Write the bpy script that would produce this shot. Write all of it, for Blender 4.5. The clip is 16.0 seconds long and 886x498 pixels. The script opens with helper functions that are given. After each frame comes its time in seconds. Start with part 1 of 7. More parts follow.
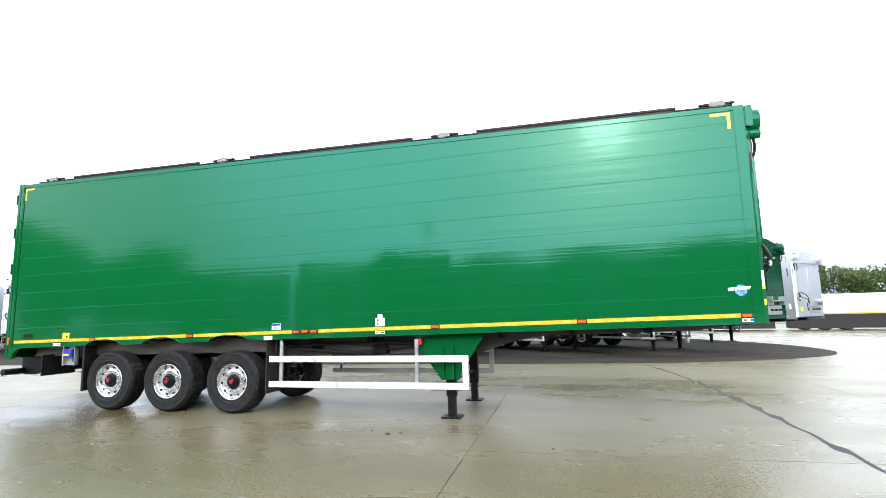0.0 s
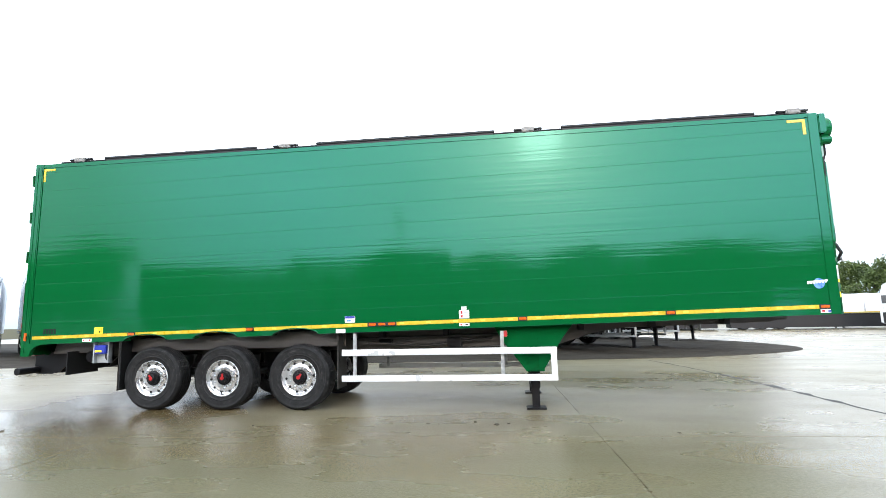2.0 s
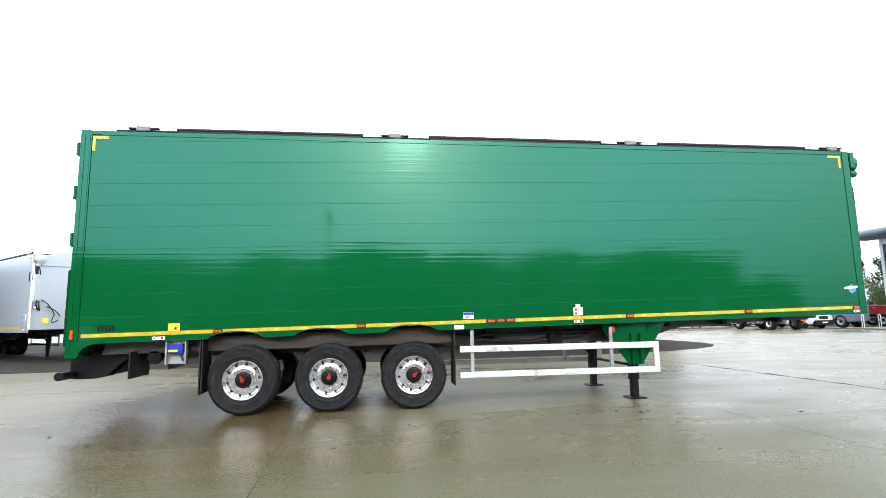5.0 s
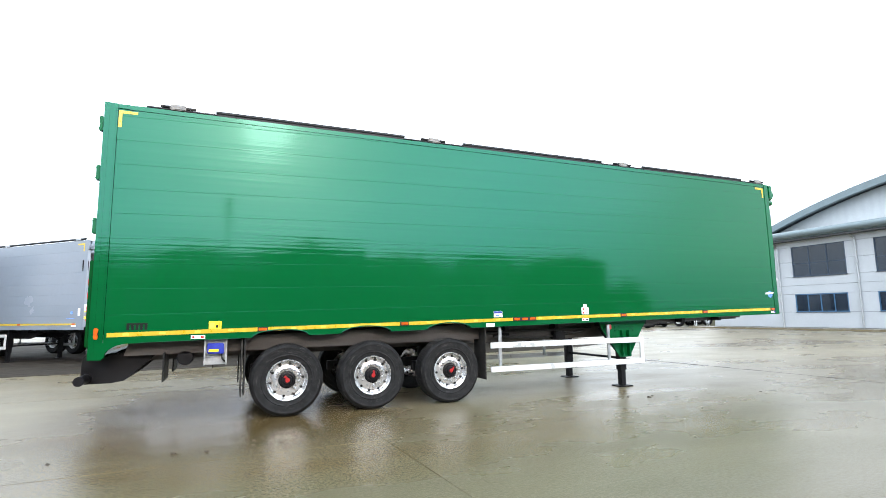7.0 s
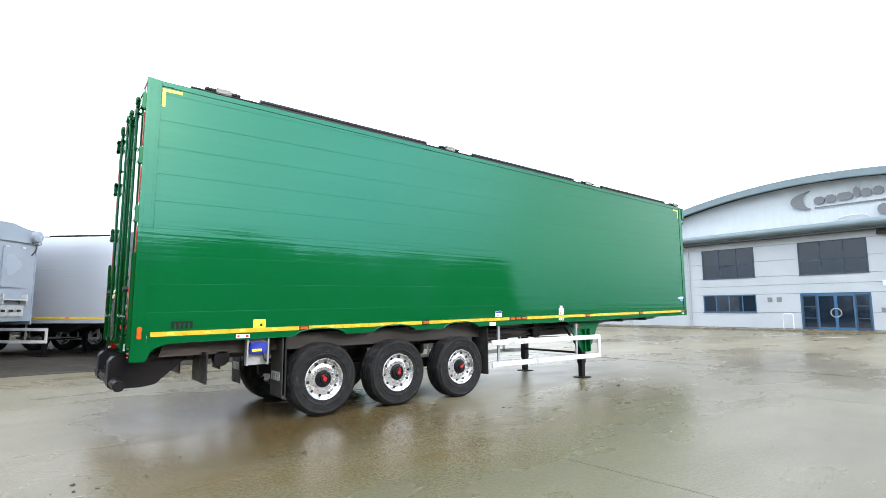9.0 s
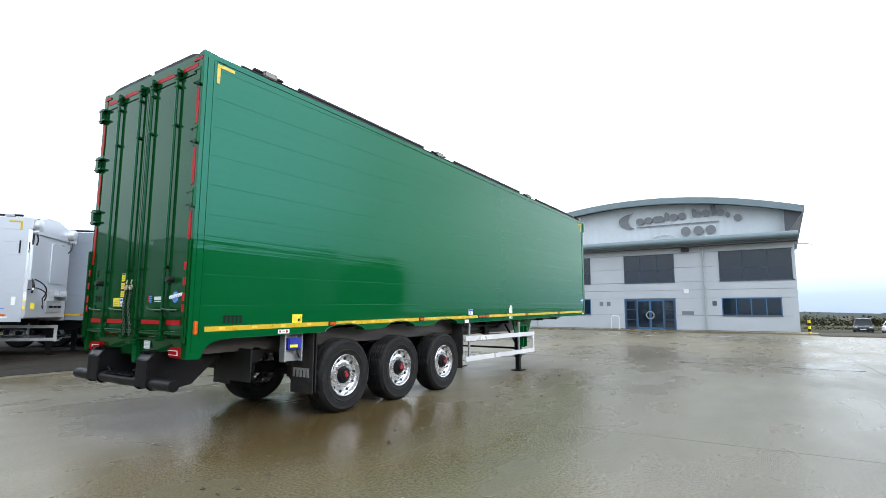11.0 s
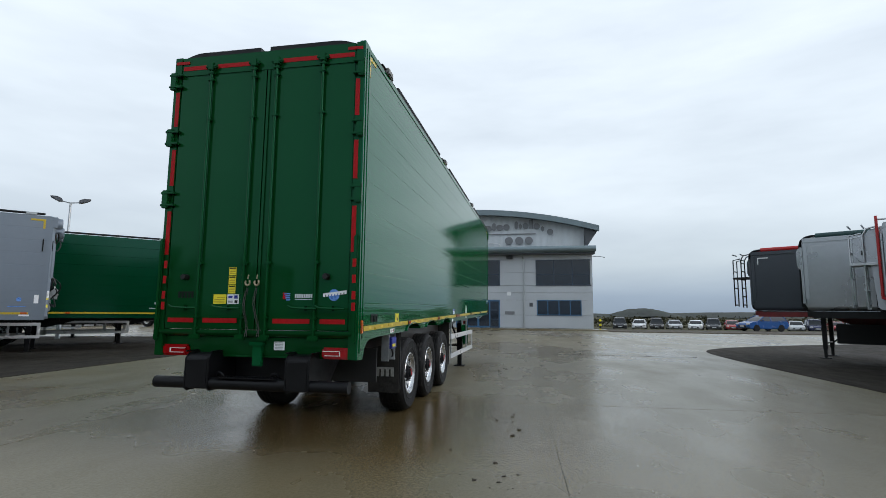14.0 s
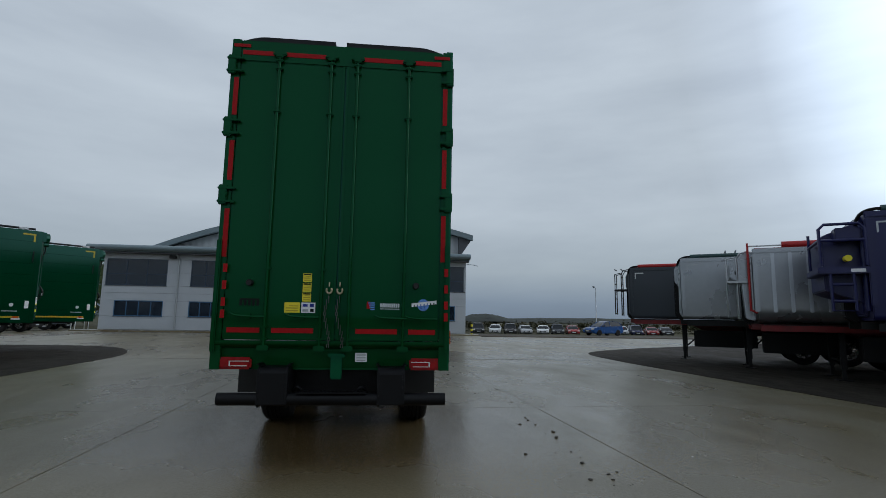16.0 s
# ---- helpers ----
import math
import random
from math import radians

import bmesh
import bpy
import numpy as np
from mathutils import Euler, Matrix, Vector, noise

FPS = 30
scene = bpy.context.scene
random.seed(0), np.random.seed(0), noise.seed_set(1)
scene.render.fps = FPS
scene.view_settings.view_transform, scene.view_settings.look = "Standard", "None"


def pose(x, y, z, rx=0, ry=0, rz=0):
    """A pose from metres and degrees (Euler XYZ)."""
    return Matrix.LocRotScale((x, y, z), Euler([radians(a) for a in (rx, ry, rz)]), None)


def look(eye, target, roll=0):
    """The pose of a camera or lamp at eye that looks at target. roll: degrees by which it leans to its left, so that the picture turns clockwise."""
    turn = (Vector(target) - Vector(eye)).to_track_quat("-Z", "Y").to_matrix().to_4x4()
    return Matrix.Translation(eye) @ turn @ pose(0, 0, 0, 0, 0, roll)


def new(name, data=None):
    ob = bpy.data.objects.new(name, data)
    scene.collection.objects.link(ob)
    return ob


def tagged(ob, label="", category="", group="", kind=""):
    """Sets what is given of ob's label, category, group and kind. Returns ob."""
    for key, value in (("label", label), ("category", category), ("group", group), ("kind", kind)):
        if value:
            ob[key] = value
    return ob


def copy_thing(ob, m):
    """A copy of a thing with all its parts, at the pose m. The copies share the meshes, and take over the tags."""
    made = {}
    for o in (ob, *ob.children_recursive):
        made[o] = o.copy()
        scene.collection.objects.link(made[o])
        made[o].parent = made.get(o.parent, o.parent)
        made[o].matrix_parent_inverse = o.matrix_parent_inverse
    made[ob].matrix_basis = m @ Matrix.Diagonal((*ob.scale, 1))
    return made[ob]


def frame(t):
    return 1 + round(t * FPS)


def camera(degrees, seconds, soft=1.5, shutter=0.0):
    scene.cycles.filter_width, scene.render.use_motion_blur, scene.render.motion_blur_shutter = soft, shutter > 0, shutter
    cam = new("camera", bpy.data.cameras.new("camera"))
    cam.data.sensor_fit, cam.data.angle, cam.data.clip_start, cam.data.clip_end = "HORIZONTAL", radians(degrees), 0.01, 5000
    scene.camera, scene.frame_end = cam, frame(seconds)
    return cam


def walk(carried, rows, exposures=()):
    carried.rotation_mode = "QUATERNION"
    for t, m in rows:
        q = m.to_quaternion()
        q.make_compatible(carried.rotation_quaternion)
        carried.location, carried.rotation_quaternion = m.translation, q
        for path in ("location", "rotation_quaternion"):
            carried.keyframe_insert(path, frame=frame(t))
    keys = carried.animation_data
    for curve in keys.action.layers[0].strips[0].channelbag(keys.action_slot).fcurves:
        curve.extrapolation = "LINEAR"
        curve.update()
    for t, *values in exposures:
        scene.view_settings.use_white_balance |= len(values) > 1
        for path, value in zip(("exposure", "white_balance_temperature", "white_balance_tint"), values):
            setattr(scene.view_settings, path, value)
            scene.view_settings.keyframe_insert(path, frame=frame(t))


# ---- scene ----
cam = camera(81.3, 16.0, soft=0.75)
PATH = [
    (0, (11.027, -7.729, 1.534), (10.515, -5.814, 1.799), -1.3),
    (0.5, (10.518, -7.892, 1.445), (10.034, -5.972, 1.727), -1.1),
    (1, (9.931, -7.978, 1.418), (9.510, -6.044, 1.705), -1.1),
    (1.5, (9.348, -8.149, 1.419), (8.976, -6.204, 1.703), -1.2),
    (2, (8.707, -8.174, 1.423), (8.438, -6.211, 1.692), -1.3),
    (2.5, (8.065, -8.208, 1.430), (7.851, -6.238, 1.701), -1.3),
    (3, (7.375, -8.314, 1.434), (7.255, -6.335, 1.699), -1.3),
    (3.5, (6.689, -8.408, 1.455), (6.646, -6.427, 1.724), -1.3),
    (4, (5.981, -8.442, 1.448), (6.064, -6.459, 1.697), -1.2),
    (4.5, (5.293, -8.399, 1.437), (5.455, -6.422, 1.693), -1.1),
    (7, (1.648, -8.042, 1.465), (2.413, -6.211, 1.716), -0.8),
    (7.5, (0.966, -7.797, 1.463), (1.857, -6.023, 1.709), -0.7),
    (8, (0.227, -7.549, 1.492), (1.224, -5.833, 1.738), -0.6),
    (8.5, (-0.383, -7.299, 1.516), (0.723, -5.650, 1.761), -0.6),
    (9, (-0.952, -7.086, 1.536), (0.286, -5.532, 1.770), -0.2),
    (11.5, (-3.650, -4.832, 1.445), (-1.909, -3.879, 1.690), 0.2),
    (12, (-4.078, -4.288, 1.438), (-2.266, -3.477, 1.684), 0.2),
    (12.5, (-4.477, -3.714, 1.398), (-2.619, -3.015, 1.645), 0.2),
    (13, (-4.768, -3.113, 1.420), (-2.877, -2.512, 1.668), 0.3),
    (13.5, (-5.021, -2.505, 1.412), (-3.095, -2.027, 1.661), 0.3),
    (14, (-5.159, -1.887, 1.433), (-3.209, -1.515, 1.677), 0.5),
    (14.5, (-5.269, -1.209, 1.422), (-3.295, -1.003, 1.668), 0.5),
    (15, (-5.344, -0.553, 1.451), (-3.363, -0.528, 1.724), 0.4),
    (15.5, (-5.442, 0.069, 1.444), (-3.462, -0.000, 1.717), 0.6),
    (16, (-5.418, 0.618, 1.470), (-3.446, 0.417, 1.737), 0.9),
]
EXPOSURE = [(0, 0.77, 6500, 10), (4.5, 0.47, 6500, 10), (7, 0.67, 6500, 10), (9, 0.68, 6500, 10), (11.5, -0.13, 6380, 10), (12.5, -0.66, 6350, 9), (13.5, -0.83, 6400, 8), (14.5, -1.06, 6430, 9), (15, -1.22, 6350, 9), (16, -1.68, 6200, 8)]
walk(cam, [(t, look(eye, target, roll)) for t, eye, target, roll in PATH], EXPOSURE)

# ---- world and sun: a bright overcast day, low sun veiled behind the camera's first stand ----
SUN_DIR = Vector((0.06, -1.0, 0.36)).normalized()
world = bpy.data.worlds.new("overcast_sky")
scene.world = world
world.use_nodes = True
wn, wl = world.node_tree.nodes, world.node_tree.links
wn.clear()
w_out = wn.new("ShaderNodeOutputWorld")
w_bg = wn.new("ShaderNodeBackground")
w_bg2 = wn.new("ShaderNodeBackground")
w_mix = wn.new("ShaderNodeMixShader")
w_sky = wn.new("ShaderNodeTexSky")
w_sky.sky_type = 'NISHITA'
w_sky.sun_disc = False
w_sky.sun_elevation = math.asin(SUN_DIR.z)
w_sky.sun_rotation = math.atan2(SUN_DIR.x, SUN_DIR.y)
w_bg2.inputs["Strength"].default_value = 0.08
wl.new(w_sky.outputs[0], w_bg2.inputs["Color"])
w_co = wn.new("ShaderNodeTexCoord")
w_sep = wn.new("ShaderNodeSeparateXYZ")
wl.new(w_co.outputs["Generated"], w_sep.inputs[0])
w_ramp = wn.new("ShaderNodeValToRGB")
els = w_ramp.color_ramp.elements
els[0].position, els[0].color = 0.0, (0.27, 0.34, 0.43, 1)
els[1].position, els[1].color = 1.0, (0.50, 0.57, 0.65, 1)
for pos, col in ((0.03, (0.31, 0.385, 0.485, 1)), (0.09, (0.54, 0.61, 0.67, 1)), (0.2, (0.72, 0.79, 0.86, 1)), (0.5, (0.79, 0.86, 0.94, 1))):
    el = els.new(pos)
    el.color = col
wl.new(w_sep.outputs["Z"], w_ramp.inputs[0])
w_map = wn.new("ShaderNodeMapping")
w_map.inputs["Scale"].default_value = (1.0, 1.0, 4.6)
wl.new(w_co.outputs["Generated"], w_map.inputs[0])
w_noise = wn.new("ShaderNodeTexNoise")
w_noise.inputs["Scale"].default_value = 2.2
w_noise.inputs["Detail"].default_value = 5
w_noise.inputs["Roughness"].default_value = 0.55
wl.new(w_map.outputs[0], w_noise.inputs["Vector"])
w_nr = wn.new("ShaderNodeValToRGB")
w_nr.color_ramp.elements[0].position, w_nr.color_ramp.elements[0].color = 0.30, (0.865, 0.875, 0.895, 1)
w_nr.color_ramp.elements[1].position, w_nr.color_ramp.elements[1].color = 0.70, (1.075, 1.075, 1.072, 1)
wl.new(w_noise.outputs["Fac"], w_nr.inputs[0])
w_mul = wn.new("ShaderNodeMixRGB")
w_mul.blend_type = 'MULTIPLY'
w_mul.inputs[0].default_value = 1.0
wl.new(w_ramp.outputs[0], w_mul.inputs[1])
wl.new(w_nr.outputs[0], w_mul.inputs[2])
# the veiled sun lightens the cloud round it
w_dot = wn.new("ShaderNodeVectorMath")
w_dot.operation = 'DOT_PRODUCT'
w_dot.inputs[1].default_value = SUN_DIR
wl.new(w_co.outputs["Generated"], w_dot.inputs[0])
w_mr = wn.new("ShaderNodeMapRange")
w_mr.inputs["From Min"].default_value = 0.55
w_mr.inputs["From Max"].default_value = 1.0
wl.new(w_dot.outputs["Value"], w_mr.inputs["Value"])
w_veil = wn.new("ShaderNodeValToRGB")
veil = w_veil.color_ramp.elements
veil[0].position, veil[0].color = 0.0, (1, 1, 1, 1)
veil[1].position, veil[1].color = 1.0, (11.0, 7.6, 5.4, 1)
for pos, col in ((0.18, (1, 1, 1, 1)), (0.36, (1.16, 1.17, 1.20, 1)), (0.556, (1.88, 1.95, 2.06, 1)), (0.778, (2.60, 2.62, 2.70, 1)), (0.93, (3.4, 3.1, 2.9, 1)), (0.975, (4.8, 3.9, 3.3, 1)), (0.992, (7.0, 5.2, 4.0, 1))):
    el = veil.new(pos)
    el.color = col
wl.new(w_mr.outputs[0], w_veil.inputs[0])
w_glow = wn.new("ShaderNodeMixRGB")
w_glow.blend_type = 'MULTIPLY'
w_glow.inputs[0].default_value = 1.0
wl.new(w_mul.outputs[0], w_glow.inputs[1])
wl.new(w_veil.outputs[0], w_glow.inputs[2])
wl.new(w_glow.outputs[0], w_bg.inputs["Color"])
w_bg.inputs["Strength"].default_value = 2.4
w_mix.inputs[0].default_value = 0.12
wl.new(w_bg.outputs[0], w_mix.inputs[1])
wl.new(w_bg2.outputs[0], w_mix.inputs[2])
wl.new(w_mix.outputs[0], w_out.inputs[0])

sun = new("sun", bpy.data.lights.new("sun", 'SUN'))
sun.data.energy = 0.05
sun.data.angle = radians(5)
sun.data.color = (1.0, 0.80, 0.60)
sun.matrix_world = look(SUN_DIR * 60, (0, 0, 0))

# ---- materials ----
def mat(name, col, rough=0.5, metal=0.0, var=0.12, scale=6.0, fine=60.0, bump=0.0, bscale=None, coat=0.0, rvar=0.12, col2=None, stretch=(1, 1, 1), spec=0.5, emit=0.0, tint=(1, 1, 1)):
    """A procedural surface with a broad and a fine variation of colour, gloss and relief."""
    m = bpy.data.materials.new(name)
    m.use_nodes = True
    n, l = m.node_tree.nodes, m.node_tree.links
    b = n["Principled BSDF"]
    co = n.new("ShaderNodeTexCoord")
    mp = n.new("ShaderNodeMapping")
    mp.inputs["Scale"].default_value = stretch
    l.new(co.outputs["Object"], mp.inputs[0])
    n1, n2 = n.new("ShaderNodeTexNoise"), n.new("ShaderNodeTexNoise")
    n1.inputs["Scale"].default_value, n1.inputs["Detail"].default_value = scale, 5
    n2.inputs["Scale"].default_value, n2.inputs["Detail"].default_value = fine, 3
    l.new(mp.outputs[0], n1.inputs["Vector"])
    l.new(mp.outputs[0], n2.inputs["Vector"])
    mx = n.new("ShaderNodeMath")
    mx.operation = 'MULTIPLY_ADD'
    mx.inputs[1].default_value = 0.65
    l.new(n1.outputs["Fac"], mx.inputs[0])
    sc = n.new("ShaderNodeMath")
    sc.operation = 'MULTIPLY'
    sc.inputs[1].default_value = 0.35
    l.new(n2.outputs["Fac"], sc.inputs[0])
    l.new(sc.outputs[0], mx.inputs[2])
    rp = n.new("ShaderNodeValToRGB")
    lo = tuple(c * (1 - 1.6 * var) for c in col)
    hi = tuple(min(1, c * (1 + 1.6 * var)) for c in (col2 or col))
    rp.color_ramp.elements[0].position, rp.color_ramp.elements[0].color = 0.3, (*lo, 1)
    rp.color_ramp.elements[1].position, rp.color_ramp.elements[1].color = 0.7, (*hi, 1)
    l.new(mx.outputs[0], rp.inputs[0])
    l.new(rp.outputs[0], b.inputs["Base Color"])
    rr = n.new("ShaderNodeMapRange")
    rr.inputs["From Min"].default_value, rr.inputs["From Max"].default_value = 0.3, 0.7
    rr.inputs["To Min"].default_value, rr.inputs["To Max"].default_value = max(0.02, rough - rvar), min(1, rough + rvar)
    l.new(n1.outputs["Fac"], rr.inputs["Value"])
    l.new(rr.outputs[0], b.inputs["Roughness"])
    b.inputs["Metallic"].default_value = metal
    b.inputs["Coat Weight"].default_value = coat
    b.inputs["Coat Roughness"].default_value = 0.06
    b.inputs["Specular IOR Level"].default_value = spec
    b.inputs["Specular Tint"].default_value = (*tint, 1)
    if bump:
        bp = n.new("ShaderNodeBump")
        bp.inputs["Strength"].default_value = bump
        bp.inputs["Distance"].default_value = 0.01
        if bscale:
            n3 = n.new("ShaderNodeTexNoise")
            n3.inputs["Scale"].default_value, n3.inputs["Detail"].default_value = bscale, 4
            l.new(mp.outputs[0], n3.inputs["Vector"])
            l.new(n3.outputs["Fac"], bp.inputs["Height"])
        else:
            l.new(mx.outputs[0], bp.inputs["Height"])
        l.new(bp.outputs[0], b.inputs["Normal"])
    if emit:
        l.new(rp.outputs[0], b.inputs["Emission Color"])
        b.inputs["Emission Strength"].default_value = emit
    return m


def paint(name, col, rough=0.13, coat=0.0, var=0.03, wave=0.05, bscale=1.1, stretch=(1, 1, 1), tint=(1, 1, 1), spec=0.5):
    """Glossy vehicle paint; the faint relief is the unevenness of the sheet."""
    return mat(name, col, rough=rough, var=var, scale=0.8, fine=9, bump=wave, bscale=bscale, coat=coat, rvar=0.03, stretch=stretch, tint=tint, spec=spec)


GREEN = paint("green_gloss_paint", (0.002, 0.078, 0.020), rough=0.045, wave=0.14, bscale=17, stretch=(0.012, 1, 1), tint=(0.36, 0.86, 0.97), spec=0.40)


def dulled(m, low):
    """Road film takes the gloss off a panel where it is seen edge-on."""
    n, l = m.node_tree.nodes, m.node_tree.links
    lw = n.new("ShaderNodeLayerWeight")
    mr = n.new("ShaderNodeMapRange")
    mr.interpolation_type = 'SMOOTHSTEP'
    mr.inputs["From Min"].default_value, mr.inputs["From Max"].default_value = 0.66, 0.95
    mr.inputs["To Min"].default_value, mr.inputs["To Max"].default_value = n["Principled BSDF"].inputs["Specular IOR Level"].default_value, low
    l.new(lw.outputs["Facing"], mr.inputs["Value"])
    l.new(mr.outputs[0], n["Principled BSDF"].inputs["Specular IOR Level"])


dulled(GREEN, 0.09)
GREEN_DARK = paint("dark_green_gloss_paint", (0.001, 0.034, 0.013), rough=0.12, wave=0.02, tint=(0.5, 1, 0.9))
# Same paint as GREEN, darkened: the rear face's shade is in the colour.
GREEN_REAR_SHADE = paint("green_paint_rear_shade", (0.004, 0.050, 0.0115), rough=0.06, wave=0.08, tint=(0.30, 1, 0.76), spec=0.25)
GREY_PAINT = paint("pale_grey_paint", (0.165, 0.195, 0.232), rough=0.25, wave=0.02)
SILVER = mat("silver_aluminium_panel", (0.51, 0.54, 0.58), rough=0.34, metal=0.7, var=0.03, scale=0.5, fine=30, rvar=0.02)
ALU_DULL = mat("dull_aluminium", (0.42, 0.44, 0.46), rough=0.38, metal=0.85, var=0.1, scale=2.0, fine=30, bump=0.05)
ALU_WHITE = mat("pale_anodised_rail", (0.66, 0.67, 0.67), rough=0.36, metal=0.3, var=0.05, scale=4, fine=60)
CHROME = mat("polished_alloy_rim", (0.60, 0.60, 0.60), rough=0.27, metal=0.85, var=0.03, scale=8, fine=80, rvar=0.05)
GALV = mat("galvanised_steel", (0.40, 0.42, 0.43), rough=0.42, metal=0.7, var=0.18, scale=12, fine=90)
STAINLESS = mat("brushed_chassis_plate", (0.080, 0.074, 0.069), rough=0.42, metal=0.6, var=0.15, scale=1.5, fine=40, stretch=(0.3, 1, 4))
BLACK_STEEL = mat("black_painted_steel", (0.005, 0.005, 0.006), rough=0.42, spec=0.2, var=0.25, scale=5, fine=70, bump=0.05)
CHASSIS = mat("dark_chassis_steel", (0.010, 0.010, 0.011), rough=0.6, spec=0.3, var=0.3, scale=4, fine=60)
RUBBER = mat("tyre_rubber", (0.005, 0.005, 0.006), rough=0.62, var=0.5, scale=9, fine=110, bump=0.15, spec=0.16, col2=(0.013, 0.013, 0.013))


def scuffed(m, pale=(0.085, 0.083, 0.078)):
    """Pale scuffs and dried splashes that run round a tyre's wall."""
    n, l = m.node_tree.nodes, m.node_tree.links
    b = n["Principled BSDF"]
    base = b.inputs["Base Color"].links[0].from_socket
    co = n.new("ShaderNodeTexCoord")
    sep = n.new("ShaderNodeSeparateXYZ")
    l.new(co.outputs["Object"], sep.inputs[0])
    flat = n.new("ShaderNodeCombineXYZ")
    l.new(sep.outputs["X"], flat.inputs[0])
    l.new(sep.outputs["Z"], flat.inputs[2])
    rad = n.new("ShaderNodeVectorMath")
    rad.operation = 'LENGTH'
    l.new(flat.outputs[0], rad.inputs[0])
    turn = n.new("ShaderNodeVectorMath")
    turn.operation = 'NORMALIZE'
    l.new(flat.outputs[0], turn.inputs[0])
    span = n.new("ShaderNodeMath")
    span.operation = 'MULTIPLY'
    span.inputs[1].default_value = 26.0
    l.new(rad.outputs["Value"], span.inputs[0])
    up = n.new("ShaderNodeCombineXYZ")
    l.new(span.outputs[0], up.inputs[1])
    both = n.new("ShaderNodeVectorMath")
    l.new(turn.outputs[0], both.inputs[0])
    l.new(up.outputs[0], both.inputs[1])
    last = base
    for scale, lo, hi, much in ((2.6, 0.60, 0.70, 0.55), (9.0, 0.63, 0.72, 0.8)):
        no = n.new("ShaderNodeTexNoise")
        no.inputs["Scale"].default_value, no.inputs["Detail"].default_value = scale, 4
        l.new(both.outputs[0], no.inputs["Vector"])
        mr = n.new("ShaderNodeMapRange")
        mr.inputs["From Min"].default_value, mr.inputs["From Max"].default_value, mr.inputs["To Max"].default_value = lo, hi, much
        l.new(no.outputs["Fac"], mr.inputs["Value"])
        mx = n.new("ShaderNodeMixRGB")
        mx.inputs[2].default_value = (*pale, 1)
        l.new(mr.outputs[0], mx.inputs[0])
        l.new(last, mx.inputs[1])
        last = mx.outputs[0]
    l.new(last, b.inputs["Base Color"])
    return m


scuffed(RUBBER)
BLACK_PLASTIC = mat("black_plastic", (0.010, 0.010, 0.010), rough=0.45, spec=0.35, var=0.2, scale=10, fine=80)
TARP = mat("black_rolled_tarpaulin", (0.006, 0.007, 0.008), rough=0.5, spec=0.25, var=0.25, scale=5, fine=50, bump=0.2, stretch=(0.2, 2, 2))
TARP_RED = mat("red_rolled_tarpaulin", (0.42, 0.012, 0.012), rough=0.4, var=0.12, scale=3, fine=40, bump=0.15)
TARP_GREEN = mat("dark_teal_rolled_tarpaulin", (0.02, 0.06, 0.06), rough=0.45, var=0.15, scale=3, fine=40, bump=0.15)
RED = mat("red_enamel", (0.36, 0.012, 0.014), rough=0.35, var=0.12, scale=5, fine=60)
TAPE_RED = mat("red_reflective_tape", (0.36, 0.006, 0.008), rough=0.45, spec=0.15, var=0.12, scale=18, fine=160)
TAPE_YELLOW = mat("yellow_reflective_tape", (0.46, 0.33, 0.012), rough=0.35, var=0.10, scale=14, fine=140)
TAPE_PALE = mat("pale_yellow_tape_mark", (0.64, 0.50, 0.06), rough=0.35, var=0.08, scale=20, fine=140)
AMBER = mat("amber_lamp_lens", (0.50, 0.10, 0.012), rough=0.15, var=0.15, scale=30, fine=200, coat=0.5)
LAMP_RED = mat("red_lamp_lens", (0.30, 0.003, 0.005), rough=0.10, var=0.15, scale=20, fine=150, spec=0.35)
LAMP_CLEAR = mat("clear_lamp_lens", (0.75, 0.72, 0.70), rough=0.12, var=0.06, scale=20, fine=150, coat=0.6)
WHITE = mat("white_enamel", (0.74, 0.75, 0.75), rough=0.35, var=0.05, scale=5, fine=60)
STICKER = mat("white_vinyl_label", (0.78, 0.79, 0.80), rough=0.4, var=0.04, scale=20, fine=120)
STICKER_Y = mat("yellow_vinyl_label", (0.78, 0.66, 0.02), rough=0.4, var=0.05, scale=20, fine=120)
BLUE = mat("blue_plastic_box", (0.014, 0.028, 0.27), rough=0.35, var=0.10, scale=14, fine=100)
BLUE_MARK = mat("blue_vinyl_mark", (0.03, 0.10, 0.42), rough=0.3, var=0.18, scale=24, fine=100, col2=(0.12, 0.28, 0.62))
BLACK_MARK = mat("black_vinyl_mark", (0.006, 0.009, 0.007), rough=0.5, spec=0.15, var=0.1, scale=20, fine=100)
PALE_MARK = mat("pale_print", (0.62, 0.66, 0.68), rough=0.5, var=0.05, scale=20, fine=100)
NAVY = paint("navy_blue_paint", (0.007, 0.009, 0.075), rough=0.42)
CHARCOAL = paint("charcoal_grey_paint", (0.040, 0.048, 0.062), rough=0.4)
FRAME_RED = mat("dark_red_frame_paint", (0.16, 0.008, 0.010), rough=0.5, var=0.25, scale=4, fine=50)
BRASS = mat("dull_brass_hook", (0.42, 0.36, 0.24), rough=0.4, metal=0.8, var=0.15, scale=20, fine=90)


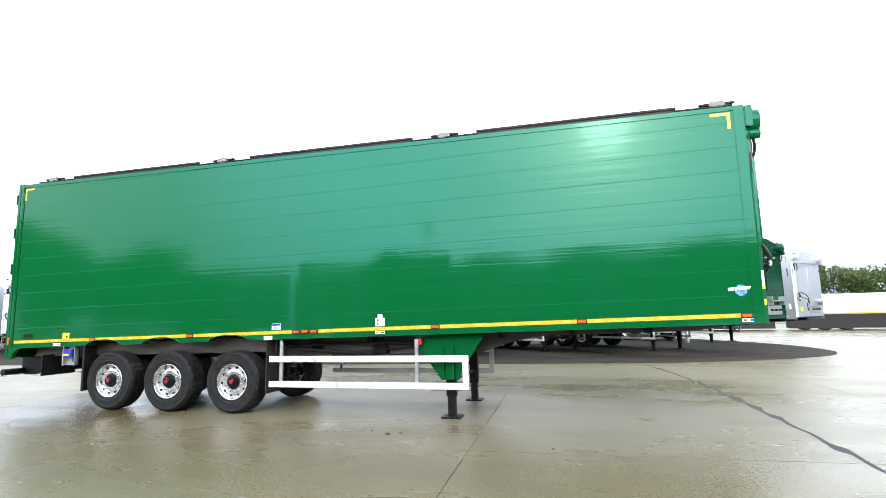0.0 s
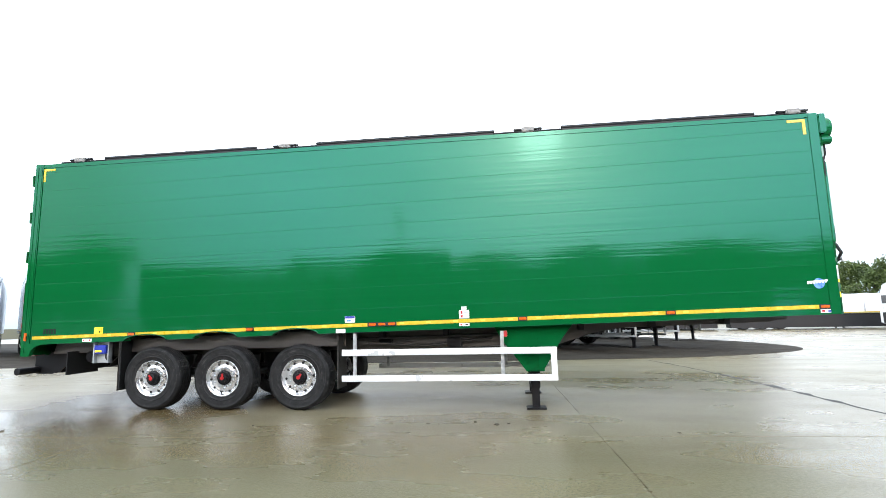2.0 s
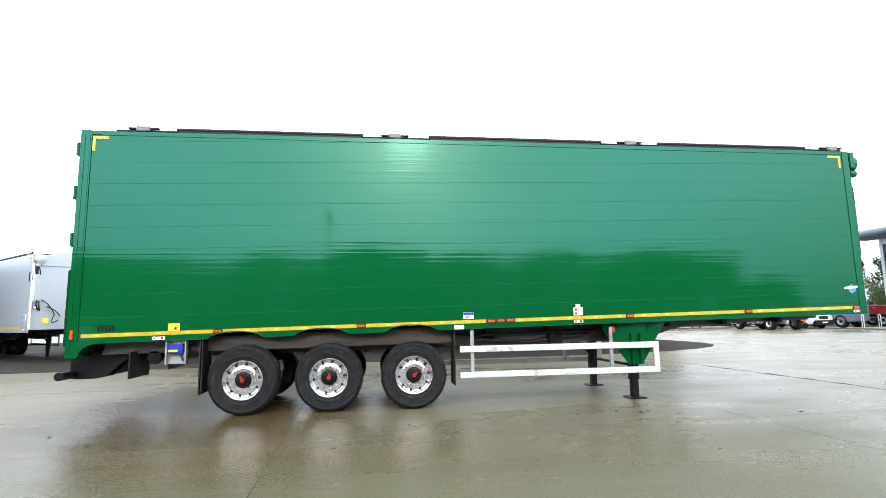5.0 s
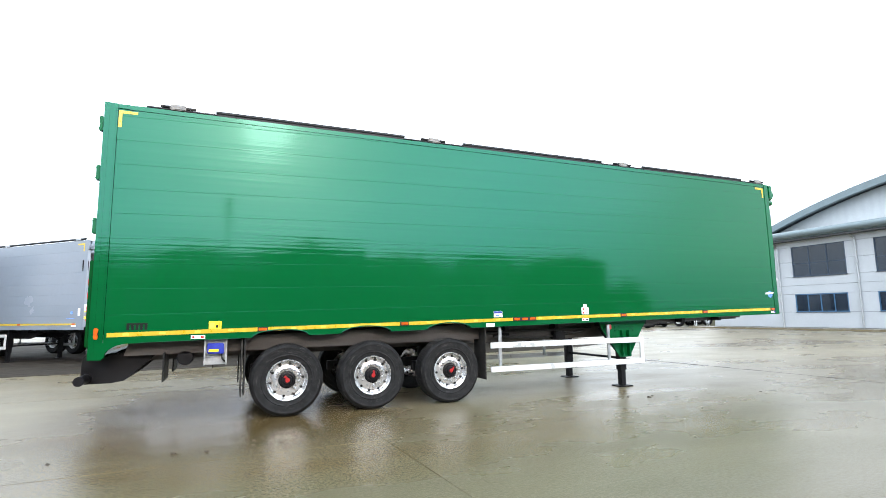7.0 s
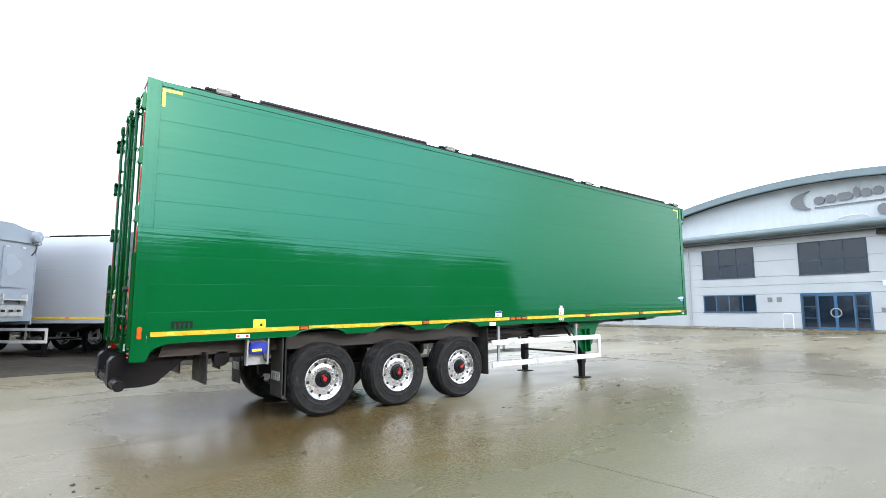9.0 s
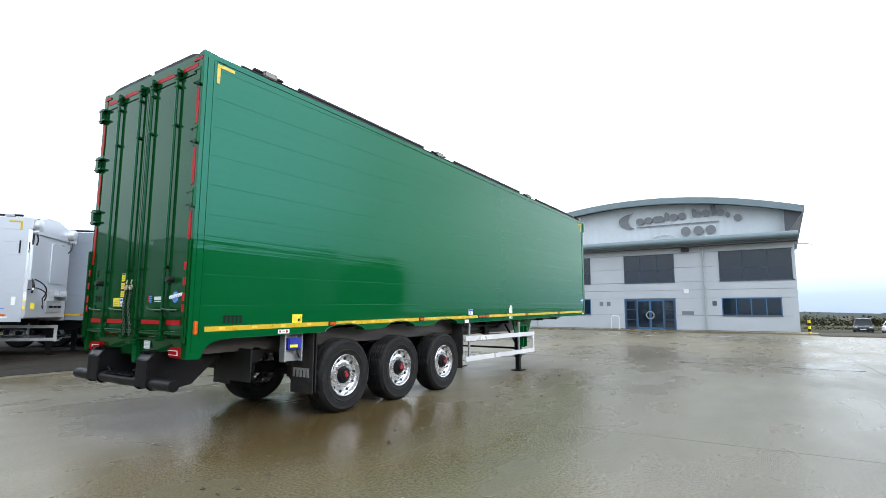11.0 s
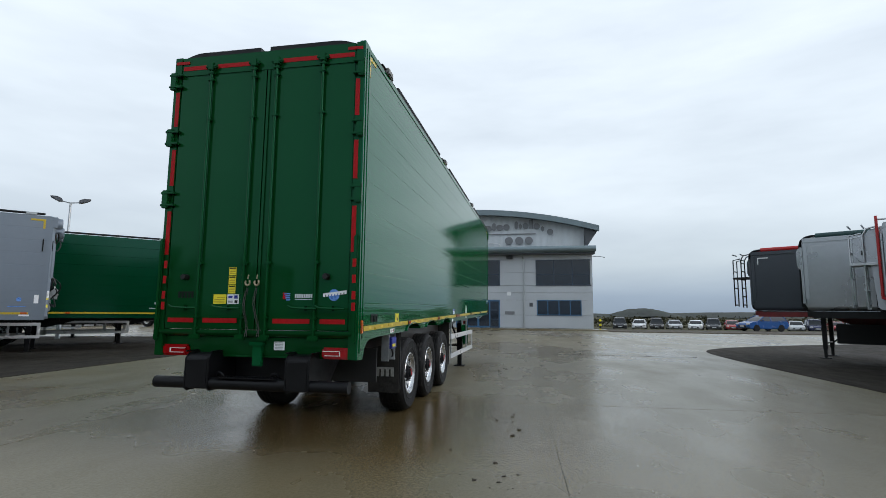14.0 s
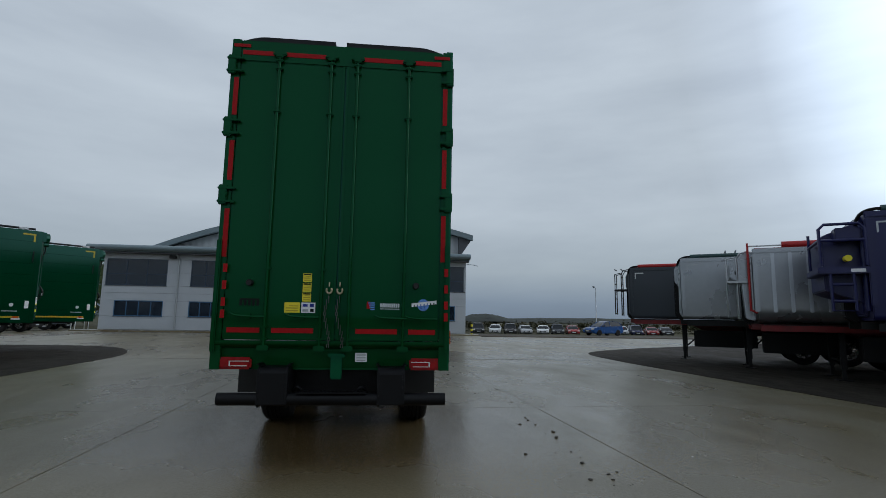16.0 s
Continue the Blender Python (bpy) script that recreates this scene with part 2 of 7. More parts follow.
def wet_ground(name, col, col2, rough_dry, rough_wet, scale, spots=0.5, spec=0.5, bump=0.5, fine=34.0, stain=None, wheel_shade=False, edge=0.11):
    """Ground that is damp in patches: film of water smooths and darkens it; aggregate shows in the dry."""
    m = bpy.data.materials.new(name)
    m.use_nodes = True
    n, l = m.node_tree.nodes, m.node_tree.links
    b = n["Principled BSDF"]
    geo = n.new("ShaderNodeNewGeometry")
    big, mid, fin, speck = (n.new("ShaderNodeTexNoise") for _ in range(4))
    mp = n.new("ShaderNodeMapping")
    mp.inputs["Scale"].default_value = (0.55, 1.25, 1)
    l.new(geo.outputs["Position"], mp.inputs[0])
    for node, s, d in ((big, scale, 4), (mid, scale * 5, 6), (fin, fine, 5), (speck, 260, 2)):
        node.inputs["Scale"].default_value, node.inputs["Detail"].default_value = s, d
        l.new((mp if node in (big, mid) else geo).outputs[0], node.inputs["Vector"])
    wet = n.new("ShaderNodeMapRange")
    wet.inputs["From Min"].default_value, wet.inputs["From Max"].default_value = spots - edge, spots + edge
    mixn = n.new("ShaderNodeMath")
    mixn.operation = 'MULTIPLY_ADD'
    mixn.inputs[1].default_value = 0.38
    l.new(mid.outputs["Fac"], mixn.inputs[0])
    half = n.new("ShaderNodeMath")
    half.operation = 'MULTIPLY'
    half.inputs[1].default_value = 0.62
    l.new(big.outputs["Fac"], half.inputs[0])
    l.new(half.outputs[0], mixn.inputs[2])
    if wheel_shade:
        # more wetness beneath the wheels stands in for the trailer's shade and reflection
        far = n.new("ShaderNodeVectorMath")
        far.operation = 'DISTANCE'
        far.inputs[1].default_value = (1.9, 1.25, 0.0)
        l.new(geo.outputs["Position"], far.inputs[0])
        near_wheels = n.new("ShaderNodeMapRange")
        near_wheels.interpolation_type = 'SMOOTHSTEP'
        near_wheels.inputs["From Min"].default_value, near_wheels.inputs["From Max"].default_value = 3.6, 1.2
        near_wheels.inputs["To Min"].default_value, near_wheels.inputs["To Max"].default_value = 0.0, 0.14
        l.new(far.outputs["Value"], near_wheels.inputs["Value"])
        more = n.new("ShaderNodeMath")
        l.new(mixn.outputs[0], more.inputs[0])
        l.new(near_wheels.outputs[0], more.inputs[1])
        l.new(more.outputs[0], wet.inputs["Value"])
    else:
        l.new(mixn.outputs[0], wet.inputs["Value"])
    cr = n.new("ShaderNodeValToRGB")
    cr.color_ramp.elements[0].position, cr.color_ramp.elements[0].color = 0.36, (*col, 1)
    cr.color_ramp.elements[1].position, cr.color_ramp.elements[1].color = 0.65, (*col2, 1)
    addn = n.new("ShaderNodeMath")
    addn.operation = 'MULTIPLY_ADD'
    addn.inputs[1].default_value = 0.58
    l.new(fin.outputs["Fac"], addn.inputs[0])
    m2 = n.new("ShaderNodeMath")
    m2.operation = 'MULTIPLY'
    m2.inputs[1].default_value = 0.42
    l.new(mid.outputs["Fac"], m2.inputs[0])
    l.new(m2.outputs[0], addn.inputs[2])
    l.new(addn.outputs[0], cr.inputs[0])
    dark = n.new("ShaderNodeMixRGB")
    dark.blend_type = 'MULTIPLY'
    l.new(cr.outputs[0], dark.inputs[1])
    dark.inputs[2].default_value = (*(stain or (0.52, 0.48, 0.42)), 1)
    l.new(wet.outputs[0], dark.inputs[0])
    if wheel_shade:
        # the mud node multiplies the colour down: trailer's shade painted beneath the wheels
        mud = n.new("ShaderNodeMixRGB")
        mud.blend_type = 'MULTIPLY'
        shade_fac = n.new("ShaderNodeMapRange")
        shade_fac.inputs["From Max"].default_value = 0.14
        l.new(near_wheels.outputs[0], shade_fac.inputs["Value"])
        l.new(shade_fac.outputs[0], mud.inputs[0])
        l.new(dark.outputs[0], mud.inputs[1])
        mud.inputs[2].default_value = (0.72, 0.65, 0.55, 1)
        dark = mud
    l.new(dark.outputs[0], b.inputs["Base Color"])
    rg = n.new("ShaderNodeMapRange")
    rg.inputs["To Min"].default_value, rg.inputs["To Max"].default_value = rough_dry, rough_wet
    l.new(wet.outputs[0], rg.inputs["Value"])
    l.new(rg.outputs[0], b.inputs["Roughness"])
    b.inputs["Specular IOR Level"].default_value = spec
    bp = n.new("ShaderNodeBump")
    bp.inputs["Strength"].default_value, bp.inputs["Distance"].default_value = bump, 0.006
    hm = n.new("ShaderNodeMath")
    hm.operation = 'MULTIPLY_ADD'
    hm.inputs[1].default_value = 0.5
    l.new(speck.outputs["Fac"], hm.inputs[0])
    l.new(fin.outputs["Fac"], hm.inputs[2])
    dry = n.new("ShaderNodeMath")
    dry.operation = 'MULTIPLY'
    inv = n.new("ShaderNodeMapRange")
    inv.inputs["To Min"].default_value, inv.inputs["To Max"].default_value = 1.0, 0.38
    l.new(wet.outputs[0], inv.inputs["Value"])
    l.new(hm.outputs[0], dry.inputs[0])
    l.new(inv.outputs[0], dry.inputs[1])
    l.new(dry.outputs[0], bp.inputs["Height"])
    l.new(bp.outputs[0], b.inputs["Normal"])
    return m


CONCRETE = wet_ground("damp_concrete", (0.141, 0.123, 0.075), (0.284, 0.256, 0.176), 0.46, 0.15, 0.16, spots=0.505, stain=(0.56, 0.46, 0.32), wheel_shade=True, edge=0.16)
EARTH = wet_ground("dark_wet_gravel", (0.016, 0.0135, 0.0105), (0.066, 0.057, 0.045), 0.9, 0.6, 0.5, spots=0.56, bump=0.9, fine=18, spec=0.14)
GRASS_GROUND = mat("rough_grass", (0.032, 0.036, 0.014), rough=0.95, var=0.4, scale=0.15, fine=2.5, spec=0.2, col2=(0.06, 0.054, 0.024))
VERGE = mat("brown_verge_earth", (0.06, 0.048, 0.03), rough=0.9, var=0.4, scale=1.5, fine=20, bump=0.4)
HILL = mat("distant_hill_scrub", (0.022, 0.029, 0.022), rough=1.0, var=0.35, scale=0.02, fine=0.12)
LEAF = mat("green_leaves", (0.036, 0.064, 0.015), rough=0.6, var=0.45, scale=0.8, fine=5, spec=0.3, col2=(0.06, 0.088, 0.022))
SCRUB = mat("dull_scrub_leaves", (0.022, 0.028, 0.010), rough=0.8, var=0.4, scale=0.5, fine=4, spec=0.2, col2=(0.045, 0.042, 0.018))
BARK = mat("brown_bark", (0.07, 0.055, 0.04), rough=0.9, var=0.3, scale=6, fine=40, bump=0.4)
CLAD = mat("white_corrugated_cladding", (0.57, 0.60, 0.62), rough=0.45, var=0.05, scale=0.5, fine=6)
CLAD_PANEL = mat("pale_grey_wall_panel", (0.43, 0.455, 0.48), rough=0.48, var=0.05, scale=0.6, fine=8)
TEAL = mat("grey_teal_roof_trim", (0.17, 0.22, 0.24), rough=0.4, var=0.08, scale=1, fine=10)
SOFFIT = mat("dark_grey_soffit", (0.07, 0.075, 0.085), rough=0.6, var=0.08, scale=1, fine=10)
FRAME_BLUE = mat("blue_window_frame", (0.03, 0.11, 0.22), rough=0.4, var=0.08, scale=2, fine=30)
FRAME_DARK = mat("dark_blue_grey_window_frame", (0.020, 0.040, 0.070), rough=0.45, var=0.08, scale=2, fine=30)
PRINT_GREY = mat("worn_grey_print", (0.30, 0.30, 0.28), rough=0.6, var=0.25, scale=20, fine=90)
SIGN_GREY = mat("grey_sign_lettering", (0.17, 0.175, 0.185), rough=0.4, var=0.06, scale=3, fine=30)
DARK_ROOM = mat("dim_office_wall", (0.10, 0.105, 0.11), rough=0.8, var=0.2, scale=0.8, fine=6)
STONE = mat("small_mud_clod", (0.05, 0.04, 0.03), rough=0.8, var=0.3, scale=20, fine=120, bump=0.5)
CHAIN = mat("dark_chain_steel", (0.10, 0.10, 0.095), rough=0.45, metal=0.8, var=0.25, scale=20, fine=120)
JOINT = mat("dark_joint_filler", (0.03, 0.028, 0.025), rough=0.7, var=0.3, scale=8, fine=60)
MARKING = mat("worn_white_road_paint", (0.42, 0.42, 0.40), rough=0.5, var=0.3, scale=6, fine=50)


def glass(name, tint=(0.05, 0.065, 0.08), rough=0.04, clear=0.55):
    m = bpy.data.materials.new(name)
    m.use_nodes = True
    b = m.node_tree.nodes["Principled BSDF"]
    b.inputs["Base Color"].default_value = (*tint, 1)
    b.inputs["Roughness"].default_value = rough
    b.inputs["Transmission Weight"].default_value = clear
    b.inputs["IOR"].default_value = 1.5
    b.inputs["Specular IOR Level"].default_value = 0.6 if clear else 0.35
    return m


FLAP = mat("dusty_black_rubber", (0.030, 0.028, 0.025), rough=0.85, var=0.45, scale=7, fine=60, spec=0.25)
CLAMP = mat("grey_clamp_plastic", (0.17, 0.165, 0.155), rough=0.6, var=0.2, scale=12, fine=80)
TIPPER_ALU = mat("weathered_tipper_aluminium", (0.37, 0.39, 0.42), rough=0.30, metal=0.7, var=0.06, scale=0.9, fine=7, rvar=0.07, bump=0.02)
GLASS = glass("tinted_window_glass", (0.026, 0.042, 0.066))
CAR_GLASS = glass("car_glass", (0.012, 0.015, 0.018), 0.06, 0.0)

# ---- mesh helpers ----
def box(bm, x0, x1, y0, y1, z0, z1):
    v = [bm.verts.new((x, y, z)) for x in (x0, x1) for y in (y0, y1) for z in (z0, z1)]
    for f in ((0, 1, 3, 2), (4, 6, 7, 5), (0, 4, 5, 1), (2, 3, 7, 6), (0, 2, 6, 4), (1, 5, 7, 3)):
        bm.faces.new([v[i] for i in f])
    return v


def prism(bm, poly, axis, a0, a1):
    """A polygon of two coordinates drawn out along an axis: x (poly y, z), y (poly x, z) or z (poly x, y)."""
    def put(p, a):
        return {'x': (a, p[0], p[1]), 'y': (p[0], a, p[1]), 'z': (p[0], p[1], a)}[axis]
    r0, r1 = [bm.verts.new(put(p, a0)) for p in poly], [bm.verts.new(put(p, a1)) for p in poly]
    bm.faces.new(r0)
    bm.faces.new(r1[::-1])
    for i in range(len(poly)):
        j = (i + 1) % len(poly)
        bm.faces.new((r0[i], r1[i], r1[j], r0[j]))


def tube(bm, pts, r, n=10, caps=True):
    """A round tube along a line of points."""
    pts = [Vector(p) for p in pts]
    rings, ref = [], None
    for i, p in enumerate(pts):
        d = (pts[min(i + 1, len(pts) - 1)] - pts[max(i - 1, 0)]).normalized()
        if ref is None:
            ref = d.orthogonal().normalized()
        ref = (ref - d * ref.dot(d)).normalized()
        side = d.cross(ref)
        rings.append([bm.verts.new(p + r * (math.cos(a) * ref + math.sin(a) * side)) for a in (2 * math.pi * k / n for k in range(n))])
    for a, b in zip(rings, rings[1:]):
        for k in range(n):
            bm.faces.new((a[k], a[(k + 1) % n], b[(k + 1) % n], b[k]))
    if caps:
        bm.faces.new(rings[0][::-1])
        bm.faces.new(rings[-1])


def lathe(bm, profile, centre, axis='y', n=40, caps=True):
    """Radius and place along the axis, turned round it."""
    c, rings = Vector(centre), []
    for r, a in profile:
        ring = []
        for k in range(n):
            u, w = r * math.cos(2 * math.pi * k / n), r * math.sin(2 * math.pi * k / n)
            ring.append(bm.verts.new(c + Vector({'y': (u, a, w), 'x': (a, u, w), 'z': (u, w, a)}[axis])))
        rings.append(ring)
    for a, b in zip(rings, rings[1:]):
        for k in range(n):
            bm.faces.new((a[k], a[(k + 1) % n], b[(k + 1) % n], b[k]))
    if caps and profile[0][0] > 1e-4:
        bm.faces.new(rings[0])
    if caps and profile[-1][0] > 1e-4:
        bm.faces.new(rings[-1][::-1])


def arc(p0, p1, p2, n=10):
    """A bent line from p0 to p2, drawn towards p1."""
    p0, p1, p2 = Vector(p0), Vector(p1), Vector(p2)
    return [(1 - s) ** 2 * p0 + 2 * s * (1 - s) * p1 + s * s * p2 for s in (i / n for i in range(n + 1))]


def to_mesh(name, bm, material, bev=0.0, angle=35):
    bmesh.ops.remove_doubles(bm, verts=bm.verts, dist=1e-5)
    bmesh.ops.recalc_face_normals(bm, faces=bm.faces)
    if bev:
        edges = [e for e in bm.edges if len(e.link_faces) == 2 and e.calc_face_angle(0) > 0.6]
        bmesh.ops.bevel(bm, geom=edges, offset=bev, segments=2, affect='EDGES', clamp_overlap=True)
    me = bpy.data.meshes.new(name)
    bm.to_mesh(me)
    bm.free()
    me.materials.append(material)
    me.polygons.foreach_set("use_smooth", [True] * len(me.polygons))
    me.set_sharp_from_angle(angle=radians(angle))
    return me


def part(name, bm, material, parent, label="", bev=0.0, angle=35):
    """Links a bmesh as one mesh under a thing or a part."""
    ob = new(name, to_mesh(name, bm, material, bev, angle))
    ob.parent = parent
    if label:
        ob["label"] = label
    return ob


def piece(name, mesh, parent, m=None):
    """One more object on a mesh that is there already."""
    ob = new(name, mesh)
    ob.parent = parent
    if m is not None:
        ob.matrix_basis = m
    return ob


def thing(name, label, category, group="", kind=""):
    return tagged(new(name), label, category, group, kind)


def solid(name, bm, material, label, category, bev=0.0, kind="", group="", angle=35):
    return tagged(new(name, to_mesh(name, bm, material, bev, angle)), label, category, group, kind)


def boxes(*items):
    bm = bmesh.new()
    for b in items:
        box(bm, *b)
    return bm


def tubes(r, *lines, n=10):
    bm = bmesh.new()
    for p in lines:
        tube(bm, p, r, n)
    return bm

# ---- ground ----
def sheet(name, poly, z0, z1, material, label, category):
    bm = bmesh.new()
    prism(bm, poly, 'z', z0, z1)
    return solid(name, bm, material, label, category, kind="structure")


def ground_sheet():
    """One sheet to the horizon, a grid that is fine near the yard."""
    bm = bmesh.new()
    xs = [-3000, -600, -120, -40, -14, 0, 15, 30, 44, 50, 53, 75, 120, 400, 1200, 4000]
    ys = [-3000, -600, -120, -40, -20, -8, 0, 8, 16, 40, 120, 600, 3000]
    def z(x, y):
        return -0.035 - (0.6 if x > 51 else 0) - (max(0, x - 75) * 0.005 if x < 500 else 2.1 + (x - 500) * 0.002)
    grid = [[bm.verts.new((x, y, z(x, y))) for y in ys] for x in xs]
    for i in range(len(xs) - 1):
        for j in range(len(ys) - 1):
            bm.faces.new((grid[i][j], grid[i + 1][j], grid[i + 1][j + 1], grid[i][j + 1]))
    return solid("ground", bm, GRASS_GROUND, "rough grass land running off to the horizon", "ground", kind="structure")


ground_sheet()
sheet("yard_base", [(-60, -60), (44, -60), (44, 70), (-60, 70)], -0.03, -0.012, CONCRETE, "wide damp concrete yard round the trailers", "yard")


def gravel_edge(points, n=7):
    out = []
    for i in range(len(points)):
        a, b, c = (Vector(points[(i + k) % len(points)]) for k in (-1, 0, 1))
        p, q = b + (a - b).normalized() * min(4.0, (a - b).length * 0.45), b + (c - b).normalized() * min(4.0, (c - b).length * 0.45)
        out += [tuple(v) for v in arc((*p, 0), (*b, 0), (*q, 0), n)]
    return [(x, y) for x, y, _ in out]


sheet("gravel_north", gravel_edge([(-40, 7.6), (-4, 8.8), (10, 9.5), (15.2, 10.0), (20.0, 13.0), (19.8, 19.5), (14, 32), (-40, 36)]), -0.02, 0.012, EARTH,
      "dark wet gravel stand beneath the parked trailers", "gravel stand")
sheet("gravel_south", gravel_edge([(-40, -10.5), (2, -8.4), (13.2, -7.85), (18.0, -8.15), (21.5, -12), (24.6, -17), (33, -31), (-40, -34)]), -0.02, 0.012, EARTH,
      "dark wet gravel stand beneath the parked tippers", "gravel stand")

# kerb, verge and car park beyond the yard
def verge():
    bm = bmesh.new()
    prism(bm, [(37.8, -0.03), (37.9, 0.06), (42.7, 0.07), (45.5, 0.0), (45.5, -0.03)], 'y', -120, -7.25)
    return solid("verge", bm, VERGE, "low brown earth verge at the yard's edge", "verge", kind="structure")


verge()
bm = bmesh.new()
prism(bm, [(39.4, -0.03), (39.4, 0.10), (39.5, 0.13), (40.98, 0.13), (40.98, -0.03)], 'y', -7.2, 26.2)
solid("pavement", bm, CONCRETE, "raised concrete path along the office front", "pavement", kind="structure")
sheet("car_park", [(58.1, -80), (80, -80), (80, -7), (58.1, -7)], -0.805, -0.75, CONCRETE, "grey surfaced car park behind the verge", "car park")


def hill(name, x, y, w, h, d, seed, z0=-9.0):
    rnd = random.Random(seed)
    bm = bmesh.new()
    nx, ny = 6, 40
    g = []
    for i in range(nx):
        row = []
        for j in range(ny):
            s = j / (ny - 1) * 2 - 1
            prof = max(0.0, 1 - abs(s) ** 1.6) * math.sin(math.pi * (i + 0.5) / nx)
            row.append(bm.verts.new((x + d * i / (nx - 1), y + w * s, z0 + h * prof * (1 + 0.12 * noise.noise((s * 6, seed, i))) + rnd.uniform(0, 0.9) * prof - 0.5)))
        g.append(row)
    for i in range(nx - 1):
        for j in range(ny - 1):
            bm.faces.new((g[i][j], g[i + 1][j], g[i + 1][j + 1], g[i][j + 1]))
    return solid(name, bm, HILL, "low dark wooded hill on the skyline", "hill", kind="structure", angle=180)


hill("hill", 600, -124, 52, 13.0, 160, 3, -4.0)
hill("hill", 640, -300, 330, 9.5, 160, 5, -4.0)
hill("hill", 660, 120, 380, 9.5, 160, 8, -4.0)

# ---- office building ----
FX, FY0, FY1 = 41.0, -6.25, 24.85
UP_Z, LO_Z = (3.86, 6.12), (1.26, 2.58)
UPPER = [(-6.12, -1.42), (1.72, 5.60), (8.42, 12.24), (14.0, 17.7), (19.65, 24.6)]
LOWER = [(-5.28, -1.48), (8.46, 12.30), (14.1, 17.7), (19.8, 23.75)]
DOOR_Y = (1.74, 5.66)


def arch_z(y):
    return 10.95 - 0.0125 * (y - 4.7) ** 2


def office():
    root = thing("office_building", "two-storey pale grey panelled office with a curved roof and blue windows", "building")
    # front wall in courses of panels, cut round the openings
    holes = [(a, b, *UP_Z) for a, b in UPPER] + [(a, b, *LO_Z) for a, b in LOWER] + [(*DOOR_Y, 0.0, 2.56)]
    courses = [0.14, 1.26, 2.58, 3.22, 3.86, 4.99, 6.12, 6.62]
    for z0, z1 in zip(courses, courses[1:]):
        cuts = sorted({FY0, FY1, *(y for a, b, h0, h1 in holes if h0 < z1 - 0.01 and h1 > z0 + 0.01 for y in (a, b))})
        for a, b in zip(cuts, cuts[1:]):
            mid, zm = (a + b) / 2, (z0 + z1) / 2
            if any(h[0] < mid < h[1] and h[2] < zm < h[3] for h in holes):
                continue
            part("wall_panel", boxes((FX, FX + 0.16, a + 0.004, b - 0.004, z0 + 0.008, z1 - 0.008)), CLAD_PANEL, root, bev=0.008)
    part("wall_core", boxes((FX + 0.165, FX + 0.19, FY0, FY1, 6.3, 6.62), (FX + 0.02, 70, FY0, FY0 + 0.2, -0.75, 6.62), (FX + 0.02, 70, FY1 - 0.2, FY1, -0.75, 6.62), (69.8, 70, FY0, FY1, -0.75, 6.62)), CLAD_PANEL, root, "pale grey side walls")
    part("plinth", boxes((FX - 0.01, FX + 0.19, FY0 - 0.01, FY1 + 0.01, -0.02, 0.135)), SOFFIT, root, "dark wall foot")
    part("interior", boxes((FX + 3.2, FX + 3.3, FY0 + 0.3, FY1 - 0.3, 0.0, 6.5), (FX + 0.2, FX + 3.2, FY0 + 0.3, FY1 - 0.3, 3.0, 3.2), (FX + 0.2, FX + 3.2, FY0 + 0.3, FY1 - 0.3, 6.4, 6.5),
                               (FX + 0.2, FX + 3.2, FY0 + 0.3, FY1 - 0.3, 0.0, 0.12)), DARK_ROOM, root, "dim office rooms behind the glass")
    # windows
    def window(y0, y1, z0, z1, bars, blue):
        fr = boxes((FX + 0.02, FX + 0.10, y0, y1, z0, z0 + 0.07), (FX + 0.02, FX + 0.10, y0, y1, z1 - 0.07, z1), (FX + 0.021, FX + 0.099, y0, y0 + 0.07, z0, z1), (FX + 0.021, FX + 0.099, y1 - 0.07, y1, z0, z1))
        w = part("window", fr, FRAME_BLUE if blue else FRAME_DARK, root, "blue framed window" if blue else "dark framed window")
        for k in range(1, bars):
            y = y0 + (y1 - y0) * k / bars
            part("mullion", boxes((FX + 0.025, FX + 0.095, y - 0.035, y + 0.035, z0 + 0.07, z1 - 0.07)), FRAME_BLUE if blue else FRAME_DARK, w)
        if z1 - z0 > 2:
            part("transom", boxes((FX + 0.03, FX + 0.09, y0 + 0.07, y1 - 0.07, z0 + 0.95, z0 + 1.0)), FRAME_DARK, w)
        for k in range(bars):
            a, b = y0 + (y1 - y0) * k / bars, y0 + (y1 - y0) * (k + 1) / bars
            p = part("pane", boxes((FX + 0.05, FX + 0.062, a + 0.03, b - 0.03, z0 + 0.05, z1 - 0.05)), GLASS, w)
            p.visible_shadow = False
        part("sill", boxes((FX - 0.05, FX + 0.03, y0 - 0.03, y1 + 0.03, z0 - 0.05, z0)), SOFFIT, w)
        return w
    for a, b in UPPER:
        window(a, b, *UP_Z, 3, False)
    for a, b in LOWER:
        window(a, b, *LO_Z, 4, True)
    door = part("entrance_door", boxes((FX + 0.02, FX + 0.12, DOOR_Y[0], DOOR_Y[1], 2.46, 2.56), (FX + 0.02, FX + 0.12, DOOR_Y[0], DOOR_Y[0] + 0.08, 0.14, 2.46), (FX + 0.02, FX + 0.12, DOOR_Y[1] - 0.08, DOOR_Y[1], 0.14, 2.46)), FRAME_BLUE, root, "blue framed glazed double entrance door")
    dy = [DOOR_Y[0] + 0.08, 2.62, 3.66, 4.70, DOOR_Y[1] - 0.08]
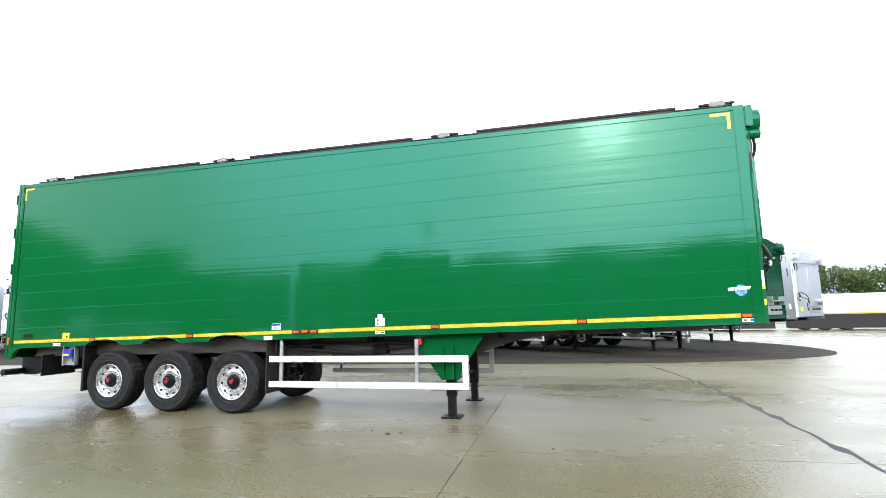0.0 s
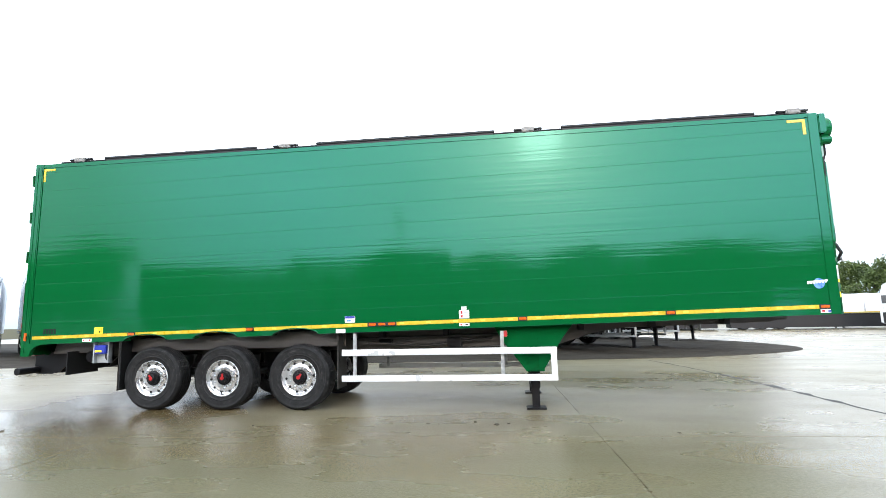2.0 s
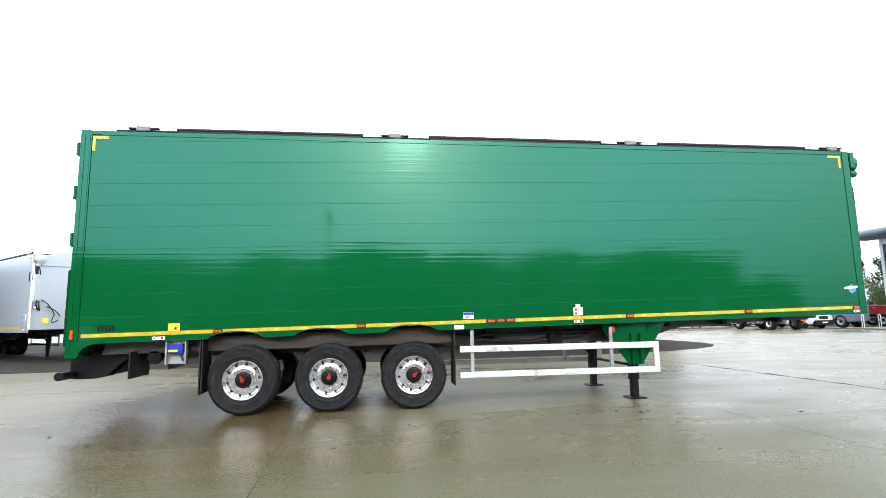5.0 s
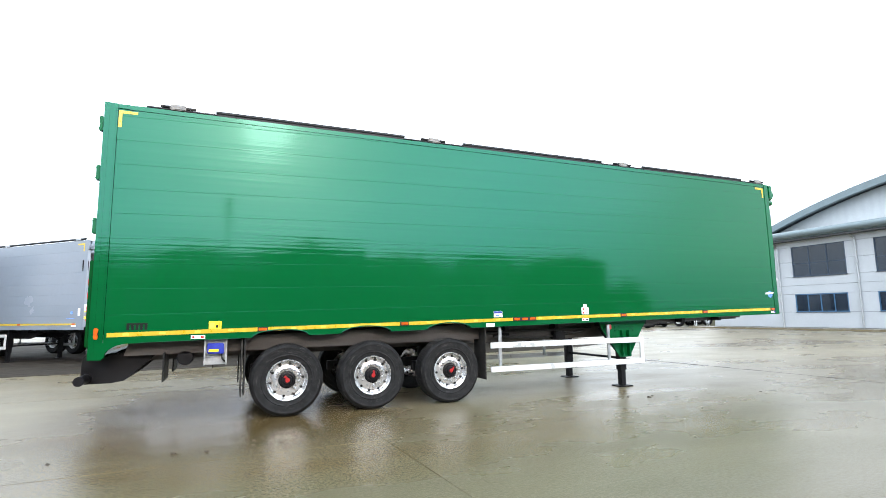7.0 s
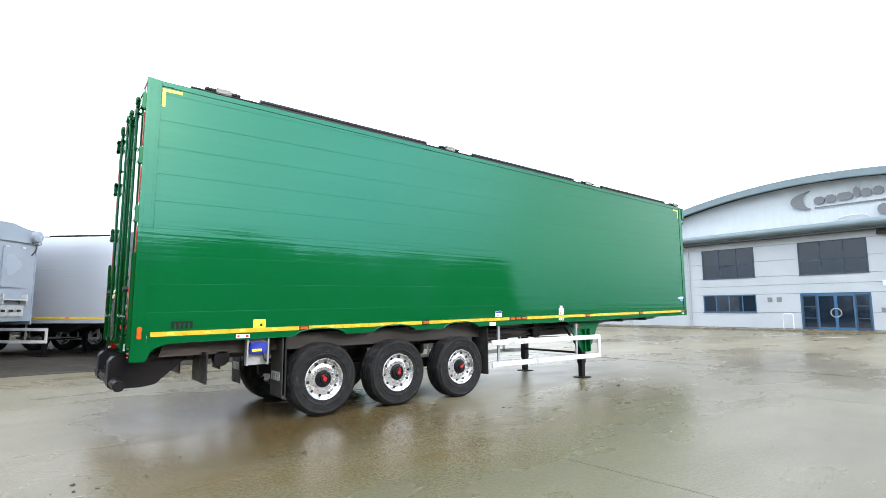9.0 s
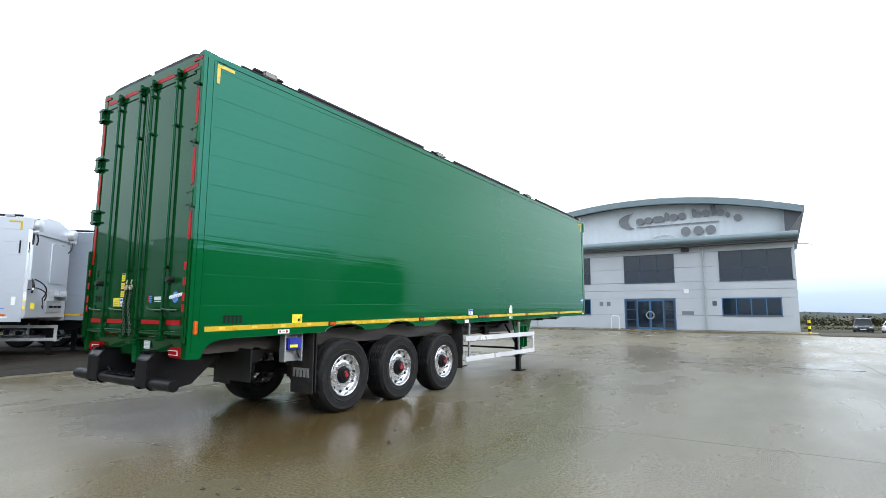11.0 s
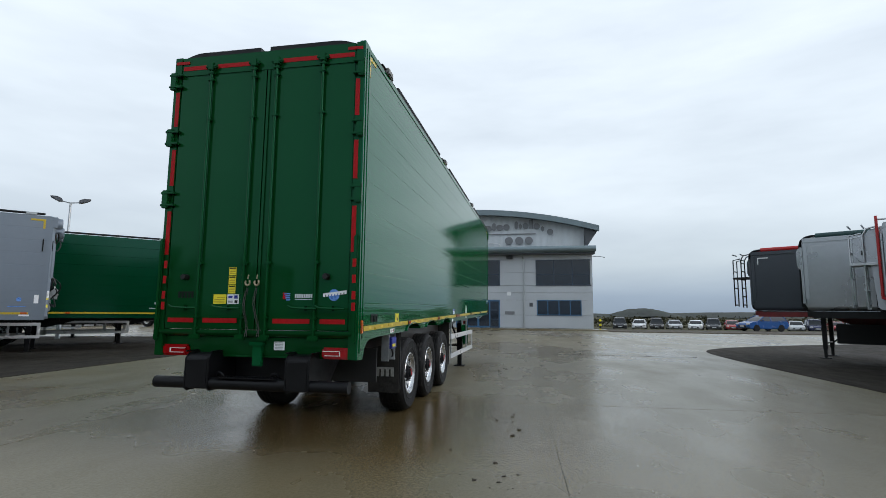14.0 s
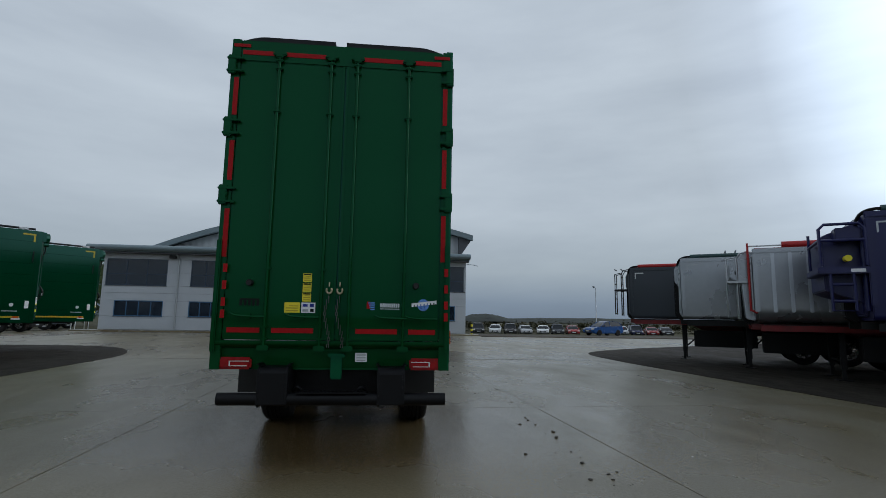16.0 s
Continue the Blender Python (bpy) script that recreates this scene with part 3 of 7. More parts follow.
    for k, (a, b) in enumerate(zip(dy, dy[1:])):
        leaf = part("door_leaf", boxes((FX + 0.03, FX + 0.10, a, a + 0.09, 0.14, 2.46), (FX + 0.03, FX + 0.10, b - 0.09, b, 0.14, 2.46), (FX + 0.031, FX + 0.099, a, b, 0.14, 0.28), (FX + 0.031, FX + 0.099, a, b, 2.36, 2.46),
                                         *(((FX + 0.031, FX + 0.099, a, b, 0.85, 0.92), (FX + 0.031, FX + 0.099, a, b, 1.65, 1.72)) if k in (0, 3) else ())), FRAME_DARK if k in (0, 3) else FRAME_BLUE, door)
        p = part("pane", boxes((FX + 0.055, FX + 0.067, a + 0.05, b - 0.05, 0.2, 2.42)), GLASS, leaf)
        p.visible_shadow = False
    ring = bmesh.new()
    tube(ring, [(FX - 0.02, 3.66 + 0.29 * math.cos(a), 1.25 + 0.29 * math.sin(a)) for a in (2 * math.pi * k / 24 for k in range(25))], 0.035, 8, False)
    part("door_handle", ring, GALV, door, "round steel door pull")
    # canopy roof of the front block: a fat rounded eaves roll
    bm = bmesh.new()
    prism(bm, [(40.2 + 0.40 * math.cos(a), 6.97 + 0.26 * math.sin(a)) for a in (2 * math.pi * k / 20 for k in range(20))], 'y', FY0 - 0.25, FY1 + 0.95)
    part("eaves_roll", bm, TEAL, root, "grey teal rounded eaves")
    bm = bmesh.new()
    prism(bm, [(40.2, 6.66), (41.1, 6.58), (43.4, 6.72), (43.4, 7.62), (40.4, 7.22)], 'y', FY0 - 0.2, FY1 + 0.9)
    part("lower_roof", bm, TEAL, root, "grey teal lean-to roof")
    part("soffit", boxes((40.25, FX + 0.1, FY0 - 0.2, FY1 + 0.9, 6.54, 6.625)), SOFFIT, root, "dark soffit under the eaves")
    # curved gable, clad in upright corrugated sheet
    bm = bmesh.new()
    ys = [FY0 + 0.35 + k * 0.14 for k in range(int((21.9 - FY0) / 0.14))]
    bot, top = [], []
    for k, y in enumerate(ys):
        x = 43.2 + (0.035 if k % 4 in (1, 2) else 0.0)
        bot.append(bm.verts.new((x, y, 6.75)))
        top.append(bm.verts.new((x, y, max(6.8, arch_z(y) - 0.35))))
    for k in range(len(ys) - 1):
        bm.faces.new((bot[k], bot[k + 1], top[k + 1], top[k]))
    part("gable", bm, CLAD, root, "white upright corrugated gable sheet", angle=20)
    bm = bmesh.new()
    yy = [-7.05 + k * 0.74 for k in range(41)]
    outer = [(y, arch_z(y) + 0.05) for y in yy] + [(y, arch_z(y) - 0.45) for y in reversed(yy)]
    prism(bm, outer, 'x', 42.1, 42.45)
    part("fascia", bm, TEAL, root, "curved grey teal roof edge")
    bm = bmesh.new()
    roof = [(y, arch_z(y) + 0.02) for y in yy] + [(y, arch_z(y) - 0.22) for y in reversed(yy)]
    prism(bm, roof, 'x', 42.452, 71)
    part("roof", bm, SOFFIT, root, "curved sheet roof")
    bm = bmesh.new()
    prism(bm, [(-7.0, arch_z(-7.0) - 0.3), (-5.9, 7.3), (-5.8, 7.3), (-5.8, arch_z(-5.8) - 0.25)], 'x', 42.5, 69)
    part("roof_return", bm, SOFFIT, root, "dark underside of the roof overhang")
    part("gable_side", boxes((43.25, 69, -5.9, -5.8, 6.7, 9.2)), CLAD, root)
    # sign: crescent, rounded blocks for the letters, a rule, three discs and a pale emblem
    sx = 43.08
    sign = part("sign", boxes((sx, sx + 0.05, -1.45, 4.9, 8.74, 8.82)), SIGN_GREY, root, "raised grey company sign of plain shapes")
    bm = bmesh.new()
    o = [(5.15 + 1.25 * math.cos(math.pi * (k / 18 - 0.5)), 9.35 + 0.66 * math.sin(math.pi * (k / 18 - 0.5))) for k in range(19)]
    i = [(5.05 + 0.55 * math.cos(math.pi * (k / 18 - 0.5)), 9.42 + 0.66 * math.sin(math.pi * (k / 18 - 0.5))) for k in range(18, -1, -1)]
    prism(bm, o + i[1:-1], 'x', sx - 0.04, sx + 0.05)
    part("crescent", bm, SIGN_GREY, sign)
    blocks = [(4.93, 4.29, .56), (4.22, 3.60, .56), (3.54, 2.66, .54), (2.60, 2.26, .80), (2.20, 1.60, .56), (1.54, .96, .56),
              (.50, .18, .80), (.12, -.20, .54), (-.26, -.80, .56), (-.88, -1.00, .82), (-1.06, -1.20, .86), (-1.28, -1.84, .56), (-1.92, -2.24, .54), (-2.48, -3.04, .54)]
    for a, b, h in blocks:
        m = (a + b) / 2
        z0 = 9.27 + 0.05 * (4.4 - m) - 0.27 - max(0.0, -1.35 - m) * 0.50
        bm = bmesh.new()
        if a - b < 0.25:
            box(bm, sx - 0.03, sx + 0.05, b, a, z0, z0 + h)
        else:
            r = 0.16
            pts = [(b + r, z0), (a - r, z0), (a, z0 + r), (a, z0 + h - r), (a - r, z0 + h), (b + r, z0 + h), (b, z0 + h - r), (b, z0 + r)]
            prism(bm, pts, 'x', sx - 0.03, sx + 0.05)
        part("letter_block", bm, SIGN_GREY, sign)
    for y in (1.03, 0.08, -0.82):
        bm = bmesh.new()
        lathe(bm, [(0.37, sx - 0.02), (0.37, sx + 0.05)], (0, y, 8.14), 'x', 28)
        part("disc", bm, SIGN_GREY, sign)
    bm = bmesh.new()
    tube(bm, [(sx - 0.01, 2.75 + 0.95 * math.cos(a), 7.70 + 0.26 * math.sin(a)) for a in (math.pi * k / 14 for k in range(15))], 0.035, 6)
    part("emblem", bm, WHITE, sign, "pale arched emblem")
    # rainwater pipes, lamps, small fittings
    for y in (-0.38, 13.3, 18.7):
        part("rainwater_pipe", tubes(0.06, [(FX - 0.55, y + 0.15, 6.6), (FX - 0.35, y + 0.12, 6.45), (FX - 0.08, y, 6.2), (FX - 0.08, y, 0.14)]), GALV, root, "grey rainwater pipe")
    for y in (0.85, 19.2):
        part("flood_light", boxes((FX - 0.35, FX - 0.02, y - 0.28, y + 0.28, 6.2, 6.48)), BLACK_PLASTIC, root, "dark wall flood light", bev=0.03)
    part("name_plate", boxes((FX - 0.025, FX, 0.45, 1.3, 1.3, 1.58)), SIGN_GREY, root, "small grey wall plate")
    for a in (-1.15, 6.8, 7.4):
        part("wall_vent", boxes((FX - 0.03, FX, a, a + 0.3, 2.0, 2.34)), SOFFIT if a < 0 else SIGN_GREY, root)
    part("alarm_box", boxes((FX - 0.08, FX, 0.75, 1.1, 2.95, 3.3)), WHITE, root, bev=0.02)
    part("corner_lamp", tubes(0.03, [(FX - 0.3, FY0, 6.35), (FX - 0.6, FY0 - 0.6, 6.3), (FX - 0.6, FY0 - 1.0, 6.2)]), GALV, root, "bent lamp arm at the corner")
    return root


office()

# ---- wheels, shared by every trailer ----
def comb(a, b, z0, z1, z2, n, rise=0.0):
    """Outline of a printed mark: a bar from z1 to z2 with n plain uprights hanging from it to z0."""
    step = (b - a) / (n - 0.35)
    out = [(a, z2), (b, z2)]
    for k in reversed(range(n)):
        l, r = a + k * step, a + k * step + 0.65 * step
        out += [(r, z1), (r, z0), (l, z0), (l, z1)]
    slope = rise / (b - a)
    seen = []
    for p in out:
        q = (p[0], p[1] + slope * (p[0] - a))
        if not seen or max(abs(q[0] - seen[-1][0]), abs(q[1] - seen[-1][1])) > 1e-5:
            seen.append(q)
    return seen


def wheel_meshes():
    bm = bmesh.new()
    prof = [(0.292, 0.045), (0.300, 0.022), (0.33, 0.012), (0.36, 0.010), (0.364, 0.005), (0.372, 0.005), (0.376, 0.009), (0.43, 0.0), (0.468, 0.004), (0.474, 0.0), (0.482, 0.002), (0.486, 0.008), (0.508, 0.022), (0.523, 0.040), (0.528, 0.06)]
    for c in (0.10, 0.155, 0.21, 0.265):
        prof += [(0.531, c - 0.01), (0.517, c - 0.006), (0.517, c + 0.006), (0.531, c + 0.01)]
    prof += [(0.528, 0.32), (0.508, 0.36), (0.43, 0.38), (0.30, 0.37)]
    lathe(bm, prof, (0, 0, 0), 'y', 56, False)
    tyre = to_mesh("tyre", bm, RUBBER, angle=50)
    bm = bmesh.new()
    lathe(bm, [(0.288, 0.37), (0.288, 0.05), (0.296, 0.030), (0.300, 0.020), (0.294, 0.014), (0.284, 0.018), (0.278, 0.034), (0.270, 0.060), (0.258, 0.075), (0.236, 0.080), (0.205, 0.075), (0.185, 0.066), (0.150, 0.064), (0.128, 0.066), (0.122, 0.08), (0.05, 0.08)], (0, 0, 0), 'y', 48, False)
    rim = to_mesh("rim", bm, CHROME, angle=40)
    bm = bmesh.new()
    lathe(bm, [(0.0, 0.066), (0.018, 0.066), (0.021, 0.072), (0.021, 0.084)], (0.236, 0, 0), 'y', 12)
    hand = to_mesh("hand_hole", bm, BLACK_PLASTIC)
    bm = bmesh.new()
    lathe(bm, [(0.0, 0.036), (0.008, 0.036), (0.012, 0.042), (0.012, 0.054), (0.016, 0.056), (0.016, 0.066)], (0.1675, 0, 0), 'y', 8)
    nuts = to_mesh("wheel_nut", bm, GALV)
    bm = bmesh.new()
    lathe(bm, [(0.0, -0.005), (0.055, -0.005), (0.066, 0.004), (0.070, 0.02), (0.098, 0.024), (0.104, 0.034), (0.104, 0.052), (0.12, 0.056), (0.124, 0.08)], (0, 0, 0), 'y', 28)
    for k in range(10):
        a = 2 * math.pi * (k + 0.3) / 10
        lathe(bm, [(0.0, 0.012), (0.009, 0.012), (0.009, 0.03)], (0.086 * math.cos(a), 0, 0.086 * math.sin(a)), 'y', 6)
    hub = to_mesh("hub", bm, BLACK_STEEL)
    bm = bmesh.new()
    lathe(bm, [(0.0, -0.014), (0.030, -0.012), (0.034, -0.004)], (0, 0, 0), 'y', 14)
    prism(bm, [(-0.06, 0.035), (-0.045, 0.062), (-0.02, 0.05), (0.005, 0.03), (-0.02, 0.018)], 'y', -0.010, 0.0)
    cap = to_mesh("centre_cap", bm, RED)
    return tyre, rim, hand, nuts, hub, cap


WHEEL = wheel_meshes()


def wheel(parent, x, y, z, turn=0, spin=0.0, full=True):
    """A super-single wheel; its outer face looks to -y, or to +y with turn 180."""
    tyre, rim, hand, nuts, hub, cap = WHEEL
    w = piece("wheel", tyre, parent, pose(x, y, z, 0, 0, turn) @ pose(0, 0, 0, 0, spin, 0))
    w["label"] = "black tyre on a polished alloy rim"
    for name, me in (("rim", rim), ("hub", hub)) + ((("centre_cap", cap),) if full else ()):
        piece(name, me, w)
    for k in range(10 if full else 0):
        piece("hand_hole", hand, w, pose(0, 0, 0, 0, 36 * k + 18, 0))
        piece("wheel_nut", nuts, w, pose(0, 0, 0, 0, 36 * k, 0))
    return w


WX = (2.51, 3.81, 5.145)
WIDE = 2.38


def undercarriage(root, full, floor, length):
    """Chassis beams, axles, wheels, legs and side guard. floor(x): height of the body's underside."""
    for y in (0.68, 1.70):
        bm = bmesh.new()
        prism(bm, [(0.5, floor(0.5)), (length - 0.4, floor(length - 0.4)), (length - 0.4, floor(length) - 0.13), (10.2, floor(10) - 0.15), (9.4, floor(9) - 0.38), (0.5, floor(0.5) - 0.34)], 'y', y, y + 0.09)
        part("chassis_beam", bm, CHASSIS if not full else STAINLESS, root, "dark steel chassis beam")
    for x in [0.9 + 1.1 * k for k in range(11)]:
        part("cross_member", boxes((x, x + 0.08, 0.42, WIDE - 0.15, floor(x) - 0.16, floor(x) - 0.02)), CHASSIS, root)
    for k, x in enumerate(WX):
        bm = bmesh.new()
        tube(bm, [(x, 0.42, 0.53), (x, WIDE - 0.42, 0.53)], 0.075, 14)
        box(bm, x - 0.45, x + 0.15, 0.72, 0.82, 0.50, 0.66)
        box(bm, x - 0.45, x + 0.15, WIDE - 0.82, WIDE - 0.72, 0.50, 0.66)
        lathe(bm, [(0.14, 0.66), (0.16, 0.75), (0.16, 0.88), (0.13, 0.92)], (x + 0.12, 0.78, 0), 'z', 16)
        lathe(bm, [(0.14, 0.66), (0.16, 0.75), (0.16, 0.88), (0.13, 0.92)], (x + 0.12, WIDE - 0.78, 0), 'z', 16)
        lathe(bm, [(0.2, 0.45), (0.2, 0.62)], (x, 0, 0.53), 'y', 20)
        part("axle", bm, CHASSIS, root, "dark steel axle with air bags")
        wheel(root, x, 0.045, 0.53, 0, 37 * k + 10, full)
        wheel(root, x, WIDE - 0.045, 0.53, 180, 51 * k, full)
    # landing legs
    for y in (0.25, WIDE - 0.40):
        leg = part("landing_leg", boxes((8.895, 9.045, y, y + 0.14, 0.32, 1.15), (8.91, 9.03, y + 0.015, y + 0.125, 0.02, 0.36)), BLACK_STEEL, root, "black telescopic landing leg", bev=0.008)
        bm = bmesh.new()
        prism(bm, [(8.82, 0.0), (9.12, 0.0), (9.125, 0.018), (9.10, 0.026), (8.84, 0.026), (8.815, 0.018)], 'y', y - 0.07, y + 0.20)
        part("foot", bm, BLACK_STEEL, leg)
    part("leg_brace", tubes(0.025, [(8.97, 0.35, 0.55), (8.97, WIDE - 0.35, 0.55)], [(8.6, 0.5, 1.15), (8.95, 0.34, 0.62)], [(8.3, WIDE - 0.5, 1.15), (8.95, WIDE - 0.34, 0.62)]), BLACK_STEEL, root)
    # side guards of two rails with an upright at the fore end
    for y, s in ((0.02, 1), (WIDE - 0.06, -1)):
        g = part("side_guard", boxes((5.89, 9.31, y, y + 0.035, 0.865, 0.965)), ALU_WHITE, root, "pale aluminium side guard", bev=0.006)
        part("rail", boxes((5.89, 9.31, y, y + 0.035, 0.458, 0.555)), ALU_WHITE, g, bev=0.006)
        part("upright", boxes((9.215, 9.305, y + 0.001, y + 0.034, 0.555, 0.865)), ALU_WHITE, g, bev=0.004)
        for x in (6.07, 8.45):
            bm = boxes((x, x + 0.055, y + 0.037 * s if s > 0 else y - 0.03, y + 0.067 if s > 0 else y - 0.002, 0.50, 1.22))
            for k in range(7):
                box(bm, x + 0.02, x + 0.035, y + 0.03 if s > 0 else y - 0.034, y + 0.036 if s > 0 else y - 0.028, 0.55 + 0.09 * k, 0.57 + 0.09 * k)
            part("post", bm, GALV, g, "galvanised guard post")


def front_gear(root, top, length, paint_mat, zf):
    """The sheeting drums, hatch, hoses and fairings on the headboard."""
    x = length
    for y, s in ((0.13, 1), (WIDE - 0.13, -1)):
        bm = bmesh.new()
        lathe(bm, [(0.0, 0.22), (0.12, 0.22), (0.165, 0.205), (0.175, 0.18), (0.175, 0.05), (0.15, 0.04), (0.15, 0.0)], (x, y + 0.05 * s, top - 0.20), 'x', 28)
        d = part("sheet_drum", bm, paint_mat, root, "rounded drive drum of the roof sheet")
        part("drum_bracket", boxes((x, x + 0.10, y - 0.16, y + 0.16, top - 0.32, top - 0.02)), paint_mat, d, bev=0.01)
        bm = bmesh.new()
        lathe(bm, [(0.02, 0.20), (0.065, 0.20), (0.07, 0.17), (0.07, 0.06)], (x, y - 0.02 * s, top - 0.40), 'x', 18)
        part("pulley", bm, paint_mat, d)
        part("cable", tubes(0.02, arc((x + 0.08, y, top - 0.35), (x + 0.22, y + 0.05 * s, top - 0.6), (x + 0.07, y + 0.12 * s, top - 0.78))), BLACK_PLASTIC, d)
    bm = bmesh.new()
    prism(bm, [(0.25, top - 0.05), (0.9, top + 0.12), (WIDE - 0.9, top + 0.12), (WIDE - 0.25, top - 0.05), (WIDE - 0.25, top - 0.42), (0.25, top - 0.42)], 'x', x, x + 0.06)
    part("head_panel", bm, paint_mat, root, bev=0.01)
    h0, h1 = zf + 1.0, zf + 2.2
    hatch = part("hatch", boxes((x, x + 0.035, 1.25, 2.0, h0, h1)), paint_mat, root, "access hatch in the headboard", bev=0.01)
    part("hinge", boxes((x, x + 0.05, 1.30, 1.42, h1 - 0.02, h1 + 0.03), (x, x + 0.05, 1.83, 1.95, h1 - 0.02, h1 + 0.03)), GALV, hatch)
    part("step", boxes((x, x + 0.22, 1.2, 2.0, zf + 0.62, zf + 0.66), (x, x + 0.2, 1.2, 1.24, zf + 0.5, zf + 0.8), (x, x + 0.2, 1.96, 2.0, zf + 0.5, zf + 0.8)), GALV, root, "folding step plate")
    part("connector_plate", boxes((x, x + 0.05, 1.15, 2.05, zf + 0.15, zf + 0.48)), GALV, root, "plate with hose couplings", bev=0.01)
    part("coupling", tubes(0.035, [(x, 1.35, zf + 0.32), (x + 0.13, 1.35, zf + 0.32)], [(x, 1.6, zf + 0.32), (x + 0.13, 1.6, zf + 0.32)], [(x, 1.85, zf + 0.32), (x + 0.13, 1.85, zf + 0.32)]), BLACK_STEEL, root)
    part("air_hose", tubes(0.018, arc((x + 0.03, 0.35, zf + 1.1), (x + 0.5, 0.5, zf + 0.9), (x + 0.12, 0.75, zf + 0.55)), arc((x + 0.12, 0.75, zf + 0.55), (x + 0.3, 0.5, zf + 0.1), (x + 0.06, 0.9, zf + 0.35)),
                            arc((x + 0.04, 0.5, zf + 0.85), (x + 0.35, 0.7, zf + 0.75), (x + 0.08, 0.95, zf + 0.5))), BLACK_PLASTIC, root, "black curled air hoses")
    bm = bmesh.new()
    prism(bm, [(x + 0.002, 0.02), (x + 0.055, 0.02), (x + 0.10, 0.075), (x + 0.10, 0.30), (x + 0.002, 0.30)], 'z', zf + 1.05, top - 0.75)
    part("corner_fairing", bm, paint_mat, root, "narrow upright fairing with a chamfered edge", bev=0.006)
    part("feed_hose", tubes(0.026, [(x + 0.05, 0.20, zf + 1.12), (x + 0.13, 0.16, zf + 1.02), (x + 0.18, 0.14, zf + 0.90), (x + 0.15, 0.18, zf + 0.80), (x + 0.10, 0.24, zf + 0.74)], [(x + 0.05, 0.26, zf + 1.12), (x + 0.10, 0.24, zf + 0.98), (x + 0.10, 0.26, zf + 0.80), (x + 0.06, 0.30, zf + 0.70)], n=8), BLACK_PLASTIC, root, "black hose bundle below the fairing")
    part("drum_hose", tubes(0.024, [(x + 0.05, 0.10, top - 0.30), (x + 0.075, 0.11, top - 0.55), (x + 0.06, 0.12, top - 0.78)], [(x + 0.03, 0.14, top - 0.30), (x + 0.04, 0.16, top - 0.55), (x + 0.05, 0.16, top - 0.78)], n=8), BLACK_PLASTIC, root, "black hoses from the drum to the fairing")
    bm = bmesh.new()
    lathe(bm, [(0.0, x + 0.155), (0.032, x + 0.155), (0.038, x + 0.165), (0.034, x + 0.18), (0.0, x + 0.185)], (0, 0.12, zf + 0.80), 'x', 18)
    lp = part("marker_lamp", bm, WHITE, root, "small round white marker lamp")
    part("arm", tubes(0.012, [(x - 0.01, 0.12, zf + 0.78), (x + 0.16, 0.12, zf + 0.80)], n=8), BLACK_STEEL, lp)
    plate = part("bolt_plate", boxes((x - 0.01, x + 0.10, -0.005, 0.03, top - 0.26, top - 0.03)), paint_mat, root, "green plate with bolts", bev=0.006)
    for zz in (top - 0.22, top - 0.17, top - 0.12, top - 0.07):
        bm = bmesh.new()
        lathe(bm, [(0.0, -0.012), (0.009, -0.012), (0.010, -0.005)], (x + 0.035, 0, zz), 'y', 8)
        part("bolt", bm, CHASSIS, plate)
    # chamfered corner that carries upright labels
    bm = bmesh.new()
    prism(bm, [(x, -0.010), (x + 0.062, 0.052), (x, 0.052)], 'z', zf, top - 0.31)
    part("corner_chamfer", bm, paint_mat, root)

    def on_chamfer(name, a, b, z0, z1, material, parent, lift=0.002, note=""):
        d, bm = 0.7071, bmesh.new()
        foot = [(x + u + v, -0.010 + u - v) for u, v in ((a * d, -0.001), (b * d, -0.001), (b * d, lift * d), (a * d, lift * d))]
        prism(bm, foot, 'z', z0, z1)
        return part(name, bm, material, parent, note)
    tag = on_chamfer("edge_label", 0.012, 0.076, zf + 0.50, zf + 0.70, STICKER, root, 0.002, "tall white label with a yellow foot")
    on_chamfer("yellow_foot", 0.012, 0.076, zf + 0.455, zf + 0.499, STICKER_Y, tag)
    for k in range(5):
        on_chamfer("print_bar", 0.020, 0.066, zf + 0.53 + 0.032 * k, zf + 0.54 + 0.032 * k, PRINT_GREY, tag, 0.003)
    on_chamfer("yellow_label", 0.020, 0.070, zf + 0.24, zf + 0.32, STICKER_Y, root)
    part("handle", boxes((x + 0.002, x + 0.04, 0.01, 0.05, top - 0.98, top - 0.68)), BLACK_STEEL, root)
    part("yellow_label", boxes((x, x + 0.004, 0.42, 0.62, zf + 0.25, zf + 0.42)), STICKER_Y, root)


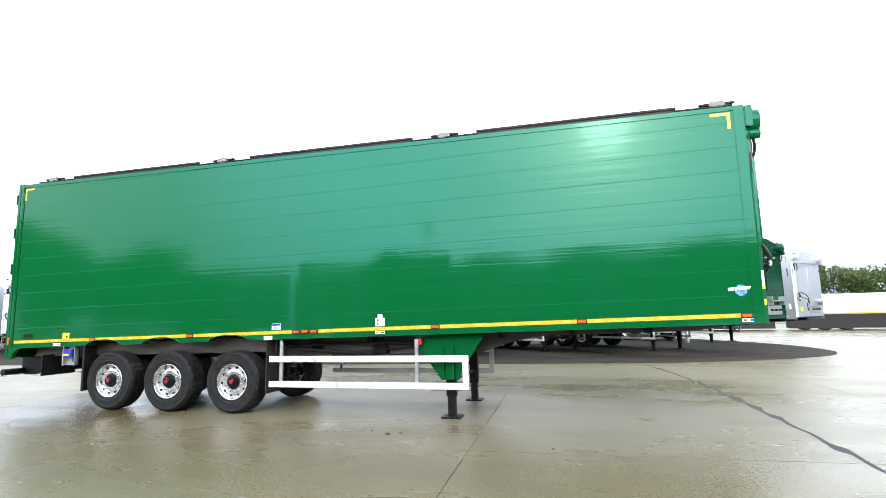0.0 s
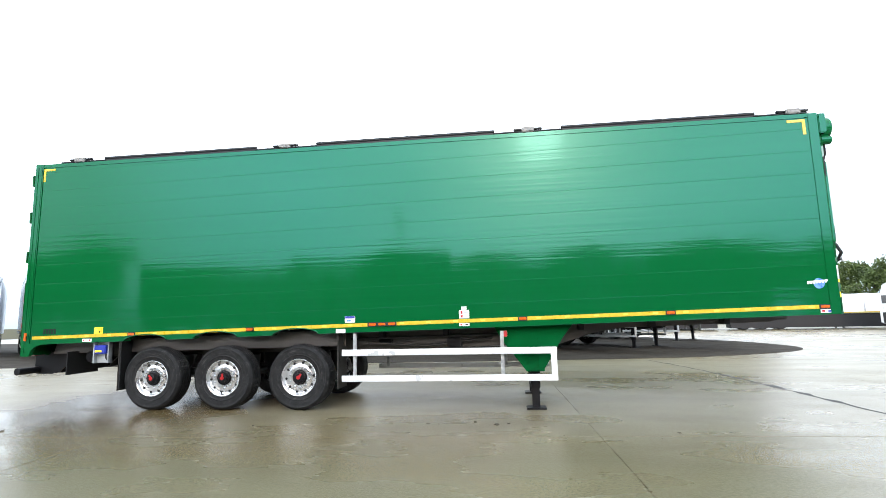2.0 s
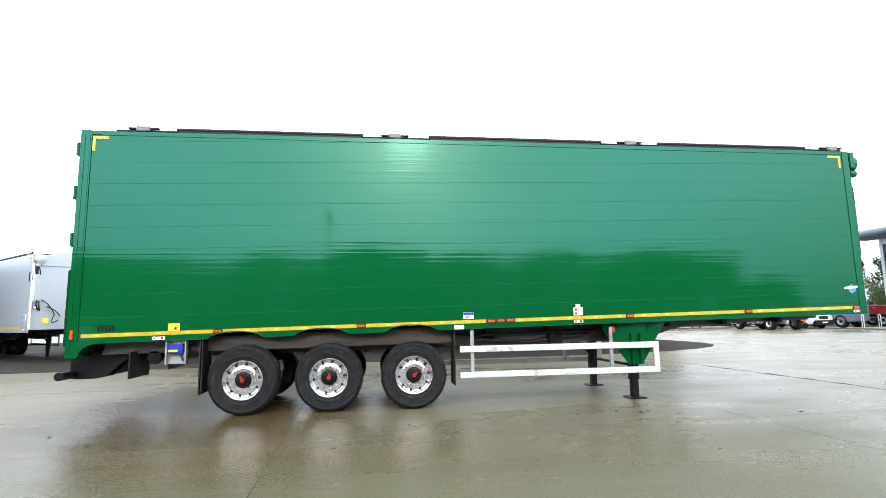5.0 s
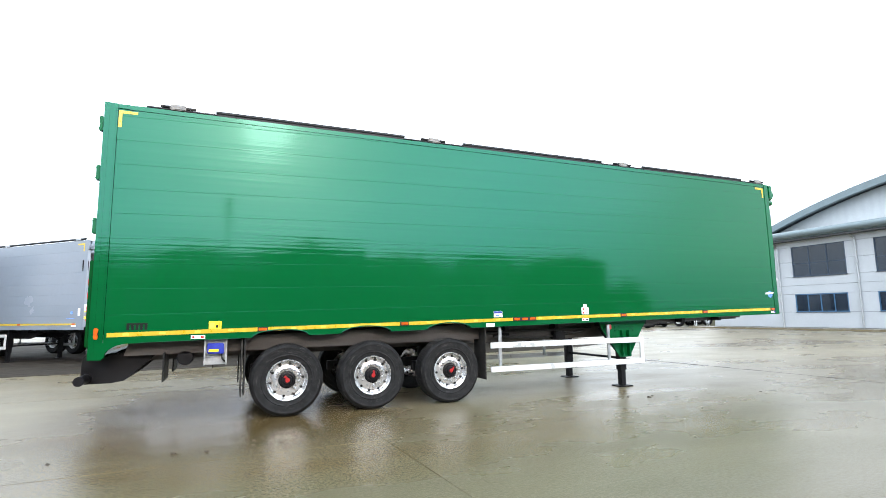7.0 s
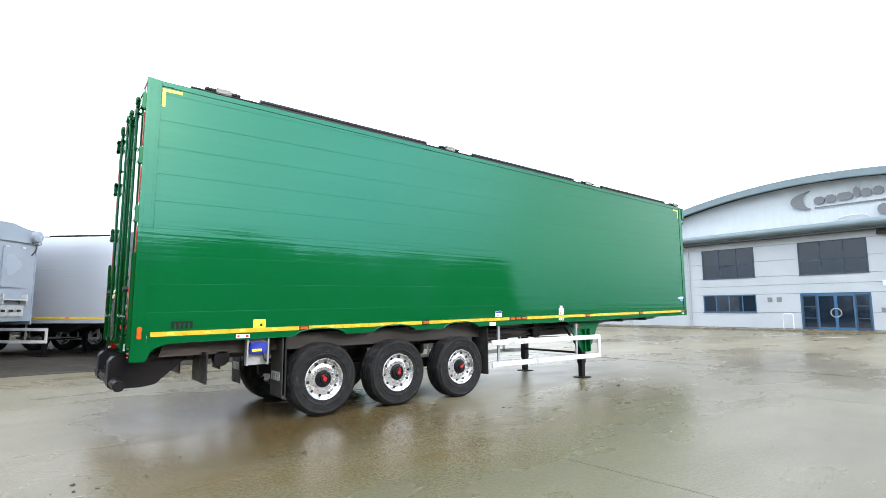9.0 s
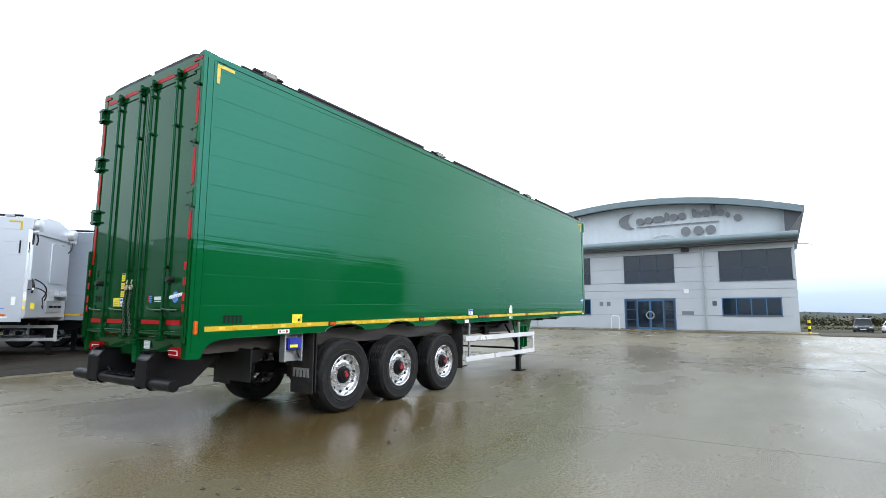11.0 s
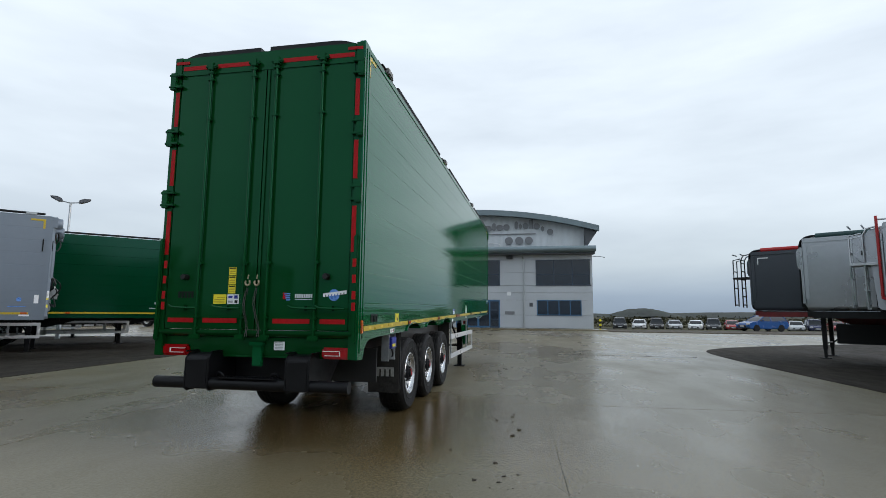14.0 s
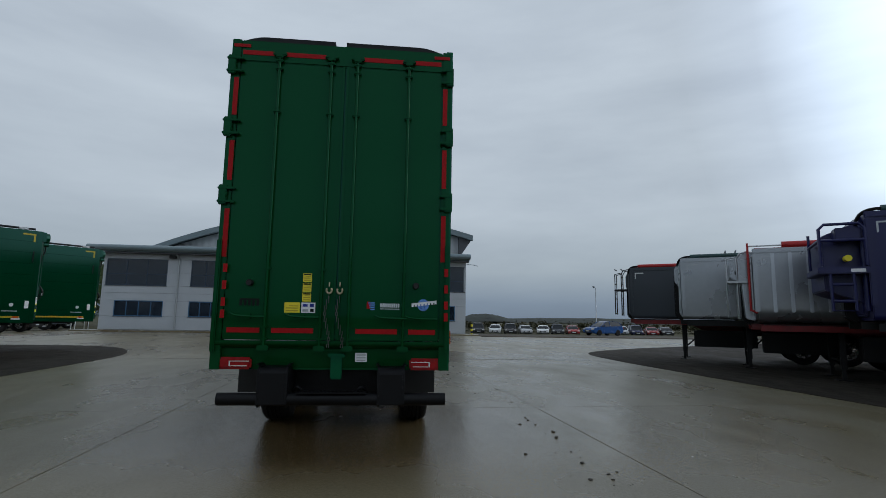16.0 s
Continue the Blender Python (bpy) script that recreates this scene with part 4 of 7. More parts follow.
def moving_floor_trailer():
    """The subject: a long green body that is deeper at the rear, nose raised a little on its legs."""
    L, TOP = 13.33, 4.425
    strip = lambda x: 1.248 + 0.0176 * x          # middle of the yellow tape
    low = lambda x: strip(x) - 0.115             # under edge of the side
    top = lambda x: TOP - 0.0030 * x               # upper edge of the side
    root = thing("semi_trailer", "long glossy green moving-floor semi-trailer standing on its landing legs", "trailer")
    # inner body behind the outer planks
    bm = bmesh.new()
    prism(bm, [(0.03, low(0) + 0.12), (L, low(L) + 0.09), (L, top(L) - 0.03), (0.03, top(0) - 0.03)], 'y', 0.028, WIDE - 0.0)
    part("body", bm, GREEN, root, "green body shell")
    # planks of the offside, each slightly bowed, with a groove between
    pitch, first = 0.3435, 0.262
    arches = (2.40, 3.69, 5.10)
    AW, AH = 0.40, 0.098
    def arch(x):
        return max([0.0] + [AH * math.sqrt(max(0, 1 - ((x - c) / AW) ** 2)) for c in arches])
    x0, x1 = 0.165, 13.20
    lines = [None] + [first + pitch * k for k in range(9)] + [None]
    for k in range(10):
        bm = bmesh.new()
        xs = [x0 + (x1 - x0) * i / 26 for i in range(27)]
        if k == 0:
            xs = sorted(set(xs + [c + AW * math.sin(a) for c in arches for a in (math.pi * (j / 12 - 0.5) for j in range(13))]))
        rows = []
        n = 14
        for x in xs:
            za = low(x) + arch(x) if k == 0 else strip(x) + lines[k]
            zb = strip(x) + lines[k + 1] if k < 9 else top(x) - 0.07
            zb = min(zb, top(x) - 0.07)
            za = min(za, zb - 0.004)
            ring = []
            for j in range(n + 1):
                s = j / n
                groove = -0.0014 if j in (0, n) else 0.0
                y = groove - 0.00025 * math.sin(math.pi * s) + 0.00006 * math.sin(6.3 * 3 * s + k) + 0.00004 * math.sin(6.3 * 5.3 * s + 2 * k)
                d = 0.0025 / max(0.05, zb - za)
                s2 = 0 if j == 0 else 1 if j == n else d + (1 - 2 * d) * (j - 1) / (n - 2)
                ring.append(bm.verts.new((x, y, za + (zb - za) * s2)))
            ring.append(bm.verts.new((x, 0.026, zb)))
            ring.insert(0, bm.verts.new((x, 0.026, za)))
            rows.append(ring)
        for a, b in zip(rows, rows[1:]):
            for j in range(len(a) - 1):
                bm.faces.new((a[j], b[j], b[j + 1], a[j + 1]))
        part("plank", bm, GREEN, root, angle=15)
    # arch lips
    for c in arches:
        pts = [(c + AW * math.sin(a), 0.004, low(c + AW * math.sin(a)) + AH * math.cos(a)) for a in (math.pi * (j / 16 - 0.5) for j in range(17))]
        bm = bmesh.new()
        for (xa, _, za), (xb, _, zb) in zip(pts, pts[1:]):
            v = [bm.verts.new(p) for p in ((xa, -0.012, za), (xb, -0.012, zb), (xb, -0.012, zb + 0.012), (xa, -0.012, za + 0.012), (xa, 0.16, za), (xb, 0.16, zb))]
            bm.faces.new(v[:4])
            bm.faces.new((v[0], v[4], v[5], v[1]))
        tube(bm, [(px, -0.015, pz + 0.004) for px, _, pz in pts], 0.008, 8)
        part("wheel_arch_lip", bm, GREEN, root)
    # posts, rails
    bm = bmesh.new()
    prism(bm, [(0.0, 0.935), (0.155, 0.93), (0.17, 0.955), *[(0.18 + 0.27 * (1 - math.cos(a)), 0.96 + 0.175 * math.sin(a)) for a in (math.pi / 2 * j / 8 for j in range(9))], (0.60, 1.142), (0.60, low(0.6)), (0.16, low(0.16) + 0.02), (0.16, TOP), (0.0, TOP + 0.01)], 'y', -0.012, 0.055)
    part("rear_post", bm, GREEN, root, bev=0.004)
    part("post_rib", boxes((0.045, 0.065, -0.020, -0.010, 1.0, 4.36), (0.125, 0.14, -0.018, -0.010, 1.15, 4.36)), GREEN, root)
    bm = bmesh.new()
    prism(bm, [(13.195, low(13.2)), (L, low(L)), (L, top(L)), (13.195, top(13.2))], 'y', -0.010, 0.055)
    part("front_post", bm, GREEN, root, bev=0.004)
    bm = bmesh.new()
    prism(bm, [(0.16, top(0) - 0.062), (13.195, top(13.2) - 0.062), (13.195, top(13.2)), (0.16, top(0))], 'y', -0.006, 0.06)
    part("top_rail", bm, GREEN, root, bev=0.004)
    bm = bmesh.new()
    prism(bm, [(0.3, top(0) - 0.068), (13.14, top(13.1) - 0.068), (13.14, top(13.1) - 0.058), (0.3, top(0) - 0.058)], 'y', -0.0085, 0.0)
    part("rail_seam", bm, GREEN, root)
    # far side and headboard
    part("headboard", boxes((L - 0.02, L + 0.001, 0.05, WIDE - 0.05, low(L) + 0.05, top(L) - 0.04)), GREEN, root)
    # yellow tape with paler marks
    bm = bmesh.new()
    prism(bm, [(0.20, strip(0.2) - 0.028), (13.24, strip(13.24) - 0.028), (13.24, strip(13.24) + 0.028), (0.20, strip(0.2) + 0.028)], 'y', -0.0042, 0.002)
    tape = part("side_tape", bm, TAPE_YELLOW, root, "yellow reflective tape")
    for k in range(30):
        x = 0.38 + 0.432 * k
        part("tape_mark", boxes((x, x + 0.075, -0.0052, -0.003, strip(x) - 0.012, strip(x) + 0.018)), TAPE_PALE, tape)
    for n_, pts in (("corner_mark", [(0.17, 4.095), (0.212, 4.095), (0.212, 4.295), (0.40, 4.295), (0.40, 4.335), (0.17, 4.335)]), ("corner_mark", [(12.90, 4.255), (13.11, 4.255), (13.11, 4.06), (13.155, 4.06), (13.155, 4.298), (12.90, 4.298)])):
        bm = bmesh.new()
        prism(bm, pts, 'y', -0.0045, 0.0)
        part(n_, bm, TAPE_YELLOW, root, "yellow reflective corner tape")
    # side marker lamps in dark frames
    for x in (2.14, 4.31, 6.41, 6.57, 6.73, 8.81, 11.00, 13.12):
        lamp = part("marker_lamp", boxes((x - 0.058, x + 0.058, -0.024, 0.0, strip(x) - 0.02, strip(x) + 0.02)), AMBER, root, "amber side marker lamp", bev=0.006)
        if x not in (6.41, 6.57, 6.73):
            part("bezel", boxes((x - 0.072, x + 0.072, -0.016, 0.0, strip(x) - 0.032, strip(x) + 0.032)), BLACK_PLASTIC, lamp, bev=0.004)
        elif x == 6.57:
            part("bezel", boxes((x - 0.24, x + 0.24, -0.016, 0.0, strip(x) - 0.034, strip(x) + 0.034)), BLACK_PLASTIC, lamp, bev=0.004)
    lamp = part("marker_lamp", boxes((0.055, 0.105, -0.034, -0.012, 1.20, 1.345)), AMBER, root, "amber corner lamp", bev=0.008)
    part("lamp_frame", boxes((0.050, 0.110, -0.026, -0.012, 1.262, 1.282)), BLACK_PLASTIC, lamp)
    # labels on the side
    def label(name, xa, xb, za, zb, m, bars=()):
        o = part(name, boxes((xa, xb, -0.0058, -0.003, za, zb)), m, root)
        for (a, b, c, d, mm) in bars:
            part("print", boxes((xa + (xb - xa) * a, xa + (xb - xa) * b, -0.0072, -0.0055, za + (zb - za) * c, za + (zb - za) * d)), mm, o)
    label("yellow_label", 1.42, 1.585, strip(1.5) + 0.03, strip(1.5) + 0.14, STICKER_Y, [(.1, .45, .2, .8, TAPE_PALE), (.55, .75, .15, .5, BLACK_MARK), (.8, .92, .15, .85, TAPE_YELLOW)])
    label("white_label", 1.20, 1.38, 1.172, 1.222, STICKER, [(.1, .25, .25, .8, RED), (.35, .6, .4, .6, GALV), (.7, .9, .2, .8, RED)])
    label("blue_label", 5.95, 6.12, strip(6.1) + 0.045, strip(6.1) + 0.15, STICKER, [(.02, .98, .62, .98, BLUE), (.2, .6, .15, .4, BLUE_MARK)])
    label("white_label", 5.80, 5.96, 1.236, 1.30, STICKER)
    label("warning_label", 7.82, 7.98, strip(7.9) + 0.04, strip(7.9) + 0.17, STICKER, [(.15, .35, .55, .9, RED), (.15, .35, .1, .4, RED), (.5, .9, .6, .8, GALV), (.5, .9, .2, .35, GALV)])
    label("warning_label", 7.86, 7.94, strip(7.9) + 0.175, strip(7.9) + 0.225, STICKER)
    label("warning_label", 7.82, 7.98, strip(7.9) - 0.08, strip(7.9) - 0.035, STICKER, [(.1, .3, .2, .8, RED), (.6, .9, .2, .8, BLACK_MARK)])
    label("white_label", 13.06, 13.22, strip(13) - 0.085, strip(13) - 0.04, STICKER, [(.1, .35, .2, .8, RED), (.6, .9, .2, .8, BLUE)])
    bm = bmesh.new()
    prism(bm, comb(0.42, 0.665, 1.315, 1.385, 1.405, 5), 'y', -0.0056, -0.003)
    part("maker_mark", bm, BLACK_MARK, root, "black maker's mark of plain bars")
    bm = bmesh.new()
    lathe(bm, [(0.0, -0.006), (0.075, -0.006), (0.075, -0.003)], (13.08, 0, 1.815), 'y', 24)
    badge = part("round_badge", bm, BLUE_MARK, root, "round blue badge")
    bm = bmesh.new()
    prism(bm, comb(12.925, 13.225, 1.807, 1.827, 1.849, 8, 0.02), 'y', -0.0075, -0.005)
    part("badge_print", bm, STICKER, badge)
    # roof: two arched flip sheets, rolled bars and grey clamps
    for y0, y1 in ((0.10, 1.17), (1.29, WIDE - 0.10)):
        bm = bmesh.new()
        prof = [(y0 + (y1 - y0) * j / 16, 0.062 * math.sin(math.pi / 2 * min(1.0, (j if y0 < 1 else 16 - j) / 4.0))) for j in range(17)]
        prism(bm, [(y, TOP + z) for y, z in prof] + [(y, TOP - 0.02) for y, z in reversed(prof)], 'x', 0.04, L - 0.05)
        part("roof_sheet", bm, TARP, root, "dark arched roof sheet")
    for a, b in ((1.40, 4.33), (5.43, 8.48), (9.55, 12.46)):
        r = part("sheet_roll", tubes(0.030, [(a, 0.02, top(a) + 0.052), (b, 0.02, top(b) + 0.052)], n=14), TARP, root, "black rolled sheet bar")
        part("skirt", boxes((a + 0.02, b - 0.02, 0.0, 0.03, min(top(a), top(b)), max(top(a), top(b)) + 0.04)), TARP, r)
    part("roll_tube", tubes(0.018, [(0.5, 0.02, top(0.5) + 0.018), (13.2, 0.02, top(13.2) + 0.018)]), BLACK_STEEL, root)
    for x in (0.90, 4.86, 9.02, 13.00):
        c = part("roll_clamp", boxes((x - 0.10, x + 0.10, -0.035, 0.09, top(x) + 0.005, top(x) + 0.085)), CLAMP, root, "grey clamp on the roof edge", bev=0.012)
        part("clamp_bar", boxes((x - 0.23, x + 0.23, 0.0, 0.05, top(x) + 0.045, top(x) + 0.075)), BLACK_STEEL, c, bev=0.008)
    undercarriage(root, True, lambda x: low(x) + 0.06, L)
    # polished plate behind the wheels
    bm = bmesh.new()
    prism(bm, [(0.42, 1.16), (5.86, 1.28), (5.86, 1.02), (0.36, 0.955)], 'y', 0.30, 0.33)
    part("side_plate", bm, STAINLESS, root, "dull metal chassis plate")
    bm = bmesh.new()
    prism(bm, [(5.9, 1.24), (12.7, 1.38), (12.7, 1.27), (10.4, 1.22), (9.4, 1.06), (5.9, 1.0)], 'y', 0.62, 0.66)
    part("side_plate", bm, STAINLESS, root)
    # green leg bracket
    bm = bmesh.new()
    prism(bm, [(8.36, low(8.4)), (9.58, low(9.6)), (9.42, 1.10), (9.12, 0.62), (9.12, 0.58), (8.84, 0.58), (8.80, 0.64), (8.48, 1.06)], 'y', 0.19, 0.215)
    br = part("leg_bracket", bm, GREEN, root, "green leg bracket plate", bev=0.004)
    part("flange", boxes((9.03, 9.06, 0.11, 0.19, 0.60, 1.1), (8.88, 8.90, 0.13, 0.19, 0.60, 1.1)), GREEN, br)
    for x in (8.75, 8.85, 9.2):
        for z in (1.1, 1.17):
            bm = bmesh.new()
            lathe(bm, [(0.0, 0.178), (0.014, 0.178), (0.014, 0.192)], (x, 0, z), 'y', 8)
            part("bolt", bm, GREEN, br)
    part("red_lamp", boxes((8.50, 8.56, 0.06, 0.16, 1.13, 1.22)), RED, root, bev=0.01)
    # control box, flaps, rollers behind the wheels
    plate = part("control_plate", boxes((1.38, 1.67, 0.14, 0.16, 0.80, 1.20), (1.37, 1.39, 0.06, 0.16, 0.80, 1.20), (1.65, 1.67, 0.06, 0.16, 0.80, 1.20)), GALV, root, "grey plate round the controls")
    bx = part("control_box", boxes((1.41, 1.63, 0.03, 0.14, 0.955, 1.105)), BLUE, plate, "blue control box with a yellow label", bev=0.012)
    part("label", boxes((1.43, 1.56, 0.026, 0.031, 0.985, 1.02)), STICKER_Y, bx)
    part("cable", tubes(0.012, arc((1.6, 0.09, 0.95), (1.6, 0.06, 0.86), (1.66, 0.1, 0.84))), BLACK_PLASTIC, bx)
    for x, y0, y1, z0, z1 in ((1.86, 0.06, 0.50, 0.33, 1.16), (1.86, WIDE - 0.50, WIDE - 0.06, 0.33, 1.1), (5.80, 0.06, 0.50, 0.34, 1.22), (1.45, 1.6, 2.0, 0.62, 1.0)):
        f = part("mud_flap", boxes((x, x + 0.018, y0, y1, z0, z1)), FLAP, root, "black rubber mud flap", bev=0.004)
        if x == 1.86:
            bm = bmesh.new()
            w = y1 - y0
            prism(bm, comb(y0 + 0.15 * w, y1 - 0.11 * w, z0 + 0.22, z0 + 0.315, z0 + 0.345, 5), 'x', x - 0.004, x)
            part("maker_mark", bm, PRINT_GREY, f, "pale maker's mark of plain bars")
    part("wheel_guard", boxes((1.90, 1.92, 0.05, 0.42, 0.36, 1.16)), BLACK_PLASTIC, root)
    bm = bmesh.new()
    lathe(bm, [(0.02, 0.30), (0.10, 0.30), (0.11, 0.33), (0.11, 0.40)], (1.12, 0, 0.90), 'y', 20)
    part("floor_roller", bm, BLACK_STEEL, root)
    part("air_tank", tubes(0.13, [(6.5, 1.2, 0.98), (7.4, 1.2, 0.98)], n=18), CHASSIS, root, "black air tank")
    part("pipework", tubes(0.022, [(5.9, 0.5, 1.12), (8.4, 0.5, 1.16)], [(6.2, 0.5, 1.05), (7.2, 0.6, 0.98), (8.3, 0.55, 1.1)], [(6.8, 0.75, 1.2), (7.9, 0.7, 0.92), (8.7, 0.7, 0.9)]), BLACK_PLASTIC, root)
    part("valve_block", boxes((7.55, 7.80, 0.5, 0.75, 0.95, 1.12)), BLACK_STEEL, root, bev=0.02)
    part("valve_block", boxes((6.35, 6.6, 0.6, 0.9, 1.0, 1.15)), BLACK_STEEL, root, bev=0.02)
    rear_end(root, TOP)
    front_gear(root, top(L), L, GREEN, low(L))
    return root


def rear_end(root, TOP):
    W = 2.46
    before = set(root.children)
    # frame round the doors
    for ya in (0.0, W - 0.10):
        part("door_frame", boxes((-0.002, 0.10, ya, ya + 0.10, 0.935, TOP)), GREEN_REAR_SHADE, root, bev=0.006)
    part("header", boxes((0.0028, 0.08, 0.101, W - 0.101, 4.182, TOP - 0.004)), GREEN_REAR_SHADE, root, bev=0.01)
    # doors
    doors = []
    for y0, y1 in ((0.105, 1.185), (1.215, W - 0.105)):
        d = part("rear_door", boxes((0.005, 0.06, y0, y1, 1.23, 4.18)), GREEN_REAR_SHADE, root, "green rear door with lock bars", bev=0.008)
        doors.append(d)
    part("centre_strip", boxes((-0.012, 0.01, 1.165, 1.195, 1.23, 4.18), (-0.010, 0.01, 1.212, 1.235, 1.23, 4.18)), GREEN_REAR_SHADE, root)
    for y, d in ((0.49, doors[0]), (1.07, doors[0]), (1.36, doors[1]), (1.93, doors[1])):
        bm = bmesh.new()
        tube(bm, [(-0.028, y, 1.12), (-0.028, y, 4.30)], 0.017, 12)
        bar = part("lock_bar", bm, GREEN_REAR_SHADE, d, "green lock bar")
        for z in (4.19, 4.10, 3.62, 1.95, 1.36, 1.24):
            part("bar_guide", boxes((-0.05, 0.006, y - 0.042, y + 0.042, z - 0.016, z + 0.016)), GREEN_REAR_SHADE, bar, bev=0.01)
        part("cam", boxes((-0.058, -0.005, y - 0.04, y + 0.04, 4.215, 4.31), (-0.052, -0.006, y - 0.075, y + 0.075, 4.245, 4.285)), GREEN_REAR_SHADE, bar, bev=0.01)
        part("cam", boxes((-0.058, -0.005, y - 0.06, y + 0.06, 1.12, 1.18)), GREEN_REAR_SHADE, bar, bev=0.01)
    for y, d in ((0.62, doors[0]), (1.55, doors[1]), (0.30, doors[0]), (2.10, doors[1])):
        bm = tubes(0.011, [(-0.05, y - 0.17, 1.46), (-0.06, y, 1.462), (-0.06, y + 0.12, 1.47), (-0.05, y + 0.17, 1.49)])
        box(bm, -0.06, 0.006, y - 0.03, y + 0.03, 1.44, 1.49)
        part("lock_handle", bm, GREEN_REAR_SHADE, d)
    for y, d in ((0.36, doors[0]), (2.10, doors[1])):
        bm = bmesh.new()
        lathe(bm, [(0.0, -0.075), (0.028, -0.075), (0.034, -0.06), (0.034, 0.005)], (0, y, 1.80), 'x', 16)
        part("door_buffer", bm, BLACK_PLASTIC, d)
    # hinges
    for z in (4.12, 3.43, 2.70):
        for y, s in ((-0.012, 1), (W + 0.012, -1)):
            a, b = (y - 0.02, y + 0.16) if s > 0 else (y - 0.16, y + 0.02)
            h = part("hinge", boxes((-0.045, -0.003, min(y - 0.010 * s, y + 0.075 * s), max(y - 0.010 * s, y + 0.075 * s), z - 0.105, z + 0.105)), GREEN_REAR_SHADE, root, "green strap hinge", bev=0.008)
            for zz in (z + 0.055, z - 0.085):
                part("strap", boxes((-0.052, 0.004, a + (0.015 if s > 0 else 0), b - 0.03 if s > 0 else b, zz, zz + 0.026)), GREEN_REAR_SHADE, h, bev=0.006)
    for y in (-0.02, W - 0.07):
        rail = part("rear_side_rail", boxes((-0.045, 0.0, y + 0.02, y + 0.07, 1.10, 2.24)), GREEN_REAR_SHADE, root, bev=0.012)
    # red tape: across the head, down the sides, along the foot
    for y0, y1 in ((0.12, 0.44), (0.55, 1.01), (1.43, 1.87), (1.99, 2.34)):
        part("red_tape", boxes((-0.0015, 0.003, y0, y1, 4.255, 4.305)), TAPE_RED, root)
    for ya in (0.02, W - 0.20):
        part("red_tape", boxes((-0.0065, -0.001, ya, ya + 0.18, 4.335, 4.37)), TAPE_RED, root)
    for y in (0.045, W - 0.095):
        for z0, z1 in ((3.57, 3.99), (2.86, 3.29), (2.06, 2.56)):
            part("red_tape", boxes((-0.0065, -0.001, y, y + 0.05, z0, z1)), TAPE_RED, root)
        for z in (1.44, 1.56, 1.73, 1.90):
            part("red_tape", boxes((-0.050, -0.045, y - 0.033, y + 0.008, z, z + 0.085)), TAPE_RED, root)
    for y0, y1 in ((0.14, 0.43), (0.55, 0.99), (1.43, 1.86), (1.98, 2.31)):
        part("red_tape", boxes((-0.004, 0.001, y0, y1, 1.30, 1.35)), TAPE_RED, root)
    # sill and apron
    bm = bmesh.new()
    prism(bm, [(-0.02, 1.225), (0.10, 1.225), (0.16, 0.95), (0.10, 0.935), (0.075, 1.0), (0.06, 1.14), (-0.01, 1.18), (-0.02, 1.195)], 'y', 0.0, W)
    part("rear_sill", bm, GREEN_REAR_SHADE, root, "green rear sill", bev=0.006)
    part("apron", boxes((0.095, 0.12, 0.42, W - 0.42, 0.93, 1.15)), GREEN_REAR_SHADE, root)
    part("tow_bracket", boxes((0.03, 0.08, 1.12, 1.24, 0.84, 1.07), (-0.0, 0.06, 1.09, 1.27, 1.06, 1.10)), GREEN, root, "green hanging latch plate", bev=0.01)
    for y0, y1 in ((0.04, 0.41), (W - 0.41, W - 0.04)):
        l = part("rear_lamp", boxes((0.02, 0.13, y0, y1, 0.935, 1.055)), LAMP_RED, root, "red rear lamp cluster", bev=0.02)
        a, b = (y1 - 0.22, y1 - 0.02) if y0 < 1 else (y0 + 0.02, y0 + 0.22)
        part("clear_lens", boxes((0.014, 0.022, a, b, 1.014, 1.021), (0.014, 0.022, a + 0.02, b - 0.02, 0.968, 0.975), (0.014, 0.022, b - 0.012 if y0 > 1 else a, b if y0 > 1 else a + 0.012, 0.968, 1.021)), LAMP_CLEAR, l)
    # bumper
    for y0, y1 in ((0.46, 0.74), (1.64, 1.94)):
        bm = bmesh.new()
        side = [(0.10, 0.99), (-0.08, 0.988), (-0.105, 0.975), (-0.148, 0.925), (-0.155, 0.62), (-0.11, 0.585), (0.20, 0.585), (0.36, 0.61), (0.72, 0.93), (0.72, 0.97)]
        prism(bm, side, 'y', y0, y0 + 0.025)
        prism(bm, side, 'y', y1 - 0.025, y1)
        prism(bm, [(-0.082, 0.975), (-0.112, 0.965), (-0.152, 0.915), (-0.155, 0.62), (-0.143, 0.62), (-0.138, 0.908), (-0.104, 0.950), (-0.078, 0.960)], 'y', y0 + 0.02, y1 - 0.02)
        prism(bm, [(0.10, 0.975), (-0.09, 0.965), (-0.09, 0.953), (0.10, 0.963)], 'y', y0 + 0.02, y1 - 0.02)
        for yy in (y0 - 0.018, y1 - 0.008):
            box(bm, -0.13, 0.12, yy, yy + 0.026, 0.99, 1.004)
        part("bumper_bracket", bm, BLACK_STEEL, root, "black bent bumper bracket", bev=0.008)
    bm = tubes(0.062, [(-0.085, 0.035, 0.665), (-0.085, 2.33, 0.665)], n=24)
    bumper = part("underrun_bar", bm, BLACK_STEEL, root, "black tubular underrun bar")
    bm = boxes((-0.15, -0.02, 0.85, 1.55, 0.725, 0.735))
    for k in range(18):
        box(bm, -0.14, -0.03, 0.87 + 0.038 * k, 0.885 + 0.038 * k, 0.735, 0.742)
    part("tread_plate", bm, BLACK_STEEL, bumper)
